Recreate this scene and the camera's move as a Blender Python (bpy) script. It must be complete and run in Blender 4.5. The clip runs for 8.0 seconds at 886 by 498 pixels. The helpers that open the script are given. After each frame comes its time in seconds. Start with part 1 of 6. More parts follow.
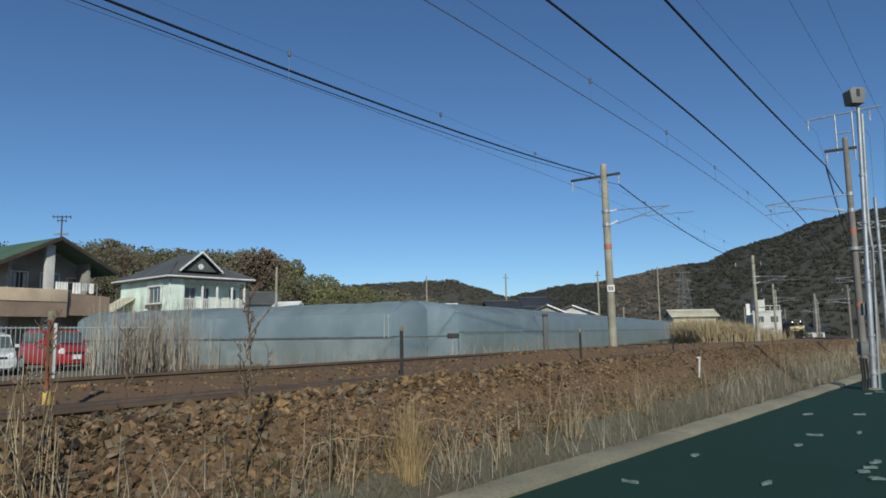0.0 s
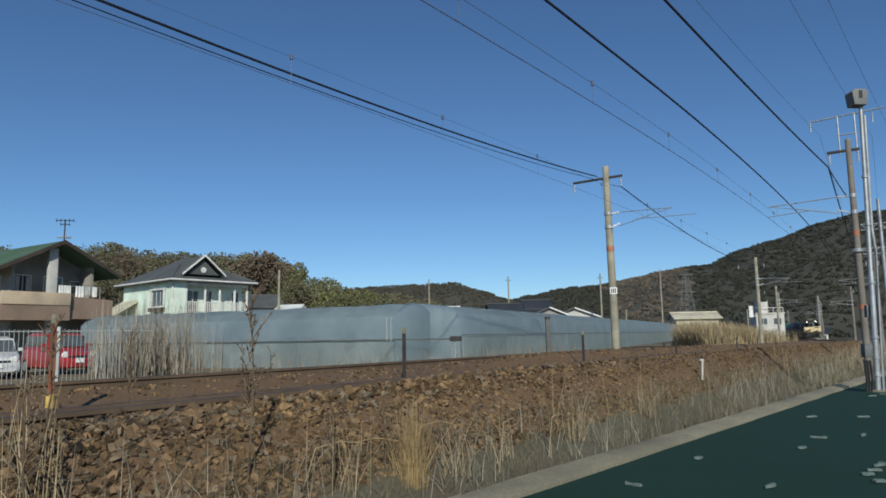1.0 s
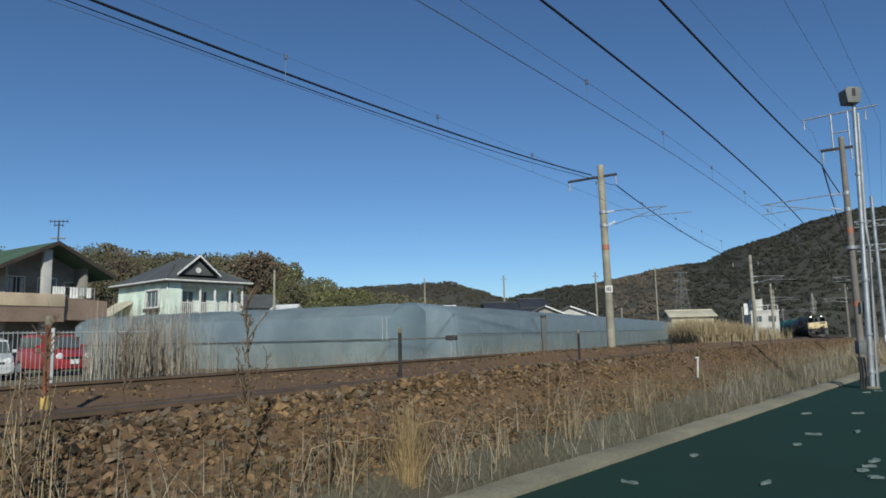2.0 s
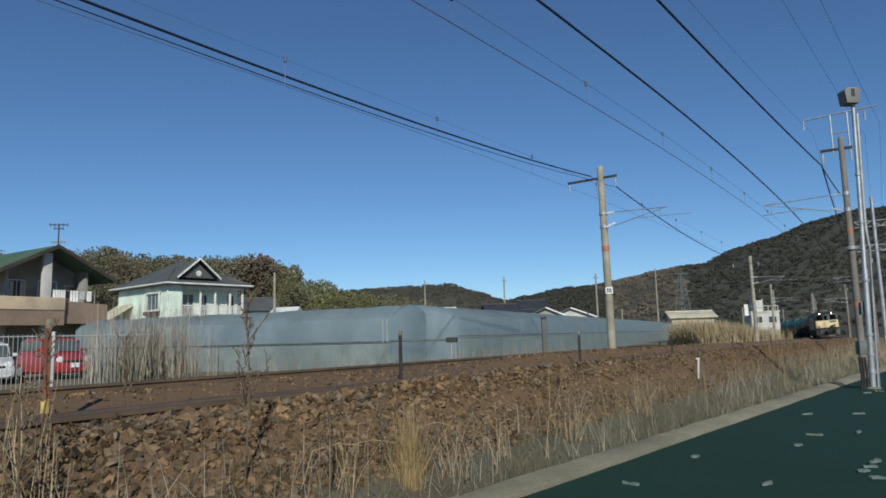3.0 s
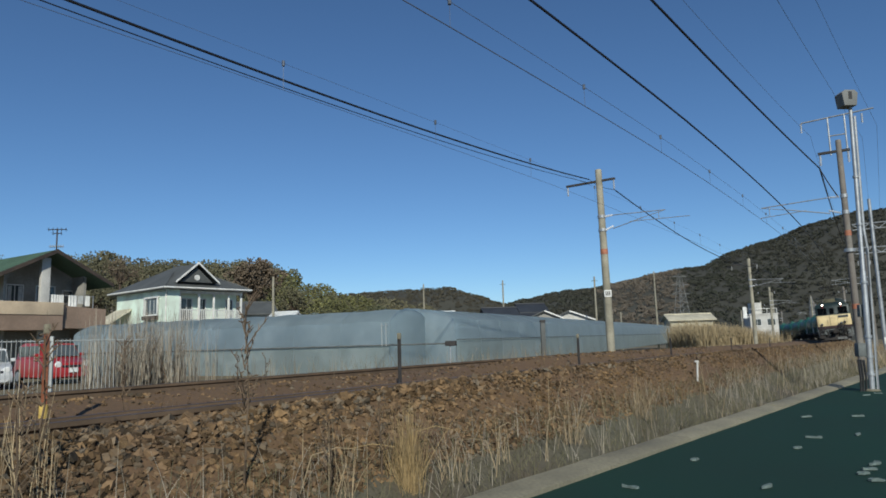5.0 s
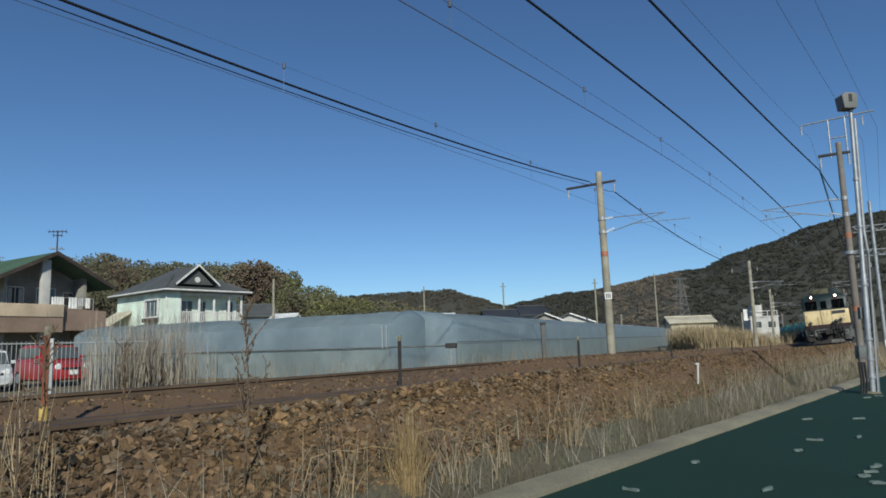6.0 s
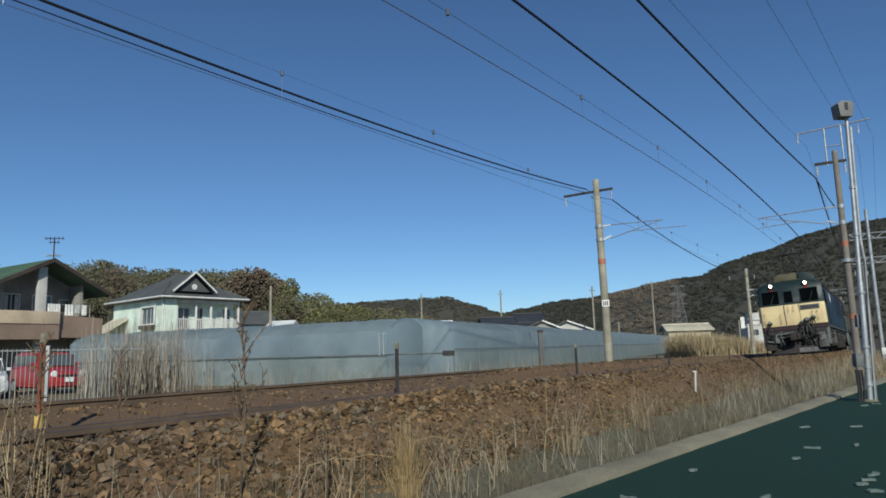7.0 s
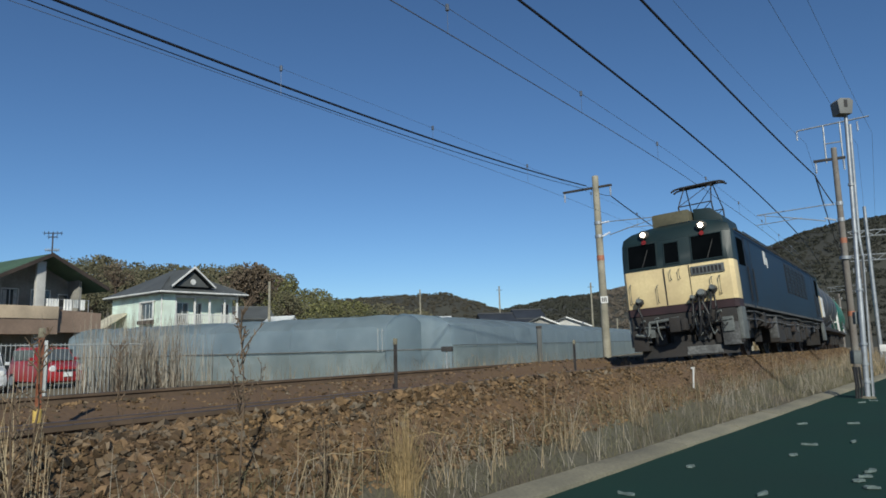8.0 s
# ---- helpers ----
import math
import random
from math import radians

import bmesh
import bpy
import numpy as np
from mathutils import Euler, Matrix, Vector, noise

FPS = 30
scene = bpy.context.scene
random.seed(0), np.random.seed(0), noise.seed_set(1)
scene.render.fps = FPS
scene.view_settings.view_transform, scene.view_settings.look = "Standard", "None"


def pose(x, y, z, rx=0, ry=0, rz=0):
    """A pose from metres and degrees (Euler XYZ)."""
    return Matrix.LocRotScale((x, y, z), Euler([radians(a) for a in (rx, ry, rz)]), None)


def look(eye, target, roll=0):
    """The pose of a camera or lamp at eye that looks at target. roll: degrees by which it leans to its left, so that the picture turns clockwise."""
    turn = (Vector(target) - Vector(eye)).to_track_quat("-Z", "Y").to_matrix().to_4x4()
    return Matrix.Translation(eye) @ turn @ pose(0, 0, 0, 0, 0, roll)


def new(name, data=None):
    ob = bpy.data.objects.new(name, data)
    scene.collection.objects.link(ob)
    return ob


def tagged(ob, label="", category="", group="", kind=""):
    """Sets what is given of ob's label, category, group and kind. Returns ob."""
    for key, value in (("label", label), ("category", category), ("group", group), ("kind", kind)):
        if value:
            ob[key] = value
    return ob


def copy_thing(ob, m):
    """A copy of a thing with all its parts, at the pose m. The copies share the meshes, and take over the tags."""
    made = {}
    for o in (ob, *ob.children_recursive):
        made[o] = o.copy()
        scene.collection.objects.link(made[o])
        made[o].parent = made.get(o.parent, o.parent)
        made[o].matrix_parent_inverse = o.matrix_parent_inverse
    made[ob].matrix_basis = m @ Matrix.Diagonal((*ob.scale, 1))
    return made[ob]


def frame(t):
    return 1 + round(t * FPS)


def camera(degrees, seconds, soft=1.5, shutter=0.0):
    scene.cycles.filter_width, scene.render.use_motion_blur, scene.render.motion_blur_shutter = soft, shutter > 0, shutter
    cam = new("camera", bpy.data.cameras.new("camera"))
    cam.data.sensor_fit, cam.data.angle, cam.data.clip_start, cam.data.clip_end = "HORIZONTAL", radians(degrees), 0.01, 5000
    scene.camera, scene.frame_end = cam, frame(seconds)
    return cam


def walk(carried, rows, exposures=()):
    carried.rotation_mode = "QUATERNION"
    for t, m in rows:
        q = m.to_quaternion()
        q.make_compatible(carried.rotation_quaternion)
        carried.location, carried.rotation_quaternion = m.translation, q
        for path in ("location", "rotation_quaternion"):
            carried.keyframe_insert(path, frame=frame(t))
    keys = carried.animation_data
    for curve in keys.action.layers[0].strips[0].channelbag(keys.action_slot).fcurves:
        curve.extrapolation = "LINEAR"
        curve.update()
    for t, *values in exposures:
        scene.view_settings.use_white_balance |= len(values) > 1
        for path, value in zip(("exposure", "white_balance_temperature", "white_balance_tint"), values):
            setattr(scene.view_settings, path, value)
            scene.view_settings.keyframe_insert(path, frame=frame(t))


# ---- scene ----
# ================= camera =================
CAM_Z = 1.4
cam = camera(66.3, 8.0, soft=1.7)
walk(cam, [
    (0, pose(0, 0, CAM_Z, 97.101, 0.893, 0.111)),
    (0.5, pose(0, 0, CAM_Z, 97.210, 0.956, 0.177)),
    (1, pose(0, 0, CAM_Z, 97.332, 1.002, 0.324)),
    (1.5, pose(0, 0, CAM_Z, 97.242, 1.128, 0.103)),
    (3, pose(0, 0, CAM_Z, 97.426, 1.535, 0.009)),
    (3.5, pose(0, 0, CAM_Z, 97.579, 1.632, 0.035)),
    (4, pose(0, 0, CAM_Z, 97.706, 1.656, -0.079)),
    (4.5, pose(0, 0, CAM_Z, 97.695, 1.731, -0.087)),
    (6, pose(0, 0, CAM_Z, 97.912, 1.700, -0.054)),
    (6.5, pose(0, 0, CAM_Z, 98.148, 1.624, -0.137)),
    (7, pose(0, 0, CAM_Z, 98.524, 1.656, -0.275)),
    (7.5, pose(0, 0, CAM_Z, 98.265, 1.547, -0.156)),
    (8, pose(0, 0, CAM_Z, 98.180, 1.497, -0.395)),
], exposures=[(0, 0.0, 6300, 4), (8, 0.0, 6300, 4)])

# ================= light =================
SUN_AZ, SUN_EL = radians(175), radians(33)      # azimuth from +y towards +x
world = bpy.data.worlds.new("daylight")
scene.world = world
world.use_nodes = True
wn = world.node_tree
sky = wn.nodes.new("ShaderNodeTexSky")
sky.sky_type = "NISHITA"
sky.sun_disc = False
sky.sun_elevation, sky.sun_rotation = SUN_EL, SUN_AZ
sky.altitude, sky.air_density, sky.dust_density, sky.ozone_density = 1200, 1.0, 0.0, 7.2
wn.nodes["Background"].inputs["Strength"].default_value = 0.090
wn.links.new(sky.outputs[0], wn.nodes["Background"].inputs["Color"])
sun_data = bpy.data.lights.new("sun", "SUN")
sun_data.energy, sun_data.angle, sun_data.color = 4.3, radians(0.8), (1.0, 0.93, 0.82)
sun = new("sun", sun_data)
to_sun = Vector((math.sin(SUN_AZ) * math.cos(SUN_EL), math.cos(SUN_AZ) * math.cos(SUN_EL), math.sin(SUN_EL)))
sun.matrix_world = look(to_sun * 50, (0, 0, 0))

# ================= materials =================


def mat(name, a, b=None, rough=0.8, metal=0.0, fine=40.0, coarse=2.0, bump=0.15, bump_scale=None, vary=0.0, stain=None,
        spec=0.5, island=0.0, grey=None):
    """Two colours mixed by noise at two scales, relief, and a random tint per object or per island; grey: colour of some of the pieces."""
    m = bpy.data.materials.new(name)
    m.use_nodes = True
    nt = m.node_tree
    p = nt.nodes["Principled BSDF"]
    p.inputs["Roughness"].default_value, p.inputs["Metallic"].default_value = rough, metal
    p.inputs["Specular IOR Level"].default_value = spec
    b = b or tuple(c * 0.7 for c in a)
    tc = nt.nodes.new("ShaderNodeTexCoord")

    def noise_of(scale, detail=4.0):
        n = nt.nodes.new("ShaderNodeTexNoise")
        n.inputs["Scale"].default_value, n.inputs["Detail"].default_value = scale, detail
        nt.links.new(tc.outputs["Object"], n.inputs["Vector"])
        return n.outputs["Fac"]

    def ramp(src, lo, hi):
        r = nt.nodes.new("ShaderNodeMapRange")
        r.inputs["From Min"].default_value, r.inputs["From Max"].default_value = lo, hi
        nt.links.new(src, r.inputs["Value"])
        return r.outputs["Result"]

    def mix(f, c1, c2, kind="MIX"):
        x = nt.nodes.new("ShaderNodeMix")
        x.data_type, x.blend_type = "RGBA", kind
        for socket, val in ((x.inputs["Factor"], f), (x.inputs["A"], c1), (x.inputs["B"], c2)):
            if isinstance(val, (int, float)):
                socket.default_value = val
            elif isinstance(val, tuple):
                socket.default_value = (*val[:3], 1)
            else:
                nt.links.new(val, socket)
        return x.outputs["Result"]

    nf = noise_of(fine)
    col = mix(ramp(nf, 0.3, 0.7), tuple(a), tuple(b))
    col = mix(ramp(noise_of(coarse), 0.35, 0.75), col, tuple(c * 0.72 for c in (stain or b)))
    if vary or island:
        if island:
            src = nt.nodes.new("ShaderNodeNewGeometry").outputs["Random Per Island"]
        else:
            src = nt.nodes.new("ShaderNodeObjectInfo").outputs["Random"]
        k = vary or island
        if grey:
            mu = nt.nodes.new("ShaderNodeMath")
            mu.operation = "MULTIPLY"
            mu.inputs[1].default_value = 37.7
            nt.links.new(src, mu.inputs[0])
            fr = nt.nodes.new("ShaderNodeMath")
            fr.operation = "FRACT"
            nt.links.new(mu.outputs[0], fr.inputs[0])
            col = mix(ramp(fr.outputs[0], 0.55, 1.15), col, grey)
        r = nt.nodes.new("ShaderNodeMapRange")
        r.inputs["To Min"].default_value, r.inputs["To Max"].default_value = 1 - k, 1 + k
        nt.links.new(src, r.inputs["Value"])
        vm = nt.nodes.new("ShaderNodeVectorMath")
        vm.operation = "SCALE"
        nt.links.new(col, vm.inputs[0])
        nt.links.new(r.outputs["Result"], vm.inputs["Scale"])
        col = vm.outputs["Vector"]
    nt.links.new(col, p.inputs["Base Color"])
    if bump:
        bn = nt.nodes.new("ShaderNodeBump")
        bn.inputs["Strength"].default_value, bn.inputs["Distance"].default_value = bump, 0.02
        nt.links.new(noise_of(bump_scale or fine), bn.inputs["Height"])
        nt.links.new(bn.outputs["Normal"], p.inputs["Normal"])
    return m


def lamp_mat(name, colour, strength):
    m = mat(name, colour, colour, 0.3, bump=0)
    p = m.node_tree.nodes["Principled BSDF"]
    p.inputs["Emission Color"].default_value = (*colour, 1)
    p.inputs["Emission Strength"].default_value = strength
    return m


def vinyl_mat(name, a, b, through_colour, fac):
    """Sheet that lets some daylight through."""
    m = mat(name, a, b, 0.5, fine=2.2, coarse=0.6, bump=0.35, bump_scale=3, spec=0.5)
    nt = m.node_tree
    tr = nt.nodes.new("ShaderNodeBsdfTranslucent")
    tr.inputs["Color"].default_value = (*through_colour, 1)
    mx = nt.nodes.new("ShaderNodeMixShader")
    mx.inputs["Fac"].default_value = fac
    nt.links.new(nt.nodes["Principled BSDF"].outputs[0], mx.inputs[1])
    nt.links.new(tr.outputs[0], mx.inputs[2])
    nt.links.new(mx.outputs[0], nt.nodes["Material Output"].inputs["Surface"])
    return m


def pane_mat(name, tint, rough=0.05):
    m = mat(name, tint, tuple(c * 0.8 for c in tint), rough, bump=0.02, spec=0.8)
    return m


SOIL = mat("dry_soil", (0.19, 0.14, 0.08), (0.12, 0.10, 0.055), 0.95, fine=8, coarse=0.3, bump=0.5, stain=(0.15, 0.13, 0.07))
BED = mat("rusty_ballast", (0.152, 0.092, 0.042), (0.094, 0.058, 0.029), 0.95, fine=22, coarse=0.8, bump=0.9, bump_scale=16, stain=(0.15, 0.09, 0.052))
STONE = mat("ballast_stone", (0.225, 0.147, 0.076), (0.14, 0.092, 0.049), 0.95, fine=25, coarse=3, bump=0.5, vary=0.5, spec=0.2, grey=(0.115, 0.103, 0.080))
STONE_MASS = mat("ballast_stone_mass", (0.186, 0.118, 0.058), (0.108, 0.071, 0.036), 0.95, fine=25, coarse=0.8, bump=0.5, island=0.65, spec=0.2, stain=(0.14, 0.095, 0.062), grey=(0.108, 0.096, 0.075))
VERGE = mat("matted_verge", (0.112, 0.104, 0.072), (0.074, 0.070, 0.048), 0.95, fine=25, coarse=0.9, bump=0.8, bump_scale=18, stain=(0.12, 0.094, 0.060))
ASPHALT = mat("dark_green_asphalt", (0.0100, 0.042, 0.029), (0.0068, 0.0295, 0.0205), 0.85, fine=120, coarse=0.5, bump=0.35, stain=(0.013, 0.042, 0.031), spec=0.25)
CONCRETE = mat("weathered_concrete", (0.275, 0.25, 0.172), (0.18, 0.164, 0.115), 0.9, fine=30, coarse=1.2, bump=0.3, vary=0.14, stain=(0.20, 0.185, 0.135))
POLE_CON = mat("pole_concrete", (0.37, 0.345, 0.27), (0.27, 0.25, 0.19), 0.85, fine=20, coarse=1.5, bump=0.15, stain=(0.22, 0.205, 0.155))
POLE_RED = mat("pole_grey_brown_concrete", (0.23, 0.215, 0.19), (0.145, 0.135, 0.12), 0.85, fine=20, coarse=1.5, bump=0.15, stain=(0.17, 0.14, 0.12))
RAIL_RUST = mat("rail_rust", (0.150, 0.100, 0.062), (0.10, 0.068, 0.043), 0.85, fine=14, coarse=2, bump=0.2)
RAIL_TOP = mat("rail_top_steel", (0.16, 0.12, 0.10), (0.10, 0.075, 0.06), 0.55, 0.5, fine=60, coarse=3, bump=0.03)
SLEEPER = mat("rusty_sleeper", (0.18, 0.11, 0.07), (0.11, 0.07, 0.045), 0.95, fine=18, coarse=4, bump=0.4, vary=0.3)
GALV = mat("galvanised_steel", (0.46, 0.48, 0.49), (0.33, 0.35, 0.37), 0.5, 0.5, fine=30, coarse=4, bump=0.05)
RUST = mat("rusted_steel", (0.34, 0.118, 0.055), (0.19, 0.075, 0.040), 0.85, fine=30, coarse=6, bump=0.3)
DARKSTEEL = mat("dark_weathered_steel", (0.055, 0.05, 0.048), (0.035, 0.032, 0.031), 0.8, fine=20, coarse=4, bump=0.2)
YELLOW = mat("faded_yellow_paint", (0.62, 0.42, 0.08), (0.45, 0.32, 0.10), 0.7, fine=30, coarse=8)
ORANGE = mat("orange_band_paint", (0.46, 0.17, 0.085), (0.36, 0.14, 0.08), 0.6, fine=30, coarse=8)
WHITE = mat("white_paint", (0.80, 0.80, 0.77), (0.68, 0.68, 0.65), 0.6, fine=25, coarse=3, bump=0.05)
BLACKISH = mat("black_rubber", (0.022, 0.022, 0.024), (0.012, 0.012, 0.013), 0.6, fine=30, coarse=4)
WIRE = mat("dark_copper_wire", (0.012, 0.013, 0.016), (0.008, 0.008, 0.01), 0.55, bump=0)
# blue-grey tone puts the sky's sheen into the thin wires
WIRE_THIN = mat("sky_toned_wire", (0.20, 0.22, 0.25), (0.14, 0.16, 0.19), 0.35, 0.5, bump=0)
FENCE_GREY = mat("pale_grey_fence_coating", (0.46, 0.48, 0.47), (0.36, 0.38, 0.37), 0.6, fine=30, coarse=4, bump=0.05)
INSUL = mat("white_porcelain", (0.78, 0.80, 0.82), (0.62, 0.64, 0.66), 0.2, fine=20, coarse=5, bump=0)
VINYL = vinyl_mat("blue_grey_greenhouse_vinyl", (0.30, 0.352, 0.380), (0.180, 0.228, 0.257), (0.76, 0.88, 0.93), 0.52)
VINYL_LOW = vinyl_mat("grey_side_curtain", (0.37, 0.41, 0.40), (0.22, 0.26, 0.25), (0.76, 0.85, 0.84), 0.52)
REED = mat("dry_reed", (0.40, 0.32, 0.20), (0.28, 0.215, 0.13), 0.9, fine=15, coarse=1.5, bump=0.1, island=0.4)
REED_GREY = mat("grey_dead_reed", (0.40, 0.36, 0.29), (0.29, 0.255, 0.20), 0.9, fine=15, coarse=1.5, bump=0.1, island=0.4)
STRAW = mat("golden_straw", (0.40, 0.295, 0.145), (0.28, 0.20, 0.095), 0.9, fine=15, coarse=1.5, bump=0.1, island=0.35)
WEED = mat("brown_weed", (0.17, 0.12, 0.075), (0.10, 0.07, 0.045), 0.9, fine=15, coarse=2, bump=0.1, island=0.4)
OLIVE = mat("olive_verge_grass", (0.185, 0.165, 0.095), (0.115, 0.11, 0.06), 0.9, fine=15, coarse=2, bump=0.1, island=0.45)
HILL = mat("wooded_slope", (0.056, 0.054, 0.040), (0.044, 0.044, 0.033), 0.95, fine=0.25, coarse=0.02, bump=0.3, bump_scale=0.3)
LEAF_FAR = mat("winter_oak_canopy", (0.056, 0.054, 0.040), (0.044, 0.044, 0.033), 0.95, fine=0.6, coarse=0.015, bump=0.0, island=0.12, stain=(0.050, 0.058, 0.040))
LEAF_MID = mat("olive_brown_leaves", (0.165, 0.142, 0.088), (0.120, 0.112, 0.064), 0.9, fine=1.2, coarse=0.06, bump=0.0, island=0.22, stain=(0.105, 0.120, 0.060))
BAMBOO = mat("bamboo_leaves", (0.19, 0.18, 0.07), (0.13, 0.135, 0.05), 0.9, fine=1.2, coarse=0.1, bump=0.0, island=0.4)
BARE = mat("bare_twigs", (0.19, 0.145, 0.10), (0.13, 0.10, 0.07), 0.95, fine=3, coarse=0.2, bump=0.0, island=0.4)
TOWER_GREY = mat("dull_grey_steel", (0.23, 0.235, 0.23), (0.16, 0.165, 0.16), 0.8, fine=2, coarse=0.3, bump=0)
BARE_FAR = mat("leafless_woodland", (0.165, 0.137, 0.106), (0.125, 0.106, 0.082), 0.95, fine=0.6, coarse=0.02, bump=0.0, island=0.12)
LEAF_BROWN = mat("brown_winter_canopy", (0.094, 0.080, 0.058), (0.070, 0.062, 0.044), 0.95, fine=0.6, coarse=0.02, bump=0.0, island=0.12, stain=(0.075, 0.08, 0.05))
BARK = mat("bark", (0.11, 0.08, 0.055), (0.07, 0.05, 0.035), 0.95, fine=12, coarse=2, bump=0.6)

# ================= shapes =================


class Geo:
    """Vertices and faces of one mesh."""

    def __init__(self):
        self.v, self.f = [], []

    def add(self, vs, fs, m=None):
        k = len(self.v)
        self.v += [tuple(m @ Vector(p)) if m else tuple(p) for p in vs]
        self.f += [tuple(i + k for i in q) for q in fs]
        return self

    def box(self, x0, x1, y0, y1, z0, z1, m=None):
        vs = [(x, y, z) for z in (z0, z1) for x, y in ((x0, y0), (x1, y0), (x1, y1), (x0, y1))]
        return self.add(vs, [(3, 2, 1, 0), (4, 5, 6, 7), (0, 1, 5, 4), (1, 2, 6, 5), (2, 3, 7, 6), (3, 0, 4, 7)], m)

    def tube(self, p0, p1, r0, r1=None, n=10, cap=True):
        p0, p1 = Vector(p0), Vector(p1)
        r1 = r0 if r1 is None else r1
        q = (p1 - p0).to_track_quat("Z", "Y").to_matrix()
        vs, fs = [], []
        for c, r in ((p0, r0), (p1, r1)):
            vs += [c + q @ Vector((r * math.cos(2 * math.pi * i / n), r * math.sin(2 * math.pi * i / n), 0)) for i in range(n)]
        fs = [(i, (i + 1) % n, n + (i + 1) % n, n + i) for i in range(n)]
        if cap:
            fs += [tuple(range(n))[::-1], tuple(range(n, 2 * n))]
        return self.add(vs, fs)

    def path(self, pts, r, n=6):
        pts = [Vector(p) for p in pts]
        vs, fs = [], []
        for i, p in enumerate(pts):
            d = (pts[min(i + 1, len(pts) - 1)] - pts[max(i - 1, 0)]).normalized()
            q = d.to_track_quat("Z", "Y").to_matrix()
            rr = r[i] if isinstance(r, (list, tuple)) else r
            vs += [p + q @ Vector((rr * math.cos(2 * math.pi * k / n), rr * math.sin(2 * math.pi * k / n), 0)) for k in range(n)]
        for i in range(len(pts) - 1):
            fs += [(i * n + k, i * n + (k + 1) % n, (i + 1) * n + (k + 1) % n, (i + 1) * n + k) for k in range(n)]
        fs += [tuple(range(n))[::-1], tuple(range((len(pts) - 1) * n, len(pts) * n))]
        return self.add(vs, fs)

    def loft(self, rings, closed=True, caps=True, m=None):
        n = len(rings[0])
        vs = [p for r in rings for p in r]
        fs = []
        for i in range(len(rings) - 1):
            for k in range(n if closed else n - 1):
                fs.append((i * n + k, i * n + (k + 1) % n, (i + 1) * n + (k + 1) % n, (i + 1) * n + k))
        if caps and closed:
            fs += [tuple(range(n))[::-1], tuple(range((len(rings) - 1) * n, len(rings) * n))]
        return self.add(vs, fs, m)

    def lathe(self, prof, n=16, m=None):
        return self.loft([[(r * math.cos(2 * math.pi * k / n), r * math.sin(2 * math.pi * k / n), z) for k in range(n)] for r, z in prof], m=m)

    def mesh(self, name, bevel=0.0, smooth=True):
        me = bpy.data.meshes.new(name)
        me.from_pydata(self.v, [], self.f)
        if bevel:
            bm = bmesh.new()
            bm.from_mesh(me)
            bmesh.ops.recalc_face_normals(bm, faces=bm.faces)
            es = [e for e in bm.edges if len(e.link_faces) == 2 and e.calc_face_angle(0) > 0.6]
            bmesh.ops.bevel(bm, geom=es, offset=bevel, segments=2, profile=0.6, affect="EDGES", clamp_overlap=True)
            bm.to_mesh(me)
            bm.free()
        else:
            bm = bmesh.new()
            bm.from_mesh(me)
            bmesh.ops.recalc_face_normals(bm, faces=bm.faces)
            bm.to_mesh(me)
            bm.free()
        if smooth:
            me.shade_smooth()
            me.set_sharp_from_angle(angle=0.65)
        me.update()
        return me


def part(name, geo, material, parent=None, label="", bevel=0.0, at=None, smooth=True):
    me = geo.mesh(name, bevel, smooth) if isinstance(geo, Geo) else geo
    if not me.materials:
        me.materials.append(material)
    ob = new(name, me)
    if parent:
        ob.parent = parent
    if at is not None:
        ob.matrix_basis = at
    if label:
        tagged(ob, label)
    return ob


def thing(name, label, category, at=None, group="", kind=""):
    ob = new(name)
    ob.empty_display_size = 0.2
    if at is not None:
        ob.matrix_basis = at
    return tagged(ob, label, category, group, kind)


def fast(name, v, faces, material, smooth=False):
    """A mesh from arrays: v (n, 3), faces (m, 3 or 4)."""
    me = bpy.data.meshes.new(name)
    v, faces = np.asarray(v, np.float32), np.asarray(faces, np.int32)
    k = faces.shape[1]
    me.vertices.add(len(v))
    me.vertices.foreach_set("co", v.ravel())
    me.loops.add(faces.size)
    me.loops.foreach_set("vertex_index", faces.ravel())
    me.polygons.add(len(faces))
    me.polygons.foreach_set("loop_start", np.arange(0, faces.size, k, dtype=np.int32))
    me.update(calc_edges=True)
    me.validate()
    if smooth:
        me.shade_smooth()
    else:
        me.shade_flat()
    me.materials.append(material)
    return me


def line_bars(geo, x0, x1, y, z0, z1, count, rng):
    """Plain bars in place of writing, in the plane y."""
    w = (x1 - x0) / count
    for i in range(count):
        geo.box(x0 + i * w + 0.15 * w, x0 + i * w + (0.6 + 0.3 * rng.random()) * w, y - 0.004, y + 0.004, z0, z1)


# the railway's curve: s runs back along the line from the place that the locomotive's nose reaches at the end, n to the far side
X0, Y0, PS, RAD = 6.39, 17.46, radians(36.36), 515.0


def tp(s, n=0.0):
    a = PS - s / RAD
    return (X0 + RAD * (math.cos(a) - math.cos(PS)) - n * math.cos(a), Y0 - RAD * (math.sin(a) - math.sin(PS)) + n * math.sin(a))


def sn(x, y):
    cx, cy = X0 - RAD * math.cos(PS), Y0 + RAD * math.sin(PS)
    return (PS - math.atan2(cy - y, x - cx)) * RAD, RAD - math.hypot(x - cx, y - cy)


def tdir(s):
    return PS - s / RAD


def grade(s):
    """The line falls by about one in a hundred into the distance."""
    return -0.0105 * min(max(s, 0.0), 260.0)


def tpose(s, n, z, cant=0.0):
    x, y = tp(s, n)
    return pose(x, y, z + grade(s), 0, -cant, -math.degrees(tdir(s)))


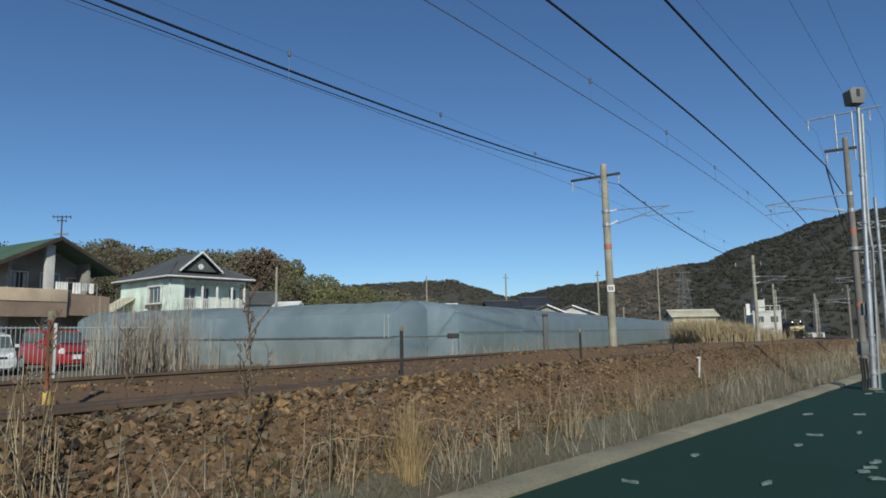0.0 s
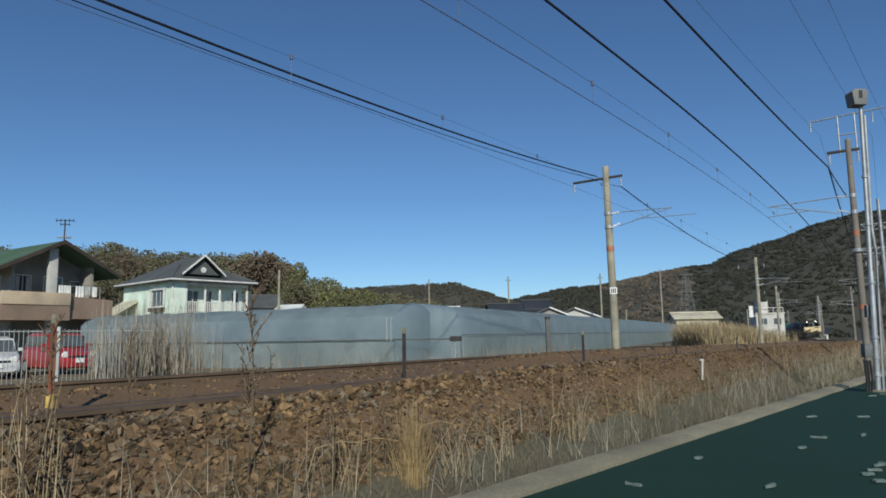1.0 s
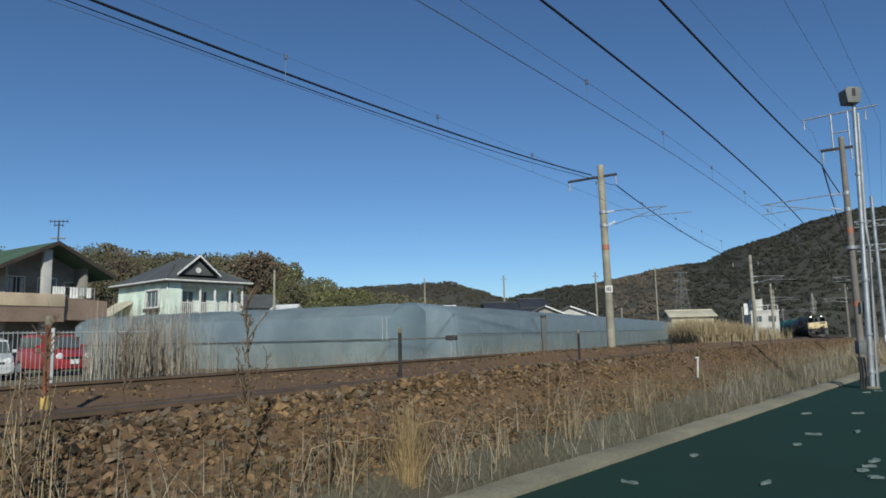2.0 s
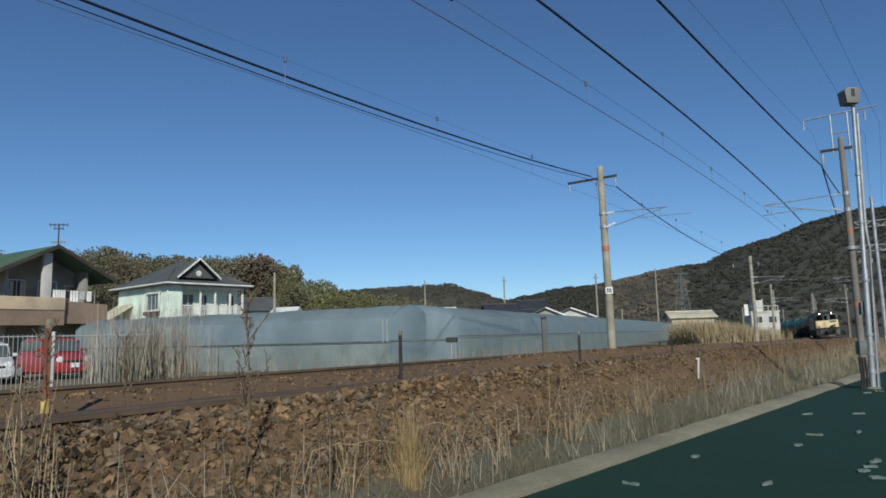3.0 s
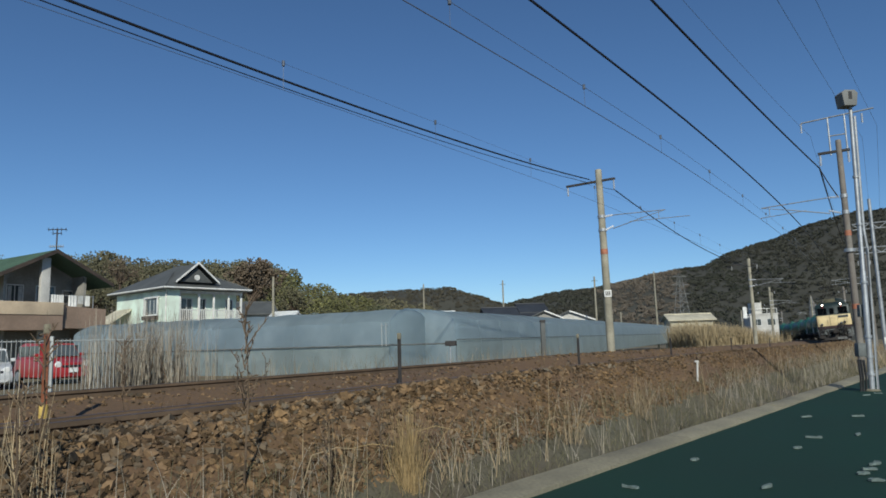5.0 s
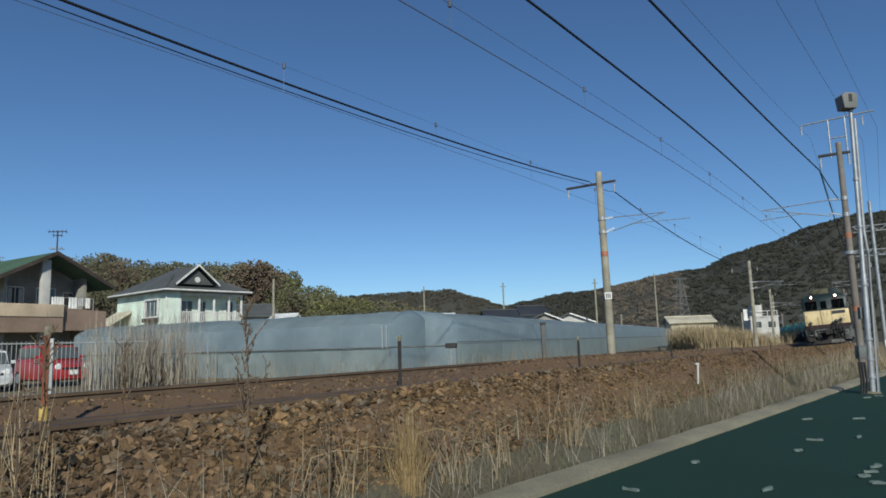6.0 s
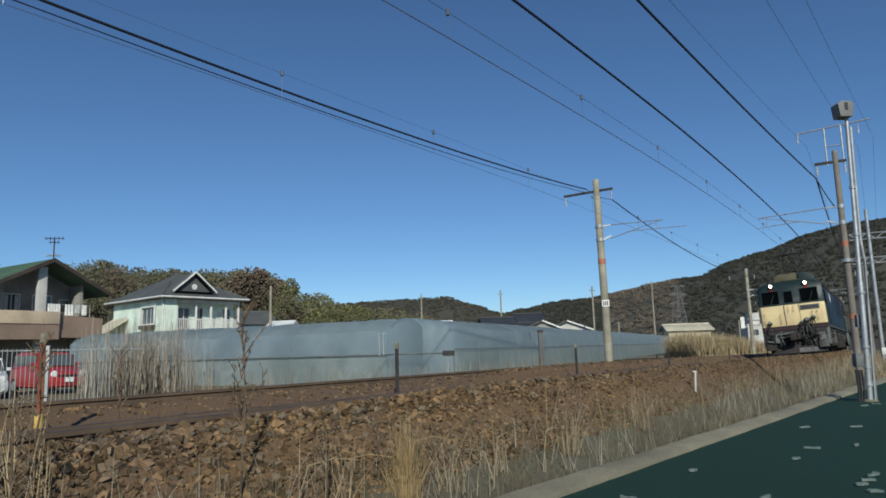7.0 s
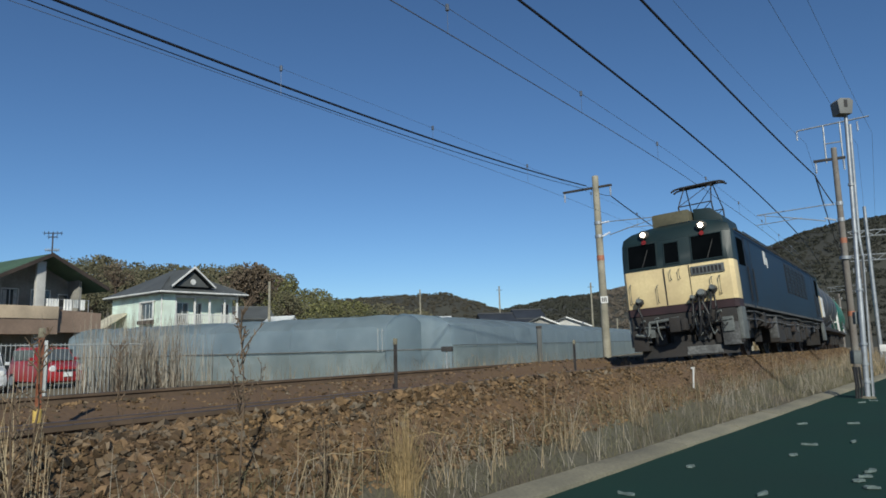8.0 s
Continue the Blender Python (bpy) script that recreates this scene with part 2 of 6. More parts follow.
CANT = 3.6
RAIL_Z = 0.90            # middle of each track, at rail level
FAR_N = 3.9              # second track
# ================= ground, road, railway bed =================
KX, KY, KA = 0.12, 5.26, radians(40.6)          # the kerb's line and direction


def kp(t, w, z):
    """t along the kerb, w towards the road."""
    return (KX + t * math.sin(KA) + w * math.cos(KA), KY + t * math.cos(KA) - w * math.sin(KA), z)


def ground_z(x, y):
    s, n = sn(x, y)
    f = min(max((n + 1.0) / 7.0, 0), 1)
    return 0.05 + 0.08 * f * f * (3 - 2 * f) + grade(s)


def build_ground():
    ax = [math.sinh(u) * 3.2 for u in np.linspace(-7.4, 7.4, 190)]
    v = [(x, y + 12, ground_z(x, y + 12)) for y in ax for x in ax]
    n = len(ax)
    f = [(j * n + i, j * n + i + 1, (j + 1) * n + i + 1, (j + 1) * n + i) for j in range(n - 1) for i in range(n - 1)]
    tagged(new("ground", fast("ground", v, f, SOIL, True)), "dry winter soil and fields reaching to the hills", "ground", kind="structure")


PROFILE = [(-4.2, 0.02), (-3.2, 0.06), (-2.6, 0.11), (-2.25, 0.16), (-1.9, 0.30), (-1.55, 0.56), (-1.25, 0.77), (-1.0, 0.85), (-0.6, 0.865), (0.0, 0.82), (0.6, 0.78), (1.4, 0.68),
           (2.4, 0.68), (3.1, 0.83), (3.9, 0.80), (4.6, 0.74), (5.2, 0.66), (6.0, 0.42), (7.2, 0.22), (8.2, 0.05)]


def heap(s, n):
    """Ballast heaped against the near rails further along the line."""
    def ramp(a, b):
        u = min(max((s - a) / (b - a), 0), 1)
        return u * u * (3 - 2 * u)
    return 0.11 * ramp(-15.5, -11.8) * math.exp(-((n + 1.0) / 0.25) ** 2) + 0.17 * ramp(-7.0, -3.0) * math.exp(-((n - 2.8) / 0.36) ** 2)


def bed_z(n, s=-99.0):
    return flat_bed_z(n) + heap(s, n)


def flat_bed_z(n):
    for (a, za), (b, zb) in zip(PROFILE, PROFILE[1:]):
        if a <= n <= b:
            return za + (zb - za) * (n - a) / (b - a)
    return 0.0


def build_bed():
    v, f, rng = [], [], random.Random(5)
    ns = [PROFILE[0][0] + i * (PROFILE[-1][0] - PROFILE[0][0]) / 56 for i in range(57)]
    ss = [-70 + i * 0.5 for i in range(180)] + [20 + i * 2.0 for i in range(130)]
    for s in ss:
        for n in ns:
            x, y = tp(s, n)
            v.append((x, y, bed_z(n, s) + grade(s) + 0.03 * (noise.noise((s * 2.1, n * 2.6, 0)) + 0.6 * noise.noise((s * 6, n * 6, 3)))))
    k = len(ns)
    f = [(j * k + i, (j + 1) * k + i, (j + 1) * k + i + 1, j * k + i + 1) for j in range(len(ss) - 1) for i in range(k - 1)]
    cut = sum(1 for n in ns if n < -1.78)
    low = [q for i, q in enumerate(f) if i % (k - 1) < cut]
    high = [q for i, q in enumerate(f) if i % (k - 1) >= cut]
    tagged(new("track_bed", fast("track_bed", v, high, BED, True)), "raised railway bed of rust-stained ballast", "railway bed", kind="structure")
    tagged(new("verge", fast("verge", v, low, VERGE, True)), "matted grey-brown verge at the foot of the bank", "verge", kind="structure")


def build_road():
    v, f = [], []
    nt, nw = 150, 14
    for i in range(nt + 1):
        for j in range(nw + 1):
            x, y, _ = kp(-30 + i * 1.0, 0.20 + j * 0.5, 0)
            v.append((x, y, 0.15 + 0.010 * noise.noise((x * 0.7, y * 0.7, 0))))
    f = [(i * (nw + 1) + j, i * (nw + 1) + j + 1, (i + 1) * (nw + 1) + j + 1, (i + 1) * (nw + 1) + j) for i in range(nt) for j in range(nw)]
    tagged(new("road", fast("road", v, f, ASPHALT, True)), "dark green asphalt lane beside the railway", "road", kind="structure")


def build_kerb():
    kerb = thing("kerb", "pale weathered concrete kerb strip along the lane", "kerb", kind="structure")
    rng = random.Random(3)
    prof = [(-0.09, -0.10), (-0.09, 0.045), (-0.07, 0.06), (0.15, 0.045), (0.20, 0.028), (0.215, -0.10)]
    meshes = []
    for k in range(4):
        g = Geo()
        g.loft([[(w + 0.006 * rng.uniform(-1, 1), t, z + (0.006 * rng.uniform(-1, 1) if z > 0 else 0)) for w, z in prof] for t in (0.003, 0.35, 0.8, 1.3, 1.7, 1.997)])
        me = g.mesh("kerb_block")
        me.materials.append(CONCRETE)
        meshes.append(me)
    for i in range(58):
        x, y, _ = kp(-14 + 2 * i, 0, 0)
        part("kerb_block", meshes[rng.randrange(4)], CONCRETE, kerb,
             at=pose(x, y, 0.15 + rng.uniform(-0.006, 0.006), rng.uniform(-0.3, 0.3), rng.uniform(-0.8, 0.8), -math.degrees(KA)))


def rail_section():
    ring = [(-0.062, 0), (-0.062, 0.012), (-0.012, 0.03), (-0.010, 0.10), (-0.033, 0.115), (-0.033, 0.147), (0.033, 0.147), (0.033, 0.115), (0.010, 0.10), (0.012, 0.03), (0.062, 0.012), (0.062, 0)]
    return ring


def build_tracks():
    for cn, label in ((0.0, "rusty narrow gauge track nearer the lane"), (FAR_N, "second rusty track towards the greenhouses")):
        track = thing("railway_track", label, "railway track", group="railway tracks", kind="structure")
        for side in (-0.533, 0.533):
            n = cn + side
            zt = RAIL_Z - math.tan(radians(CANT)) * side
            body, top = Geo(), Geo()
            ring = rail_section()
            rings, tops = [], []
            for s in [-70 + 2.0 * i for i in range(170)]:
                rings.append([(*tp(s, n + dx), zt + grade(s) - 0.15 + dz) for dx, dz in ring])
                tops.append([(*tp(s, n + dx), zt + grade(s) - 0.15 + dz) for dx, dz in ((-0.03, 0.1455), (-0.03, 0.151), (0.03, 0.151), (0.03, 0.1455))])
            part("rail", body.loft(rings), RAIL_RUST, track)
            part("rail_head", top.loft(tops), RAIL_TOP, track, "worn bright running surface")
        g = Geo()
        g.loft([[(-0.95, y, z0), (0.95, y, z0)][::1] + [(0.95, y, z1), (-0.95, y, z1)] for y, z0, z1 in ((-0.11, -0.15, -0.02), (-0.09, -0.15, 0.0), (0.09, -0.15, 0.0), (0.11, -0.15, -0.02))])
        me = g.mesh("sleeper")
        me.materials.append(SLEEPER)
        count = 240 if cn == 0 else 160
        for i in range(count):
            s = -22 + 0.62 * i
            part("sleeper", me, SLEEPER, track, at=tpose(s, cn, RAIL_Z - 0.158, CANT))


# ================= hills and woods =================
def lerp_profile(prof, x):
    if x <= prof[0][0]:
        return prof[0][1]
    for (a, za), (b, zb) in zip(prof, prof[1:]):
        if x <= b:
            u = (x - a) / (b - a)
            u = u * u * (3 - 2 * u) * 0.5 + u * 0.5
            return za + (zb - za) * u
    return prof[-1][1]


HILL_LEFT = [(-122, 22.7), (-104, 21.8), (-85, 19.2), (-76, 19.5), (-66, 20.0), (-62, 18.7), (-53, 18.0), (-42, 18.2), (-36, 17.8), (-32, 16.4),
             (-26, 13.2), (-19, 10.2), (-12, 9.3), (-4, 7.6), (0, 5.5), (8, 3.0), (22, 1.0)]
HILL_MID = [(-260, 10), (-150, 24), (-102, 28.0), (-66, 32.5), (-52, 33.7), (-30, 34.5), (-9, 34.8), (5, 35.7), (23, 29.7), (38, 24.4), (55, 16.7), (90, 4)]
HILL_RIGHT = [(-30, 2), (14, 13.2), (38, 24.0), (58, 28.4), (86, 33.6), (102, 34.6), (126, 38.6), (147, 42.7), (167, 46.4), (183, 47.8), (204, 57.2),
              (228, 64.1), (262, 74.6), (290, 81.1), (318, 83.1), (371, 78.2), (450, 58.5), (560, 20)]


def build_hill(name, label, prof, dist, foot, tall, step, spread, seed):
    """A ridge at the given distance that falls to its foot, with trees set all over it."""
    rng = np.random.default_rng(seed)
    x0, x1 = prof[0][0], prof[-1][0]
    us = np.linspace(0, 1, 22)
    nx = int((x1 - x0) / step)
    v = []

    def height(x, u):
        top = lerp_profile(prof, x) - tall * 0.75
        shape = math.sin(min(u, 1) * math.pi / 2) ** 1.25 if u <= 1 else max(0.0, 1 - (u - 1) * 1.4)
        lump = 1 + 0.10 * noise.noise((x * 0.02, u * 3, seed)) * min(1, 3 * abs(1 - u))
        return top * shape * lump - 3.2 * max(0.0, 1 - shape)

    def place(x, u):
        y = dist - foot * (1 - u)
        k = 1 - 0.55 * (1 - min(u, 1)) * foot / dist
        return x * k, y

    rows = [*us, 1.35, 1.75]
    for u in rows:
        for i in range(nx + 1):
            x = x0 + (x1 - x0) * i / nx
            px, py = place(x, u)
            v.append((px, py, height(x, u)))
    k = nx + 1
    f = [(j * k + i, j * k + i + 1, (j + 1) * k + i + 1, (j + 1) * k + i) for j in range(len(rows) - 1) for i in range(nx)]
    tagged(new(name, fast(name, v, f, HILL, True)), label, "hill", kind="structure")
    # canopy: each tree a ragged cluster of leaf clumps
    c, size = [], []
    area_n = int((x1 - x0) * foot / (spread * spread))
    for _ in range(area_n):
        x, u = rng.uniform(x0, x1), rng.uniform(0.0, 1.08) ** 0.8
        px, py = place(x, u)
        z = height(x, u)
        if z < -1.5:
            continue
        t = tall * rng.uniform(0.55, 1.15)
        c.append((px, py, z + t * 0.55))
        size.append(t * 0.5)
    return np.array(c), np.array(size)


def leaf_cloud(name, centres, sizes, clumps, leaf, material, label, category, seed, squash=1.0):
    """Small ragged leaf clumps round each centre, all in one object."""
    rng = np.random.default_rng(seed)
    n = len(centres) * clumps
    c = np.repeat(np.asarray(centres, float), clumps, axis=0)
    s = np.repeat(np.asarray(sizes, float), clumps)
    d = rng.normal(size=(n, 3))
    d /= np.linalg.norm(d, axis=1, keepdims=True)
    r = rng.uniform(0.35, 1.0, n) ** 0.5
    d[:, 2] *= squash
    c = c + d * (s * r)[:, None]
    a = rng.normal(size=(n, 3))
    a /= np.linalg.norm(a, axis=1, keepdims=True)
    b = np.cross(a, rng.normal(size=(n, 3)))
    b /= np.linalg.norm(b, axis=1, keepdims=True)
    h = np.cross(a, b)
    L = (s * leaf * rng.uniform(0.5, 1.4, n))[:, None]
    # a ragged five-sided clump with some thickness
    v = np.stack([c + a * L, c + b * L * 0.8 + h * L * 0.25, c - a * L * 0.8 + h * L * 0.1, c - b * L * 0.9 - h * L * 0.2, c + h * L * 0.75], axis=1).reshape(-1, 3)
    i = np.arange(n)[:, None] * 5
    f = np.concatenate([i + np.array([[0, 1, 4]]), i + np.array([[1, 2, 4]]), i + np.array([[2, 3, 4]]), i + np.array([[3, 0, 4]])], axis=0)
    ob = new(name, fast(name, v, f, material))
    return tagged(ob, label, category, kind="stuff") if label else ob


def build_hills():
    c, s = build_hill("hill_left", "low wooded hill behind the houses", HILL_LEFT, 140, 55, 3.6, 1.5, 2.2, 1)
    rng = np.random.default_rng(9)
    pick = rng.random(len(c))
    green = (c[:, 0] > -32) & (c[:, 0] < -12) & (pick < 0.55)
    leaf_cloud("woodland", c[~green], s[~green], 90, 0.12, LEAF_MID, "brown and olive winter woodland on the low hill", "woodland", 11)
    leaf_cloud("bamboo_grove", c[green], s[green], 90, 0.12, BAMBOO, "yellow-green bamboo grove on the low hill", "bamboo", 12)
    c, s = build_hill("hill_middle", "distant rounded wooded hill", HILL_MID, 430, 130, 2.4, 5, 3.2, 2)
    c[:, 2] -= 0.45 * s
    leaf_cloud("woodland", c, s, 20, 0.30, LEAF_BROWN, "brown winter woodland on the distant hill", "woodland", 13, 0.5)
    c, s = build_hill("hill_right", "long dark wooded mountain rising beyond the railway", HILL_RIGHT, 480, 260, 3.0, 6, 3.7, 3)
    c[:, 2] -= 0.45 * s
    edge = np.array([0.03 * noise.noise((x * 0.03, y * 0.03, 5)) for x, y, _ in c])
    grey = (c[:, 0] / c[:, 1] + edge > 0.245) & (c[:, 0] / c[:, 1] + edge < 0.355)
    leaf_cloud("woodland", c[~grey], s[~grey], 18, 0.32, LEAF_FAR, "dark winter forest on the mountain side", "woodland", 14, 0.5)
    leaf_cloud("bare_woodland", c[grey], s[grey], 18, 0.32, BARE_FAR, "grey-brown leafless woodland at the mountain's foot", "woodland", 15, 0.5)


# ================= greenhouses =================
def greenhouse(label, x, y, angle, length, bays, width, eave, ridge, hoop):
    """Low tunnel bays side by side; local x along the front, y into the depth."""
    gh = thing("greenhouse", label, "greenhouse", at=pose(x, y, 0.10, 0, 0, angle), group="vinyl greenhouses")
    rng = random.Random(int(length * 7))

    wall = eave + (ridge - eave) * 0.55

    def sec(t, w):       # upright shoulder, then a low arch across the depth
        if t in (0, 1):
            return (w * t, eave)
        return (w * t, wall + (ridge - wall) * math.sin(math.pi * t) ** 0.6)

    for b in range(bays):
        g = Geo()
        ts = [0, 0.02, 0.08] + [i / 10 for i in range(2, 9)] + [0.92, 0.98, 1]
        nseg = max(4, int(length / 0.55))
        rings = []
        for i in range(nseg + 1):
            xx = length * i / nseg
            sag = 0.035 * (1 - abs(math.sin(math.pi * xx / hoop))) + 0.02 * rng.uniform(-1, 1)
            rings.append([(xx, b * width + sec(t, width)[0], sec(t, width)[1] - (sag if 0 < t < 1 else 0)) for t in ts])
        g.loft(rings, closed=False, caps=False)
        for xx in (0.0, length):
            ring = [(xx, b * width + sec(t, width)[0], sec(t, width)[1]) for t in ts]
            g.add(ring + [(xx, b * width + width, 0.0), (xx, b * width, 0.0)], [tuple(range(15))])
        part("roof_skin", g, VINYL, gh, "blue-grey vinyl roof skin")
    g = Geo()
    nseg = max(6, int(length / 0.4))
    for yy in (0.0, bays * width):
        g.loft([[(length * i / nseg, yy - 0.05 + 0.03 * rng.uniform(-1, 1), 0.0), (length * i / nseg, yy - 0.03 + 0.03 * rng.uniform(-1, 1), eave * 0.5), (length * i / nseg, yy, eave)] for i in range(nseg + 1)], closed=False, caps=False)
    part("side_curtain", g, VINYL_LOW, gh, "grey roll-up side curtain")
    g = Geo()
    g.tube((0, -0.07, eave), (length + (2.9 if length < 50 else 0), -0.07, eave), 0.032 if length < 50 else 0.018, n=8)
    part("curtain_roller", g, GREYGREEN, gh, "grey steel curtain roller at the eaves")
    k = int(length / hoop)
    me = None
    for i in range(k + 1):
        if me is None:
            g = Geo()
            g.path([(0, -0.05, 0), (0, -0.05, eave)] + [(0, sec(t, width)[0], sec(t, width)[1] + 0.02) for t in (0.02, 0.08, 0.2, 0.35, 0.5)], 0.009, 5)
            me = g.mesh("hoop")
            me.materials.append(VINYL)
        part("hoop", me, VINYL, gh, at=pose(hoop * i, 0, 0))
    return gh


def build_greenhouses():
    gh = greenhouse("long blue-grey vinyl greenhouse beside the railway", -19.5, 36.2, -25.3, 19.2, 1, 3.6, 1.2, 2.74, 2.4)
    part("roller_winch", Geo().box(21.75, 22.2, -0.15, 0.03, 1.10, 1.30), DARKSTEEL, gh, "dark winch at the end of the roller", bevel=0.03)
    part("winch_post", Geo().tube((21.95, -0.07, -0.2), (21.95, -0.07, 1.1), 0.03, n=8), GALV, gh)
    for x in (18.9, 19.1):
        part("vent_pipe", Geo().tube((x, -0.12, 1.15), (x, -0.12, 2.1), 0.016, n=8).tube((x, -0.13, 2.0), (x, 0.03, 2.0), 0.012, n=6).tube((x, -0.13, 1.2), (x, 0.03, 1.2), 0.012, n=6), FENCE_GREY, gh, "white upright pipe")
    post = thing("concrete_post", "plain grey concrete post before the greenhouse", "post", at=pose(5.33, 36.0, 0.0))
    part("shaft", Geo().box(-0.12, 0.12, -0.12, 0.12, -0.2, 2.25), SLATE, post, bevel=0.02)
    part("cap", Geo().box(-0.14, 0.14, -0.14, 0.14, 2.2, 2.34), DARKSTEEL, post, "dark cap", bevel=0.02)
    greenhouse("receding blue-grey vinyl greenhouse behind the poles", 0.6, 30.3, 65.3, 98, 1, 4.8, 1.35, 2.80, 3.0)


# ================= electric line =================
def insulator(geo, p, q, r=0.055):
    p, q = Vector(p), Vector(q)
    for i in range(5):
        a = p.lerp(q, (i + 0.15) / 5)
        b = p.lerp(q, (i + 0.6) / 5)
        geo.tube(a, b, r, r * 0.55, 8)
    geo.tube(p, q, r * 0.3, n=6)


def line_pole(s, n, side, height, base, mate, label, lean=0.0, thick=1.0):
    """Concrete pole with a top crossarm and a cantilever towards the track (side: +1 reaches to -n)."""
    at = tpose(s, n, base)
    pole = thing("catenary_pole", label, "railway pole", at=at @ pose(0, 0, 0, 0, lean, 0), group="catenary poles")
    part("shaft", Geo().lathe([(0.19 * thick, -0.3), (0.185 * thick, 0.0), (0.165 * thick, height * 0.5), (0.145 * thick, height - 0.02), (0.13 * thick, height)], 18), mate, pole)
    arm_z = height - (0.53 if side > 0 else 0.42)
    a0, a1 = (-1.64, 0.76) if side > 0 else (-0.72, 0.36)
    g = Geo().box(a0, a1, -0.05, 0.05, arm_z - 0.06, arm_z + 0.04)
    part("crossarm", g, DARKSTEEL, pole, "dark steel crossarm", bevel=0.01)
    for x in (a0 + 0.07, a1 - 0.07):
        g = Geo()
        insulator(g, (x, 0, arm_z - 0.08), (x, 0, arm_z - 0.5))
        part("insulator", g, INSUL, pole, "white porcelain insulator")
    d = side
    zt = (6.95 if side > 0 else 6.5) - base
    zb = zt - 0.62
    g = Geo()
    g.tube((d * 0.5, 0, zt), (d * 2.9, 0, zt - 0.10), 0.020, n=8)
    g.tube((d * 0.5, 0, zb), (d * 1.9, 0, zt - 0.30), 0.020, n=8)
    g.tube((d * 1.3, 0, zt - 0.40), (d * (3.9 if side > 0 else 2.95), 0, zt - 0.50), 0.015, n=8)
    g.tube((d * 1.9, 0, zt - 0.30), (d * 2.9, 0, zt - 0.10), 0.014, n=6)
    g.tube((d * 2.6, 0, zt - 0.1), (d * 2.6, 0, zt - 0.45), 0.012, n=6)
    part("cantilever", g, GALV, pole, "galvanised bracket arm over the track")
    for z in (zt, zb):
        g = Geo()
        insulator(g, (d * 0.16, 0, z - 0.02), (d * 0.55, 0, z + (0.0 if z == zt else 0.12)), 0.06)
        part("insulator", g, INSUL, pole, "white porcelain insulator")
        g = Geo().tube((0, 0, z - 0.08), (0, 0, z + 0.06), 0.185 * thick, n=16)
        part("band", g, GALV, pole, "steel pole band")
    return pole, arm_z


def build_poles():
    far, _ = line_pole(11.4, 6.73, 1, 8.62, 0.54, POLE_CON, "tall weathered concrete railway pole with an orange band", -0.6)
    part("orange_band", Geo().tube((0, 0, 4.66), (0, 0, 4.90), 0.171, n=18), ORANGE, far, "faded orange paint band")
    g = Geo()
    g.box(-0.16, 0.16, -0.185, -0.172, 2.72, 3.02)
    part("number_plate", g, WHITE, far, "small white plate with dark bars", at=pose(0, 0, 0, 0, 0, 32))
    g = Geo()
    for i in range(3):
        g.box(-0.11 + i * 0.08, -0.06 + i * 0.08, -0.19, -0.186, 2.77, 2.97)
    part("plate_bars", g, BLACKISH, far, at=pose(0, 0, 0, 0, 0, 32))
    near, _ = line_pole(11.4, -2.78, -1, 8.55, 0.12, POLE_RED, "brown-stained concrete railway pole beside the lane", 0.2, 0.68)
    part("band", Geo().tube((0, 0, 4.24), (0, 0, 4.36), 0.19, n=16), GALV, near, "steel pole band")
    for z0, z1, r in ((2.12, 2.30, 0.130), (4.85, 5.05, 0.117)):
        part("orange_band", Geo().tube((0, 0, z0), (0, 0, z1), r, n=18), ORANGE, near, "faded orange paint band")
    g = Geo()
    for x in (-0.28, 0.28):
        g.tube((x, 0, 8.0), (x, 0, 9.5), 0.03, n=8)
    g.tube((-0.28, 0, 8.75), (0.28, 0, 8.75), 0.025, n=8)
    g.tube((-1.2, 0, 9.45), (1.25, 0, 9.55), 0.03, n=8)
    part("top_bracket", g, GALV, near, "galvanised bracket carrying small wires")
    for x in (-1.2, 0.85):
        g = Geo()
        insulator(g, (x, 0, 9.42), (x, 0, 9.05), 0.045)
        part("insulator", g, INSUL, near)
    for s in (53.5, 96, 138, 181):
        line_pole(s, 6.7, 1, 8.6, 0.4, POLE_CON, "distant concrete railway pole with bracket arm")
        line_pole(s, -3.0, -1, 8.4, 0.1, POLE_RED, "distant brown railway pole with bracket arm")


def sag_line(p, q, sag, n=24):
    p, q = Vector(p), Vector(q)
    return [p.lerp(q, i / n) - Vector((0, 0, 4 * sag * (i / n) * (1 - i / n))) for i in range(n + 1)]


SPANS = [-31.0, 11.4, 53.5, 96.0, 138.0, 181.0, 224.0]


def line_wire(name, label, n, z, sag, later, r, material, upto=6):
    wire = thing(name, label, "overhead wire", group="overhead wires")
    for i, (a, b) in enumerate(zip(SPANS[:upto], SPANS[1:upto + 1])):
        if sag is None:            # held to the curve by pull-offs
            pts = [(*tp(a + (b - a) * k / 16, n), z + grade(a + (b - a) * k / 16)) for k in range(17)]
        else:
            pts = sag_line((*tp(a, n), z + grade(a)), (*tp(b, n), z + grade(b)), later if i else sag)
        part("span", Geo().path(pts, r, 5), material, wire)
    return wire


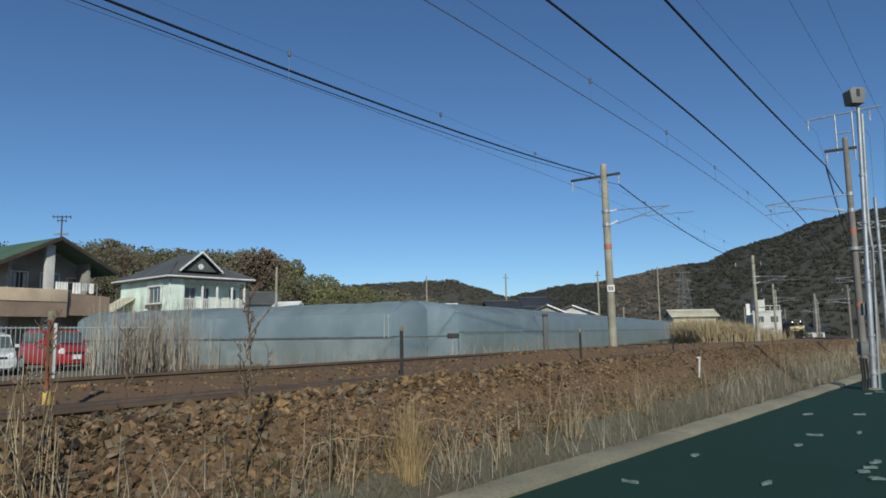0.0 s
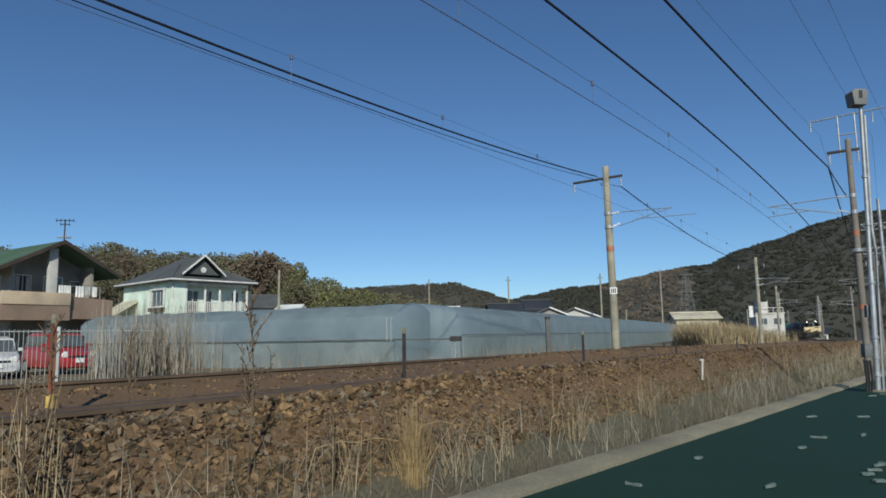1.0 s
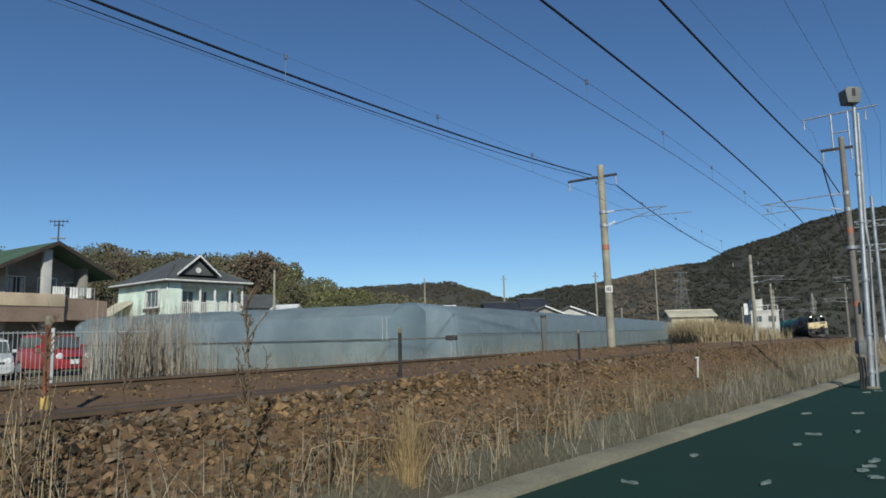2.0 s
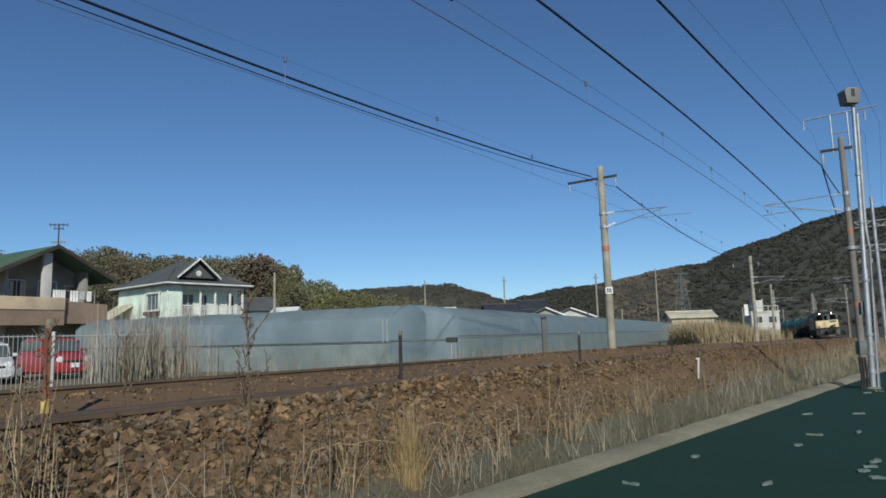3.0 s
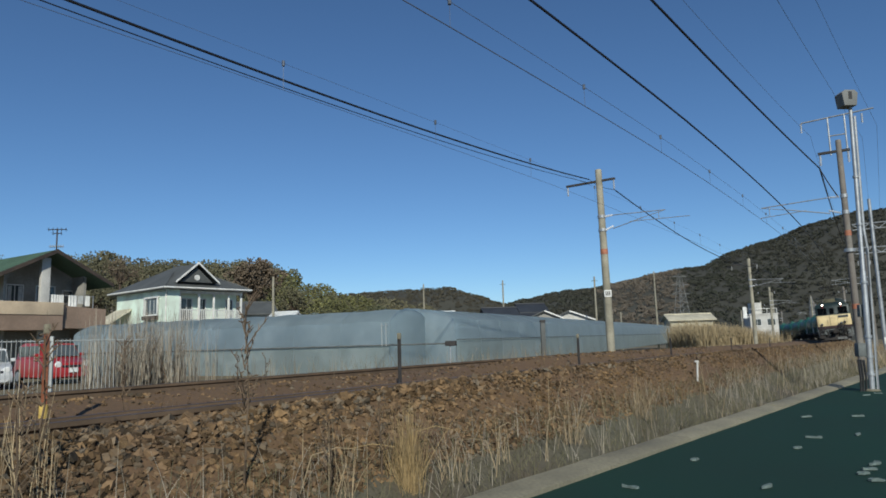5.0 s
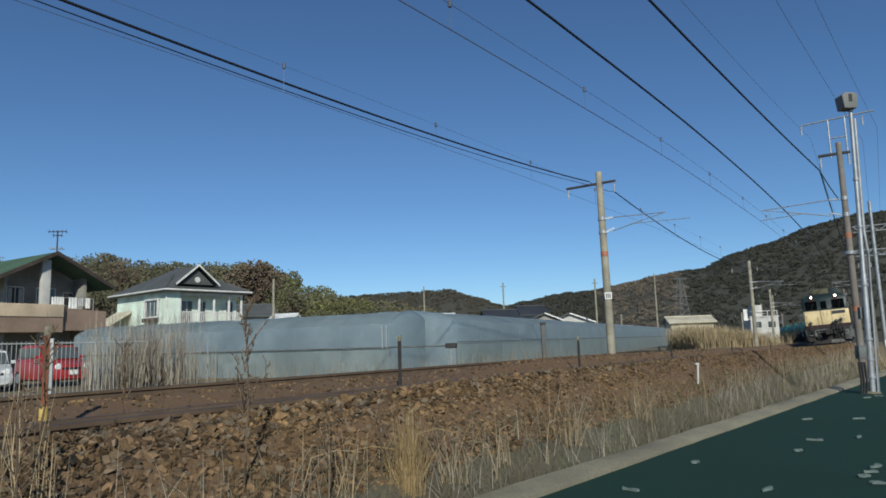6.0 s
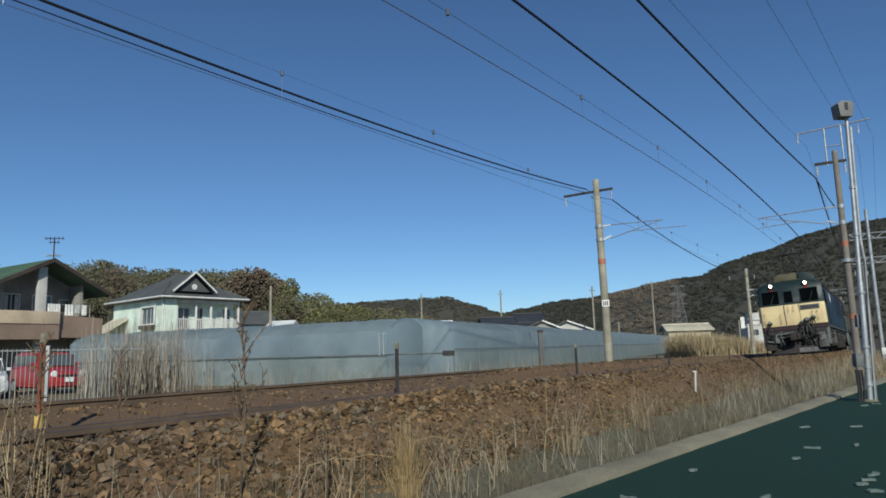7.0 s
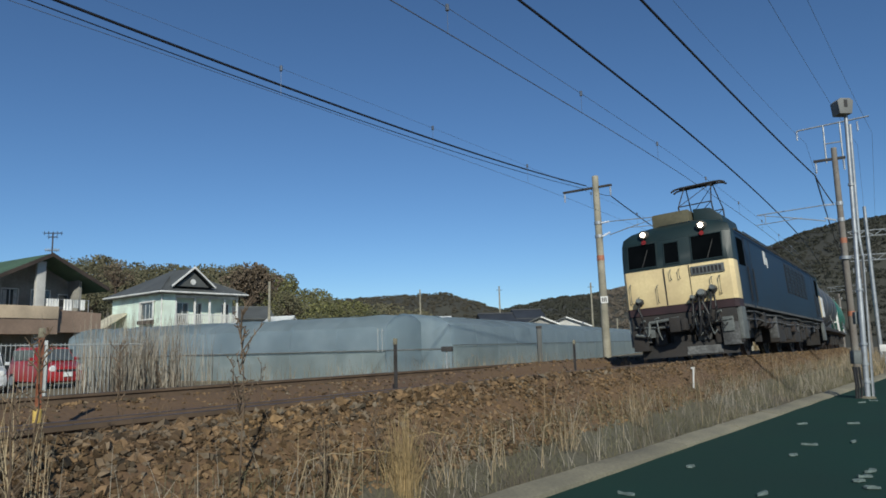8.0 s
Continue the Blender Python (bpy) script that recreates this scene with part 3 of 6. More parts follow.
def build_wires():
    # the far feeders end at the first pole's crossarm and go on from its other end
    for label, r, dn, dz in (("thick dark feeder cable on the far poles", 0.028, 0.0, 0.0), ("thin dark feeder cable on the far poles", 0.012, 0.15, -0.10)):
        wire = thing("feeder_wire", label, "overhead wire", group="overhead wires")
        part("span", Geo().path(sag_line((*tp(SPANS[0], 4.0 + dn), 7.3 + dz), (*tp(SPANS[1], 7.3 + dn), 8.66 + dz), 0.68, 40), r, 5), WIRE, wire)
        if not dn:
            part("jumper", Geo().path(sag_line((*tp(SPANS[1], 7.3), 8.66), (*tp(SPANS[1], 6.1), 8.0), 0.12, 8), 0.012, 5), WIRE, wire)
            for a, b in zip(SPANS[1:6], SPANS[2:7]):
                part("span", Geo().path(sag_line((*tp(a, 6.1), 8.1 + grade(a)), (*tp(b, 6.1), 8.1 + grade(b)), 0.75), 0.026, 5), WIRE, wire)
    line_wire("feeder_wire", "dark feeder cable on the poles by the lane", -2.1, 7.68, 0.35, 0.9, 0.026, WIRE)
    line_wire("feeder_wire", "dark messenger cable over the nearer track", -0.05, 7.24, None, None, 0.026, WIRE)
    for n, hi in ((0.3, 6.56), (FAR_N + 0.3, 6.66)):
        cat = thing("catenary", "thin catenary wires with hangers over a track", "overhead wire", group="catenaries")
        top, low = Geo(), Geo()
        for a, b in zip(SPANS[:5], SPANS[1:6]):
            cs = [a + (b - a) * k / 16 for k in range(17)]
            top.path([(*tp(q, n), hi + grade(q)) for q in cs], 0.005 if n < 1 else 0.003, 5)
            low.path([(*tp(q, n), 6.14 + grade(q)) for q in cs], 0.009 if n < 1 else 0.005, 5)
        part("messenger_wire", top, WIRE_THIN, cat)
        part("contact_wire", low, WIRE_THIN, cat)
        for i in range(12):
            u = (i + 0.5) / 9
            a, b = (SPANS[0], SPANS[1]) if u < 1 else (SPANS[1], SPANS[2])
            w = u % 1
            q = a + (b - a) * w
            p = Vector((*tp(q, n), 0))
            z = hi + grade(q)
            g = Geo().tube((p.x, p.y, 6.14 + grade(q)), (p.x, p.y, z), 0.004, n=5)
            g.tube((p.x, p.y, z - 0.05), (p.x, p.y, z + 0.05), 0.03, n=8)
            part("hanger", g, WIRE_THIN, cat)
    drop = part("drop_cable", Geo().path(sag_line((*tp(11.4, -2.1), 7.55), (*tp(11.5, -2.6), 6.4), 0.05, 8), 0.022, 6), WIRE)
    tagged(drop, "dark drop cable beside the railway pole", "overhead wire")
    for n, z in ((-4.1, 9.0), (-1.9, 9.0), (-3.6, 8.6)):
        line_wire("service_wire", "hair-thin service wire above the lane", n, z, 0.6, 0.6, 0.005, WIRE_THIN, 3)
# ================= train =================
NAVY = mat("locomotive_navy", (0.0062, 0.020, 0.038), (0.005, 0.016, 0.030), 0.45, fine=18, coarse=0.8, bump=0.04, stain=(0.014, 0.022, 0.036), spec=0.25)
TEAL = mat("locomotive_upper_grey_blue", (0.013, 0.030, 0.030), (0.010, 0.023, 0.024), 0.5, fine=18, coarse=1.5, bump=0.05)
CREAM = mat("locomotive_cream", (0.74, 0.60, 0.33), (0.66, 0.53, 0.28), 0.5, fine=15, coarse=1.2, bump=0.05, stain=(0.62, 0.47, 0.27))
ROOF_GREY = mat("locomotive_roof_grey", (0.075, 0.075, 0.066), (0.05, 0.05, 0.045), 0.8, fine=15, coarse=1.0, bump=0.2)
HOOD = mat("olive_roof_unit", (0.115, 0.105, 0.062), (0.085, 0.08, 0.05), 0.8, fine=15, coarse=2.0, bump=0.1)
UNDER = mat("sooty_underframe", (0.030, 0.029, 0.029), (0.016, 0.016, 0.016), 0.85, fine=20, coarse=2.0, bump=0.3, stain=(0.045, 0.036, 0.030))
GREYGREEN = mat("grey_steps_paint", (0.16, 0.175, 0.17), (0.10, 0.11, 0.107), 0.7, fine=20, coarse=3, bump=0.1)
DUSTY = mat("dusty_front_steel", (0.135, 0.137, 0.135), (0.055, 0.056, 0.056), 0.75, fine=16, coarse=4, bump=0.3)
MAROON = mat("dark_red_brown_band", (0.045, 0.020, 0.022), (0.03, 0.015, 0.017), 0.6, fine=20, coarse=3)
CAB_GLASS = mat("cab_glass", (0.004, 0.005, 0.006), (0.003, 0.004, 0.005), 0.1, bump=0.02, spec=0.0)
HEADLIGHT = lamp_mat("headlight_glow", (1.0, 0.82, 0.66), 9.0)
TAIL_RED = mat("red_marker_lens", (0.30, 0.02, 0.015), (0.22, 0.015, 0.01), 0.25, bump=0)
TANK_GREEN = mat("tank_green", (0.018, 0.135, 0.098), (0.014, 0.10, 0.075), 0.45, fine=12, coarse=0.7, bump=0.04, stain=(0.04, 0.11, 0.085))
TANK_GREY = mat("tank_grey", (0.062, 0.072, 0.086), (0.045, 0.052, 0.062), 0.5, fine=12, coarse=0.7, bump=0.04)
WHEEL = mat("wheel_steel", (0.07, 0.055, 0.045), (0.04, 0.03, 0.027), 0.6, 0.3, fine=20, coarse=4, bump=0.1)
SPEED, LOCO_L, WAGON_L = 18.24, 17.2, 13.6
WHEELS = []                                   # (wheelset, y, radius)


def wheelset(bogie, y, r):
    g = Geo()
    for sx in (-1, 1):
        g.lathe([(0.07, -0.07), (r * 0.8, -0.03), (r + 0.028, -0.05), (r + 0.028, -0.022), (r, -0.01), (r - 0.008, 0.075), (r * 0.82, 0.075), (r * 0.78, 0.03), (0.12, 0.04), (0.11, 0.09), (0.04, 0.09)],
                22, m=pose(sx * 0.5, 0, 0, 0, 90 * sx, 0))
    g.tube((-0.5, 0, 0), (0.5, 0, 0), 0.07, n=10)
    for sx in (-1, 1):
        for k in range(4):
            a = k * math.pi / 2
            g.tube((sx * 0.56, 0.55 * r * math.cos(a), 0.55 * r * math.sin(a)), (sx * 0.59, 0.55 * r * math.cos(a), 0.55 * r * math.sin(a)), 0.05, n=6)
    ob = part("wheelset", g, WHEEL, bogie, "steel wheelset", at=pose(0, y, r))
    WHEELS.append((ob, y, r))


def bogie_of(parent, y, base, r, name="bogie"):
    g = Geo()
    for sx in (-1, 1):
        x = sx * 0.82
        pts = [(-base / 2 - 0.55, 0.62), (-base / 2 + 0.3, 0.62), (-0.7, 0.50), (0.7, 0.50), (base / 2 - 0.3, 0.62), (base / 2 + 0.55, 0.62),
               (base / 2 + 0.55, 0.84), (base / 2 - 0.35, 0.84), (0.8, 0.78), (-0.8, 0.78), (-base / 2 + 0.35, 0.84), (-base / 2 - 0.55, 0.84)]
        g.loft([[(x - 0.06, a, z) for a, z in pts], [(x + 0.06, a, z) for a, z in pts]])
        for e in (-1, 1):
            yy = e * base / 2
            g.box(x - 0.02 + 0.04 * sx, x + 0.14 * sx + 0.02, yy - 0.17, yy + 0.17, r - 0.18, r + 0.17)
            for k in (-1, 1):
                g.lathe([(0.085, 0.0), (0.10, 0.03), (0.085, 0.06), (0.10, 0.09), (0.085, 0.12), (0.10, 0.15), (0.085, 0.2)], 10, m=pose(x + 0.05 * sx, yy + 0.34 * k, 0.62))
        g.tube((x + 0.03 * sx, -0.45, 0.45), (x + 0.03 * sx, 0.45, 0.72), 0.045, n=8)
    g.box(-0.8, 0.8, -0.25, 0.25, 0.55, 0.8)
    b = part(name, g, UNDER, parent, "sooty bogie frame with springs and axle boxes", at=pose(0, y, 0))
    for e in (-1, 1):
        wheelset(b, e * base / 2, r)
    return b


def pantograph(parent, y, raised, fold):
    """Diamond pantograph on insulators at the roof; raised: top of the head above the rails."""
    z0 = 3.78
    g = Geo()
    for x in (-0.55, 0.55):
        for yy in (-0.7, 0.7):
            g.tube((x, yy, 3.5), (x, yy, z0), 0.05, 0.035, 8)
        g.tube((x, -0.85, z0), (x, 0.85, z0), 0.03, n=6)
    for yy in (-0.7, 0.7):
        g.tube((-0.6, yy, z0), (0.6, yy, z0), 0.03, n=6)
    base = part("pantograph_base", g, UNDER, parent, "pantograph base on insulators", at=pose(0, y, 0))
    mid, top = z0 + (raised - z0) * 0.5, raised - 0.06
    g = Geo()
    for x in (-0.5, 0.5):
        g.tube((x, -0.55, z0), (x * 0.95, -fold, mid), 0.022, n=6)
        g.tube((x, 0.55, z0), (x * 0.95, fold, mid), 0.022, n=6)
        g.tube((x * 0.95, -fold, mid), (x * 0.8, -0.12, top), 0.018, n=6)
        g.tube((x * 0.95, fold, mid), (x * 0.8, 0.12, top), 0.018, n=6)
    for e in (-1, 1):
        g.tube((-0.475, e * fold, mid), (0.475, e * fold, mid), 0.018, n=6)
        g.tube((-0.5, e * 0.55, z0), (0.475, e * fold, mid), 0.012, n=5)
        g.tube((-0.475, e * fold, mid), (0.4, e * 0.12, top), 0.012, n=5)
    part("pantograph_frame", g, UNDER, base)
    g = Geo()
    for yy in (-0.14, 0.14):
        g.path([(-0.80, yy, top - 0.05), (-0.68, yy, top + 0.01), (-0.5, yy, top + 0.03), (0.5, yy, top + 0.03), (0.68, yy, top + 0.01), (0.80, yy, top - 0.05)], 0.03, 6)
    g.box(-0.55, 0.55, -0.14, 0.14, top - 0.01, top + 0.01)
    part("pantograph_head", g, UNDER, base)


def build_locomotive():
    loco = thing("locomotive", "dark blue electric freight locomotive with a cream front and lit headlights", "locomotive")
    L, H = LOCO_L, LOCO_L / 2
    rng = random.Random(21)
    # y runs from the nose (-H) to the rear (+H), x to the lane

    def section(y, w, zt, low=1.22):
        return [(-w, y, low), (-w, y, zt - 0.42), (-w + 0.04, y, zt - 0.24), (-w + 0.17, y, zt - 0.08), (-w + 0.5, y, zt + 0.10), (-0.4, y, zt + 0.2), (0.4, y, zt + 0.2),
                (w - 0.5, y, zt + 0.10), (w - 0.17, y, zt - 0.08), (w - 0.04, y, zt - 0.24), (w, y, zt - 0.42), (w, y, low)]
    g = Geo().loft([section(-H + 0.55, 1.4, 3.38), section(-H + 1.4, 1.4, 3.4), section(H - 1.4, 1.4, 3.4), section(H - 0.55, 1.4, 3.38)])
    part("body", g, NAVY, loco, "dark navy body shell")
    g = Geo()                                                    # roof skin, a little above the shell
    ys = (-H + 0.75, H - 0.75)
    g.loft([[(-1.2, y, 3.36), (-0.88, y, 3.53), (-0.4, y, 3.625), (0.4, y, 3.625), (0.88, y, 3.53), (1.2, y, 3.36)] for y in ys])
    part("roof", g, ROOF_GREY, loco, "sooty grey roof")
    for e, lit in ((-1, True), (1, False)):
        m = pose(0, 0, 0) if e < 0 else pose(0, 0, 0, 0, 0, 180)
        f = -H
        # nose: upright below, raked above, corners drawn back
        g = Geo()

        def ring(z, y, w, c):
            return [(-1.4, f + 0.6, z), (-1.4 + 0.0, f + c + 0.0, z), (-w, y, z), (w, y, z), (1.4, f + c, z), (1.4, f + 0.6, z)]
        g.loft([ring(2.38, f + 0.02, 1.3, 0.12), ring(2.75, f + 0.07, 1.27, 0.16), ring(3.12, f + 0.14, 1.22, 0.24)], m=m)
        g.loft([[(x * k, y0 + (f + 0.6 - y0) * (1 - k2), z) for x, y0, z in ((-1.4, f + 0.6, 0), (-1.4, f + 0.24, 0), (-1.22, f + 0.14, 0), (1.22, f + 0.14, 0), (1.4, f + 0.24, 0), (1.4, f + 0.6, 0)) for z in (zz,)]
                for zz, k, k2 in ((3.125, 1.0, 1.0), (3.30, 0.97, 0.86), (3.44, 0.82, 0.6), (3.54, 0.5, 0.3))], m=m)
        cab = part("cab_front", g, TEAL, loco, "dark grey-blue cab front with windows")
        g = Geo()
        g.loft([ring(1.40, f, 1.32, 0.10), ring(2.375, f + 0.015, 1.31, 0.11)], m=m)
        panel = part("front_panel", g, CREAM, loco, "cream lower front panel", bevel=0.012)
        g = Geo().loft([ring(1.20, f + 0.01, 1.31, 0.11), ring(1.395, f + 0.005, 1.31, 0.11)], m=m)
        part("front_sill", g, MAROON, loco, "dark sill below the cream panel")
        # windows
        for x0, x1, z0, z1 in ((-1.20, -0.46, 2.46, 3.08), (-0.24, 0.12, 2.48, 3.02), (0.46, 1.19, 2.46, 3.08)):
            y0, y1 = f + 0.02 + (z0 - 2.38) * 0.15, f + 0.02 + (z1 - 2.38) * 0.17
            g = Geo().add([(x0, y0 - 0.016, z0), (x1, y0 - 0.016, z0), (x1, y1 - 0.022, z1), (x0, y1 - 0.022, z1), (x0, y0 + 0.012, z0), (x1, y0 + 0.012, z0), (x1, y1 + 0.012, z1), (x0, y1 + 0.012, z1)],
                          [(0, 1, 2, 3), (7, 6, 5, 4), (0, 4, 5, 1), (1, 5, 6, 2), (2, 6, 7, 3), (3, 7, 4, 0)], m)
            part("windscreen", g, CAB_GLASS, cab, "dark cab window pane")
            g = Geo()
            t = 0.024
            for a, b in (((x0 - t, z0 - t), (x1 + t, z0)), ((x0 - t, z1), (x1 + t, z1 + t)), ((x0 - t, z0), (x0, z1)), ((x1, z0), (x1 + t, z1))):
                ya, yb = f + 0.02 + (a[1] - 2.38) * 0.15 - 0.028, f + 0.02 + (b[1] - 2.38) * 0.165 - 0.030
                g.add([(a[0], ya, a[1]), (b[0], ya, a[1]), (b[0], yb, b[1]), (a[0], yb, b[1]), (a[0], ya + 0.03, a[1]), (b[0], ya + 0.03, a[1]), (b[0], yb + 0.03, b[1]), (a[0], yb + 0.03, b[1])],
                      [(0, 1, 2, 3), (7, 6, 5, 4), (0, 4, 5, 1), (1, 5, 6, 2), (2, 6, 7, 3), (3, 7, 4, 0)], m)
            part("window_frame", g, TEAL, cab, "dark window frame")
            if abs(x0 + x1) > 0.3:
                xm = (x0 + x1) / 2
                g = Geo()
                g.tube(m @ Vector((xm, f - 0.0, 2.47)), m @ Vector((xm + 0.16, f + 0.07, 2.92)), 0.010, n=5)
                part("wiper", g, BLACKISH, cab)
        # brow lamps and red markers
        for x in (-0.745, 0.745):
            g = Geo().lathe([(0.105, 0.0), (0.125, 0.03), (0.125, 0.22), (0.11, 0.30)], 16, m=m @ pose(x, f + 0.09, 3.34, -90, 0, 0))
            lamp = part("headlight", g, ROOF_GREY, loco, "round brow headlight")
            g = Geo().lathe([(0.062, 0.0), (0.066, 0.014), (0.04, 0.018)], 16, m=m @ pose(x, f + 0.072, 3.34, -90, 0, 0))
            part("lens", g, HEADLIGHT if lit else CAB_GLASS, lamp, "lit headlight lens" if lit else "unlit lens")
            g = Geo().lathe([(0.06, 0.0), (0.065, 0.03), (0.05, 0.06)], 12, m=m @ pose(x * 1.0, f + 0.07, 3.13, -90, 0, 0))
            part("marker_light", g, TAIL_RED, loco, "small red marker light")
        # centre door seams, handrails, plate
        for x, w in ((-0.30, 0.013), (0.34, 0.004)):
            g = Geo().box(x - w, x + w, f - 0.012, f + 0.01, 1.42, 2.36, m)
            part("door_seam", g, BLACKISH, panel, "dark seam of the end door")
        g = Geo().box(0.38, 1.19, f - 0.022, f + 0.0, 2.08, 2.30, m)
        plate = part("name_plate", g, GREYGREEN, panel, "grey board with dark bars", bevel=0.006)
        g = Geo()
        for i in range(8):
            g.box(0.43 + i * 0.09, 0.49 + i * 0.09, f - 0.027, f - 0.02, 2.12, 2.26, m)
        part("plate_bars", g, BLACKISH, plate)
        for x, z0, z1 in ((-1.02, 1.48, 1.70), (-0.12, 2.05, 2.30), (0.1, 2.05, 2.30), (0.86, 1.55, 2.0), (1.05, 1.55, 2.0), (-0.5, 1.5, 1.95), (-1.2, 1.55, 2.05)):
            g = Geo().path([m @ Vector(p) for p in ((x, f + 0.01, z0), (x, f - 0.07, z0 + 0.02), (x, f - 0.07, z1 - 0.02), (x, f + 0.01, z1))], 0.012, 6)
            part("handrail", g, GREYGREEN, panel)
        for x, z, r in ((-1.0, 1.56, 0.10), (0.86, 1.68, 0.10), (0.58, 1.58, 0.13), (0.36, 1.50, 0.08)):
            g = Geo().lathe([(0.6 * r, 0), (r, 0.02), (r, 0.13), (0.6 * r, 0.17)], 12, m=m @ pose(x, f + 0.02, z, 90, 0, 0))
            sock = part("jumper_socket", g, BLACKISH, panel, "round jumper socket")
            g = Geo().lathe([(0.45 * r, 0), (0.75 * r, 0.01), (0.6 * r, 0.05)], 10, m=m @ pose(x, f - 0.14, z + 0.3 * r, 70, 0, 0))
            part("socket_cap", g, GREYGREEN, sock, "pale socket lid")
        # thick jumper cables that hang in loops before the beam
        for x, z0, x2, z1, r in ((0.36, 1.46, 0.30, 0.70, 0.030), (0.52, 1.50, 0.46, 0.56, 0.036), (0.62, 1.48, 0.72, 0.62, 0.034), (0.82, 1.60, 0.66, 0.74, 0.032), (0.90, 1.60, 0.86, 0.86, 0.026), (-1.0, 1.48, -0.94, 0.80, 0.030)):
            pts = [(x, f - 0.10, z0), (x, f - 0.22, z0 - 0.10), ((x + x2) / 2 + 0.05, f - 0.26, (z0 + z1) / 2), (x2, f - 0.22, z1 + 0.06), (x2 - 0.07, f - 0.16, z1), (x2 - 0.13, f - 0.06, z1 + 0.14)]
            part("jumper_cable", Geo().path([m @ Vector(p) for p in pts], r, 7), BLACKISH, panel, "thick black jumper cable")
        # beam, coupler, hoses, steps, plough
        g = Geo().box(-1.3, 1.3, f + 0.03, f + 0.25, 0.82, 1.19, m)
        beam = part("buffer_beam", g, UNDER, loco, "sooty buffer beam", bevel=0.02)
        g = Geo()
        g.box(-0.14, 0.14, f - 0.25, f + 0.2, 0.76, 1.0, m)
        g.box(-0.2, 0.12, f - 0.46, f - 0.2, 0.70, 1.06, m)
        g.box(0.1, 0.22, f - 0.5, f - 0.25, 0.72, 1.02, m)
        part("coupler", g, UNDER, beam, "knuckle coupler", bevel=0.03)
        # added black block gives the open space below the beam its darkness
        part("drag_box", Geo().box(-1.15, 1.15, f + 0.32, f + 0.62, 0.25, 0.97, m), UNDER, loco, "black block added to darken the gap behind the beam")
        hoses = ((-0.98, 1.02, 0.40, 0.022, 0), (-0.62, 1.06, 0.52, 0.020, 1), (-0.40, 0.98, 0.30, 0.018, 0), (0.34, 1.05, 0.48, 0.024, 1), (0.50, 1.10, 0.62, 0.018, 0), (0.66, 1.0, 0.42, 0.022, 1), (0.92, 1.08, 0.34, 0.018, 0))
        for x, z0, dz, rad, pale in hoses:
            g = Geo().path([m @ Vector(p) for p in ((x, f + 0.04, z0), (x + 0.01, f - 0.08, z0 - 0.02), (x + 0.04, f - 0.13, z0 - dz * 0.55), (x + 0.10, f - 0.10, z0 - dz), (x + 0.17, f - 0.05, z0 - dz * 0.75))], rad, 7)
            hose = part("air_hose", g, GREYGREEN if pale else BLACKISH, beam, "dangling brake hose")
            part("hose_cock", Geo().tube(m @ Vector((x - 0.05, f - 0.02, z0 + 0.02)), m @ Vector((x + 0.06, f - 0.06, z0 + 0.05)), 0.03, n=8), GREYGREEN, hose)
        for x0, x1, z0, z1, pale in ((-1.22, -0.86, 0.50, 0.80, 1), (-0.78, -0.46, 0.42, 0.78, 0), (0.30, 0.62, 0.46, 0.80, 1), (0.72, 0.90, 0.36, 0.82, 0), (-0.30, 0.24, 0.38, 0.62, 0)):
            part("bracket", Geo().box(x0, x1, f + 0.10, f + 0.30, z0, z1, m), DUSTY if pale else UNDER, beam, "grimy bracket", bevel=0.03)
        g = Geo().path([m @ Vector(p) for p in ((-1.2, f - 0.03, 0.92), (-0.5, f - 0.06, 0.86), (0.5, f - 0.06, 0.86), (1.2, f - 0.03, 0.92))], 0.02, 6)
        part("uncoupling_lever", g, GREYGREEN, beam, "bent uncoupling lever")
        for x, s in ((-1.12, 1), (1.12, 1)):
            g = Geo()
            g.box(x - 0.2, x + 0.2, f + 0.02, f + 0.06, 0.30, 0.84, m)
            g.box(x - 0.2, x + 0.2, f + 0.06, f + 0.32, 0.30, 0.33, m)
            g.box(x - 0.2, x + 0.2, f + 0.06, f + 0.32, 0.58, 0.61, m)
            part("step_plate", g, UNDER if x < 0 else DUSTY, loco, "grimy side step plate", bevel=0.008)
        g = Geo().box(1.30, 1.41, f + 0.12, f + 0.62, 0.42, 1.2, m)
        part("corner_step", g, GREYGREEN, loco, "grey cab step panel", bevel=0.01)
        g = Geo().box(-1.41, -1.30, f + 0.12, f + 0.62, 0.42, 1.2, m)
        part("corner_step", g, GREYGREEN, loco, "grey cab step panel", bevel=0.01)
        g = Geo().add([m @ Vector(p) for p in ((-1.2, f + 0.25, 0.10), (0, f - 0.12, 0.10), (1.2, f + 0.25, 0.10), (1.2, f + 0.30, 0.45), (0, f + 0.02, 0.45), (-1.2, f + 0.30, 0.45),
                                              (-1.2, f + 0.30, 0.10), (0, f - 0.06, 0.10), (1.2, f + 0.30, 0.10), (1.2, f + 0.35, 0.45), (0, f + 0.08, 0.45), (-1.2, f + 0.35, 0.45))],
                      [(0, 1, 4, 5), (1, 2, 3, 4), (11, 10, 7, 6), (10, 9, 8, 7), (0, 6, 7, 1), (1, 7, 8, 2), (5, 4, 10, 11), (4, 3, 9, 10), (0, 5, 11, 6), (2, 8, 9, 3)])
        part("snow_plough", g, UNDER, loco, "sooty rail guard plough")
        g = Geo()
        for x0, z0, x1, z1 in ((-0.82, 1.0, -0.06, 1.06), (-0.82, 1.0, -0.86, 0.66), (-0.06, 1.06, -0.10, 0.72), (-1.2, 0.72, -0.86, 0.66)):
            g.tube(m @ Vector((x0, f - 0.05, z0)), m @ Vector((x1, f - 0.05, z1)), 0.042, n=8)
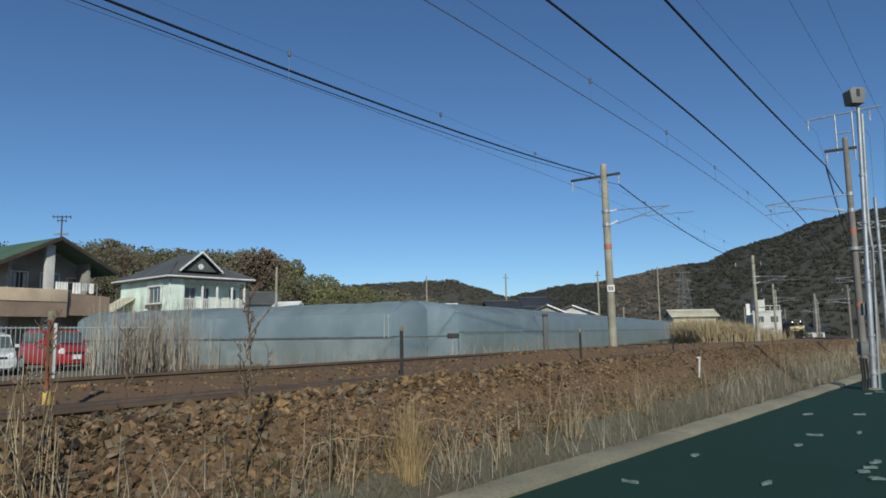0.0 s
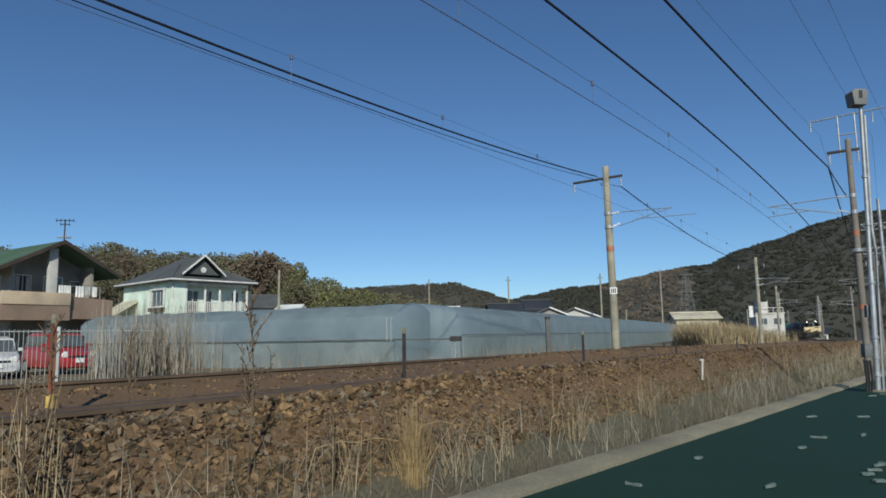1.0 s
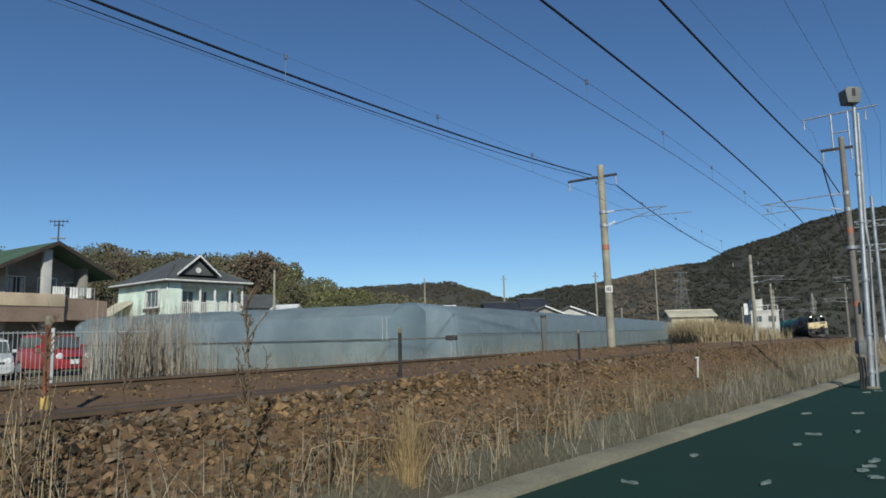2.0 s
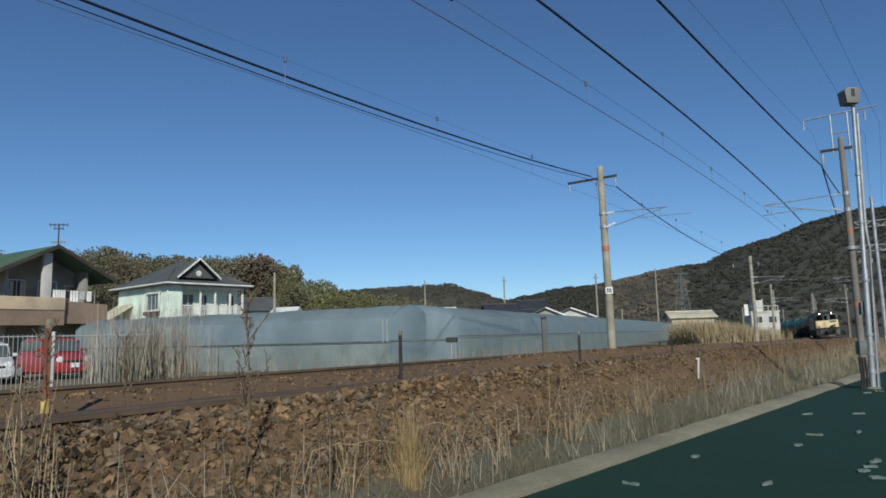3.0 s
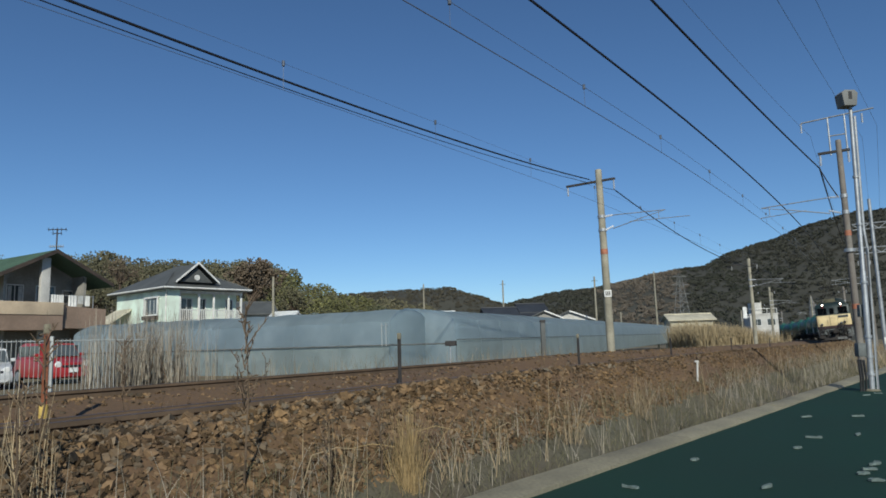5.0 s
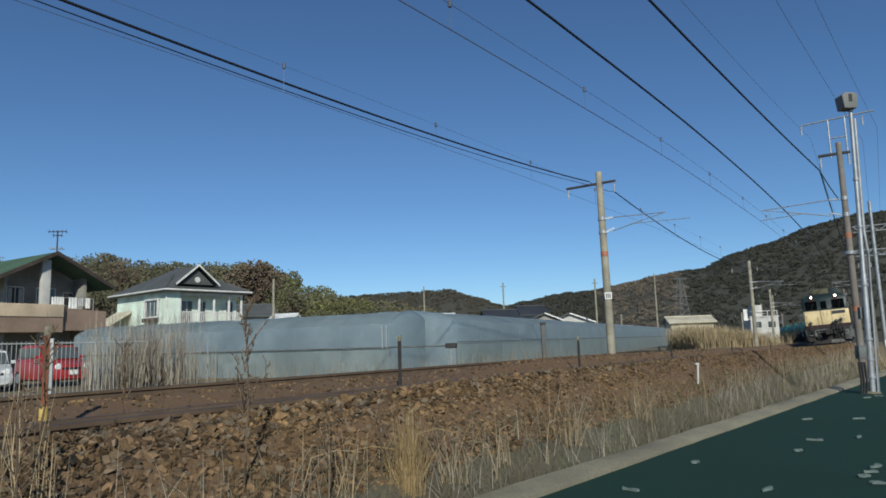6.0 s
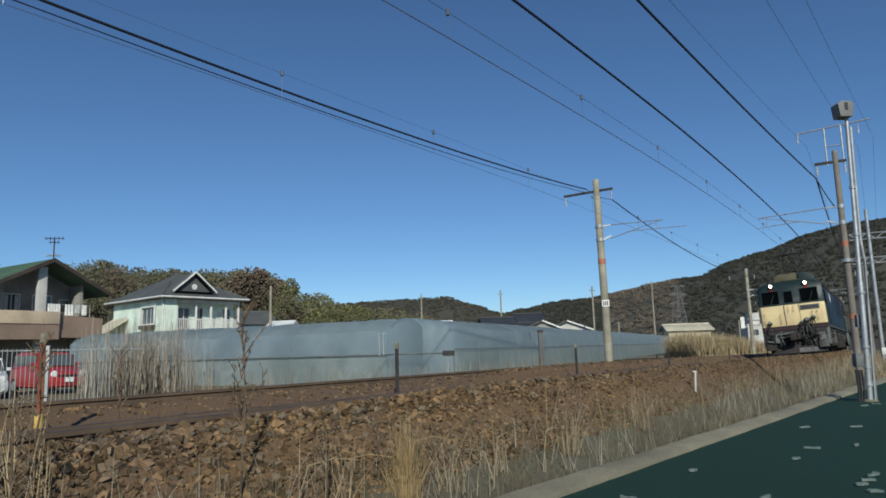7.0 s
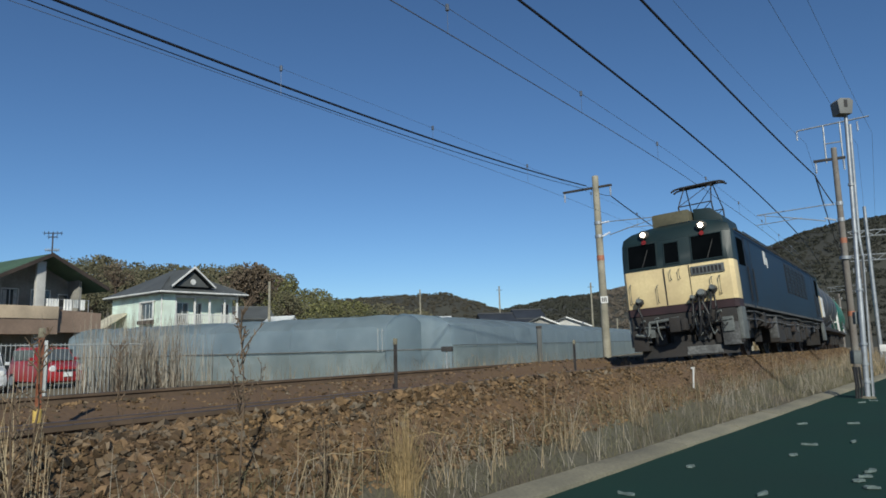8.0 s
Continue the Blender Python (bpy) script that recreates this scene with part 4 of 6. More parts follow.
        part("air_pipe", g, GREYGREEN, beam, "pale grey air pipes before the beam")
        for x0, x1, z0, z1 in ((-0.96, -0.70, 0.62, 0.86), (0.40, 0.62, 0.60, 0.84), (0.96, 1.22, 0.62, 0.98)):
            part("valve_box", Geo().box(x0, x1, f - 0.02, f + 0.1, z0, z1, m), GREYGREEN, beam, "pale grey valve box", bevel=0.02)

        def on_plough(x, z, out):
            return m @ Vector((x, f - 0.12 + 0.308 * x + (z - 0.10) * (0.4 - 0.214 * x) - out, z))
        g = Geo()
        vs = [on_plough(x, z, o) for o in (0.03, 0.005) for x, z in ((0.06, 0.13), (0.85, 0.13), (0.85, 0.33), (0.06, 0.33))]
        g.add(vs, [(0, 1, 2, 3), (7, 6, 5, 4), (0, 4, 5, 1), (1, 5, 6, 2), (2, 6, 7, 3), (3, 7, 4, 0)])
        part("guard_plate", g, DUSTY, loco, "pale dusty guard plate")
        # cab side doors and windows
        for sx in (-1, 1):
            g = Geo().box(min(1.398 * sx, 1.412 * sx), max(1.398 * sx, 1.412 * sx), f + 0.75, f + 1.45, 2.3, 3.0, m)
            part("cab_side_window", g, CAB_GLASS, loco, "dark cab side window")
            g = Geo()
            for yy in (1.62, 2.28):
                g.box(min(1.397 * sx, 1.408 * sx), max(1.397 * sx, 1.408 * sx), f + yy, f + yy + 0.02, 1.3, 3.1, m)
                g.tube(m @ Vector((1.44 * sx, f + yy - 0.05, 1.4)), m @ Vector((1.44 * sx, f + yy - 0.05, 2.3)), 0.014, n=6)
            part("cab_door", g, BLACKISH, loco, "seams and rails of the cab door")
        # roof unit behind the brow
        g = Geo().loft([[(0.42, y, 3.42), (1.16, y, 3.40), (1.12, y, 3.66), (0.86, y, 3.90), (0.42, y, 3.94)] for y in (f + 0.85, f + 2.6)], m=m)
        part("roof_housing", g, TEAL, loco, "dark roof housing behind the cab", bevel=0.03)
        g = Geo().box(-0.60, 0.38, f + 0.55, f + 1.7, 3.45, 3.91, m)
        part("air_conditioner", g, HOOD, loco, "olive roof unit above the cab", bevel=0.05)
    # sides: louvres, lower line, emblem shapes
    for sx in (-1, 1):
        for i in range(6):
            y0 = -0.55 + i * 0.82
            x0, x1 = sorted((1.395 * sx, 1.415 * sx))
            part("louvre_panel", Geo().box(x0, x1, y0, y0 + 0.68, 2.0, 3.02), BLACKISH, loco, "dark louvred intake panel")
        for i in range(6):
            g = Geo()
            for k in range(8):
                x0, x1 = sorted((1.41 * sx, 1.432 * sx))
                g.box(x0, x1, -0.53 + i * 0.82, 0.11 + i * 0.82, 2.05 + k * 0.12, 2.10 + k * 0.12)
            part("louvre", g, NAVY, loco, "louvre slats")
        g = Geo()
        x0, x1 = sorted((1.395 * sx, 1.418 * sx))
        g.box(x0, x1, -H + 0.6, H - 0.6, 1.225, 1.285)
        part("side_strip", g, DUSTY, loco, "pale dusty strip along the sill")
        g = Geo()
        for a, b, c, d in ((4.3, 4.42, 2.62, 3.0), (4.52, 4.64, 2.62, 3.0), (4.3, 4.64, 2.94, 3.02), (4.74, 4.84, 2.55, 2.85)):
            x0, x1 = sorted((1.395 * sx, 1.408 * sx))
            g.box(x0, x1, -H + a, -H + b, c, d)
        part("emblem", g, WHITE, loco, "plain white emblem shapes")
        g = Geo()
        g.path([(1.405 * sx, -H + 0.7, 3.2), (1.405 * sx, H - 0.7, 3.2)], 0.03, 6)
        part("rain_gutter", g, ROOF_GREY, loco, "roof gutter")
        for k, (a, b) in enumerate(((-2.9, -1.7), (-1.5, -0.4), (0.3, 1.6), (1.9, 2.9))):
            x0, x1 = sorted((0.75 * sx, 1.28 * sx))
            g = Geo().box(x0, x1, a, b, 0.35 + 0.08 * (k % 2), 1.15)
            part("equipment_box", g, UNDER, loco, "sooty underfloor equipment", bevel=0.03)
        for k in range(15):
            y0 = -H + 1.0 + k * 1.06 + rng.uniform(-0.2, 0.2)
            x0, x1 = sorted((1.12 * sx, rng.uniform(1.26, 1.36) * sx))
            z0 = rng.uniform(0.40, 0.80)
            g = Geo().box(x0, x1, y0, y0 + rng.uniform(0.18, 0.5), z0, rng.uniform(0.95, 1.18))
            part("sand_box" if k % 3 else "side_step", g, (DUSTY, UNDER, UNDER, WHEEL)[k % 4], loco, "grimy fitting below the sill", bevel=0.02)
        g = Geo()
        for z in (1.12, 0.92):
            g.path([(1.33 * sx, -H + 1.2 + 1.2 * k, z + 0.03 * math.sin(k * 2.1)) for k in range(13)], 0.022, 6)
        part("side_pipe", g, DUSTY, loco, "dusty pipes below the sill")
        for a in (-5.2, 4.6):
            g = Geo().tube((1.1 * sx, a, 0.98), (1.1 * sx, a + 1.6, 0.98), 0.17, n=12)
            part("air_tank", g, UNDER, loco, "air reservoir")
    g = Geo().box(-1.25, 1.25, -H + 0.3, H - 0.3, 0.98, 1.22)
    part("underframe", g, UNDER, loco, "sooty underframe")
    for y in (-5.4, 0.0, 5.4):
        bogie_of(loco, y, 2.4, 0.56)
    # roof gear
    for a, b, w, h in ((-2.9, -1.2, 0.55, 0.32), (-0.6, 1.0, 0.7, 0.28), (1.5, 3.0, 0.5, 0.35)):
        part("roof_box", Geo().box(-w, w, a, b, 3.6, 3.62 + h), ROOF_GREY, loco, "roof equipment box", bevel=0.04)
    g = Geo()
    for y in (-2.6, -1.0, 0.8, 2.4):
        insulator(g, (0.75, y, 3.52), (0.75, y, 3.86), 0.05)
    g.tube((0.75, -3.2, 3.88), (0.75, 3.2, 3.88), 0.02, n=6)
    part("roof_bus", g, UNDER, loco, "roof cable on insulators")
    pantograph(loco, -H + 3.7, 5.27, 0.75)
    pantograph(loco, H - 3.9, 4.35, 1.05)
    return loco


def build_wagon(paint, label):
    w = thing("tank_wagon", label, "tank wagon", group="tank wagons")
    H = WAGON_L / 2 - 0.45
    g = Geo()
    prof = [(0.15, -H + 0.45), (0.85, -H + 0.52), (1.20, -H + 0.70), (1.33, -H + 0.95), (1.33, -0.5), (1.37, -0.3), (1.37, 0.3), (1.33, 0.5), (1.33, H - 0.95), (1.20, H - 0.70), (0.85, H - 0.52), (0.15, H - 0.45)]
    g.lathe(prof, 28, m=pose(0, 0, 2.36, -90, 0, 0))
    tank = part("tank", g, paint, w, "long cylindrical tank")
    g = Geo()
    for y in (-4.2, -1.6, 1.6, 4.2):
        g.lathe([(1.333, -0.04), (1.36, -0.03), (1.36, 0.03), (1.333, 0.04)], 28, m=pose(0, y, 2.36, -90, 0, 0))
    part("tank_band", g, paint, tank, "pale tank straps")
    g = Geo()
    g.lathe([(0.36, 3.6), (0.38, 3.86), (0.3, 3.92), (0.05, 3.94)], 16)
    part("manway", g, paint, tank, "domed manway")
    g = Geo()
    for x in (-0.45, 0.45):
        g.box(x - 0.2, x + 0.2, -2.6, 2.6, 3.62, 3.65)
        for y in (-2.6, -1.3, 0, 1.3, 2.6):
            g.tube((x * 1.45, y, 3.6), (x * 1.45, y, 4.1), 0.014, n=5)
        g.tube((x * 1.45, -2.6, 4.1), (x * 1.45, 2.6, 4.1), 0.014, n=5)
    part("walkway", g, GREYGREEN, w, "grey roof walkway with rails")
    g = Geo()
    for x in (-1.40, 1.40):
        for dy in (-0.2, 0.2):
            g.tube((x, dy, 1.0), (x * 0.62, dy, 3.66), 0.018, n=5)
        for k in range(8):
            u = k / 7.5
            g.tube((x - x * 0.38 * u, -0.2, 1.05 + 2.6 * u), (x - x * 0.38 * u, 0.2, 1.05 + 2.6 * u), 0.012, n=5)
    part("ladder", g, GREYGREEN, w, "side ladder")
    g = Geo()
    for e in (-1, 1):
        y = e * (H - 0.12)
        g = Geo()
        for x in (-1.2, -0.5, 0.5, 1.2):
            g.box(x - 0.035, x + 0.035, y - 0.04, y + 0.04, 1.05, 2.25)
        g.box(-1.24, 1.24, y - 0.04, y + 0.04, 2.2, 2.28)
        g.box(-1.24, 1.24, y - 0.04, y + 0.04, 1.6, 1.65)
        part("end_rail", g, WHITE, w, "pale end platform rail")
    g = Geo().box(-1.2, 1.2, -H, H, 0.95, 1.12)
    g.box(-0.3, 0.3, -H, H, 0.72, 0.96)
    part("underframe", g, UNDER, w, "sooty wagon underframe", bevel=0.01)
    for y in (-3.9, 3.9):
        for x in (-0.85, 0.85):
            g = Geo().add([(x - 0.12, y - 0.5, 1.1), (x + 0.12, y - 0.5, 1.1), (x + 0.12, y + 0.5, 1.1), (x - 0.12, y + 0.5, 1.1), (x - 0.12, y - 0.5, 1.55), (x + 0.12, y - 0.5, 1.55), (x + 0.12, y + 0.5, 1.55), (x - 0.12, y + 0.5, 1.55)],
                  [(3, 2, 1, 0), (4, 5, 6, 7), (0, 1, 5, 4), (1, 2, 6, 5), (2, 3, 7, 6), (3, 0, 4, 7)])
            part("saddle", g, paint, w, "tank saddle")
    for e in (-1, 1):
        part("coupler", Geo().box(-0.13, 0.13, min(e * H, e * (H + 0.48)), max(e * H, e * (H + 0.48)), 0.74, 1.0), UNDER, w, bevel=0.03)
        bogie_of(w, e * 4.2, 1.9, 0.43)
    return w


locomotive = build_locomotive()
wagons = [build_wagon(TANK_GREY, "grey tank wagon coupled behind the locomotive")]
part("placard", Geo().box(1.36, 1.38, -WAGON_L / 2 + 0.5, -WAGON_L / 2 + 1.6, 1.5, 2.4), WHITE, wagons[0], "blank white placard board")
green_wagon = build_wagon(TANK_GREEN, "dark green tank wagon in a freight train")
wagons.append(green_wagon)


def train_rows(offset):
    return [(0.25 * i, tpose(SPEED * (8 - 0.25 * i) + offset - 0.4, 0, RAIL_Z, CANT) @ pose(0, 0, 0, -0.6)) for i in range(33)]


def motions():
    walk(locomotive, train_rows(LOCO_L / 2))
    for k, w in enumerate(wagons):
        walk(w, train_rows(LOCO_L + 0.3 + WAGON_L * (k + 0.5)))
    # wheels turn with the way travelled
    for ob, y, r in WHEELS:
        walk(ob, [(i / 30, pose(0, y, r, math.degrees(SPEED * i / 30 / r) % 360)) for i in range(241)])
# ================= houses =================
MINT = mat("pale_mint_siding", (0.76, 0.90, 0.79), (0.72, 0.86, 0.75), 0.75, fine=10, coarse=0.8, bump=0.08, stain=(0.70, 0.77, 0.66))
SLATE = mat("dark_slate_roof", (0.100, 0.107, 0.104), (0.074, 0.079, 0.078), 0.7, fine=9, coarse=0.7, bump=0.4)
GREEN_ROOF = mat("moss_green_roof", (0.095, 0.165, 0.108), (0.068, 0.122, 0.08), 0.7, fine=9, coarse=0.6, bump=0.3)
TIMBER = mat("dark_brown_timber", (0.075, 0.055, 0.042), (0.045, 0.033, 0.027), 0.8, fine=9, coarse=1.5, bump=0.3)
GABLE = mat("grey_timber_wall", (0.34, 0.33, 0.30), (0.26, 0.25, 0.225), 0.85, fine=9, coarse=1.2, bump=0.2)
BEIGE = mat("beige_render", (0.58, 0.46, 0.32), (0.50, 0.395, 0.28), 0.85, fine=14, coarse=1.0, bump=0.15)
BROWN = mat("brown_metal_sheet", (0.30, 0.212, 0.155), (0.24, 0.17, 0.125), 0.75, fine=8, coarse=0.8, bump=0.2)
OFFWHITE = mat("off_white_wall", (0.60, 0.59, 0.55), (0.50, 0.49, 0.46), 0.8, fine=9, coarse=0.8, bump=0.1)
CREAM_WALL = mat("cream_wall", (0.60, 0.56, 0.42), (0.50, 0.46, 0.35), 0.8, fine=9, coarse=0.8, bump=0.1)
GLASS = pane_mat("house_glass", (0.09, 0.105, 0.11), 0.08)
CURTAIN = mat("pale_curtain", (0.55, 0.56, 0.54), (0.42, 0.43, 0.42), 0.9, fine=12, coarse=3)


def window_on(parent, x0, x1, z0, z1, y, frame_mat, panes=2, m=None, sill=True):
    """A framed window in the plane y facing -y of the parent's space (turned by m)."""
    m = m or Matrix()
    t, d = 0.06, 0.05
    g = Geo()
    for a, b, c, e in ((x0, x1, z0, z0 + t), (x0, x1, z1 - t, z1), (x0, x0 + t, z0 + t, z1 - t), (x1 - t, x1, z0 + t, z1 - t)):
        g.box(a, b, y - d, y + 0.02, c, e, m)
    w = part("window", g, frame_mat, parent, "framed house window")
    k = (x1 - x0 - 2 * t) / panes
    for i in range(panes):
        a = x0 + t + i * k
        part("pane", Geo().box(a + 0.02, a + k - 0.02, y - 0.025, y - 0.005, z0 + t, z1 - t, m), GLASS, w)
        if i:
            part("mullion", Geo().box(a - 0.02, a + 0.02, y - 0.04, y, z0 + t, z1 - t, m), frame_mat, w)
    if sill:
        part("sill", Geo().box(x0 - 0.05, x1 + 0.05, y - 0.12, y, z0 - 0.05, z0, m), frame_mat, w)
    return w


def build_mint_house():
    W, D, E, RZ = 5.8, 7.4, 5.45, 7.4
    h = thing("house", "two-storey pale mint house with dark hipped roof and white balcony", "house", at=Matrix.LocRotScale((-23.53, 58.54, -0.24), Euler((0, 0, radians(50))), (1.28, 1.28, 1.28)))
    # walls with the balcony recess cut out of the front
    for b in ((0, 0.15, 0, D, 0, E), (W - 0.15, W, 0.8, D - 0.15, 0, E), (0.15, W, D - 0.15, D, 0, E), (0.15, W, 0, 0.15, 0, 3.0), (0.15, 0.85, 0, 0.15, 3.0, E),
              (0.85, W - 0.15, 0.8, 0.95, 3.0, E)):
        part("wall", Geo().box(*b), MINT, h, "pale mint siding")
    part("balcony_floor", Geo().box(0.15, W, 0.15, 0.8, 2.9, 3.0), MINT, h)
    g = Geo()
    for k in range(26):
        g.box(-0.012, 0.0, 0.1, D - 0.1, 0.2 + k * 0.2, 0.212 + k * 0.2)
        if k < 14:
            g.box(0.1, W - 0.1, -0.012, 0.0, 0.2 + k * 0.2, 0.212 + k * 0.2)
    part("siding_lap", g, MINT, h)
    o = 0.48
    g = Geo()
    a, b, c, d = (-o, -o, E), (W + o, -o, E), (W + o, D + o, E), (-o, D + o, E)
    r0, r1 = (W / 2 - 0.2, D / 2, RZ), (W / 2 + 0.2, D / 2, RZ)
    lo = 0.14
    g.add([a, b, c, d, r0, r1, (a[0], a[1], E - lo), (b[0], b[1], E - lo), (c[0], c[1], E - lo), (d[0], d[1], E - lo)],
          [(0, 1, 5, 4), (1, 2, 5), (2, 3, 4, 5), (3, 0, 4), (6, 7, 1, 0), (7, 8, 2, 1), (8, 9, 3, 2), (9, 6, 0, 3), (9, 8, 7, 6)])
    roof = part("roof", g, SLATE, h, "dark slate hipped roof")
    g = Geo()
    for p, q in ((a, b), (b, c), (c, d), (d, a)):
        g.tube((p[0], p[1], E - 0.04), (q[0], q[1], E - 0.04), 0.06, n=8)
    part("gutter", g, WHITE, roof, "white eaves gutter")
    g = Geo()
    g.tube(a, r0, 0.05, n=6).tube(b, r1, 0.05, n=6).tube(r0, r1, 0.06, n=6)
    part("ridge_tile", g, SLATE, roof)
    # gable dormer over the front
    xm, hw, zb, zt, yf = 2.15, 1.55, 5.85, 7.2, -0.15
    g = Geo()
    g.add([(xm - hw, yf, zb), (xm + hw, yf, zb), (xm, yf, zt), (xm - hw, 3.0, zb), (xm + hw, 3.0, zb), (xm, 3.0, zt)], [(0, 2, 5, 3), (2, 1, 4, 5), (0, 3, 4, 1)])
    part("dormer_roof", g, SLATE, roof)
    # roof slate reused so that the face's colour holds its shade
    g = Geo().add([(xm - hw + 0.3, yf + 0.2, zb), (xm + hw - 0.3, yf + 0.2, zb), (xm, yf + 0.2, zt - 0.28)], [(0, 1, 2)])
    part("dormer_face", g, SLATE, roof, "shaded dormer face")
    g = Geo().lathe([(0.2, 0), (0.2, 0.06)], 14, m=pose(xm, yf + 0.2, zb + 0.34, 90, 0, 0))
    part("dormer_vent", g, WHITE, roof, "white dormer vent")
    g = Geo()
    for e in (-1, 1):
        g.loft([[(xm + e * (hw + 0.1), yf - 0.06, zb - 0.08), (xm + e * (hw + 0.1), yf + 0.04, zb - 0.08), (xm + e * (hw + 0.1), yf + 0.04, zb + 0.05), (xm + e * (hw + 0.1), yf - 0.06, zb + 0.05)],
                [(xm, yf - 0.06, zt - 0.06), (xm, yf + 0.04, zt - 0.06), (xm, yf + 0.04, zt + 0.08), (xm, yf - 0.06, zt + 0.08)]])
    part("bargeboard", g, WHITE, roof, "white dormer bargeboards")
    # balcony
    for x in (0.91, 2.35, 3.5, 4.7, W - 0.07):
        part("balcony_post", Geo().box(x - 0.06, x + 0.06, 0.02, 0.14, 3.0, 5.08), WHITE, h, "white balcony post", bevel=0.006)
    part("balcony_beam", Geo().box(0.85, W, 0.0, 0.15, 5.08, 5.28), WHITE, h, "white balcony beam", bevel=0.006)
    rail = part("balcony_rail", Geo().box(0.88, W, 0.03, 0.11, 3.92, 3.98).box(0.88, W, 0.03, 0.11, 3.08, 3.13), WHITE, h, "white balcony railing")
    me = Geo().box(-0.025, 0.025, 0.045, 0.095, 3.13, 3.92).mesh("baluster")
    for i in range(34):
        part("baluster", me, WHITE, rail, at=pose(1.0 + i * 0.142, 0, 0))
    window_on(h, 1.35, 2.25, 3.05, 4.8, 0.79, WHITE, 2)
    window_on(h, 2.65, 3.3, 3.05, 4.8, 0.79, WHITE, 2)
    window_on(h, 4.85, 5.5, 3.05, 4.8, 0.79, WHITE, 2)
    mw = pose(0, 0, 0, 0, 0, -90)
    window_on(h, -2.95, -1.15, 3.64, 4.8, 0.0, WHITE, 3, mw)
    part("bay_frame", Geo().box(-0.16, -0.1, 1.05, 3.05, 4.8, 4.9).box(-0.16, -0.1, 1.05, 1.2, 3.6, 4.8).box(-0.16, -0.1, 2.9, 3.05, 3.6, 4.8).box(-0.1, 0.0, 1.05, 3.05, 4.83, 4.9), WHITE, h, "white projecting window surround")
    part("flower_box", Geo().box(-0.32, -0.02, 1.15, 2.95, 3.32, 3.58), TIMBER, h, "dark planter below the window")
    part("downpipe", Geo().tube((-0.06, 0.1, 0), (-0.06, 0.1, E - 0.1), 0.05, n=8), WHITE, h)
    g = Geo()
    g.loft([[(-1.6, y, 3.15), (-1.55, y, 3.3), (-0.05, y, 4.25), (-0.05, y, 4.1)] for y in (5.0, D)])
    part("porch_roof", g, CREAM_WALL, h, "pale sloping porch roof")


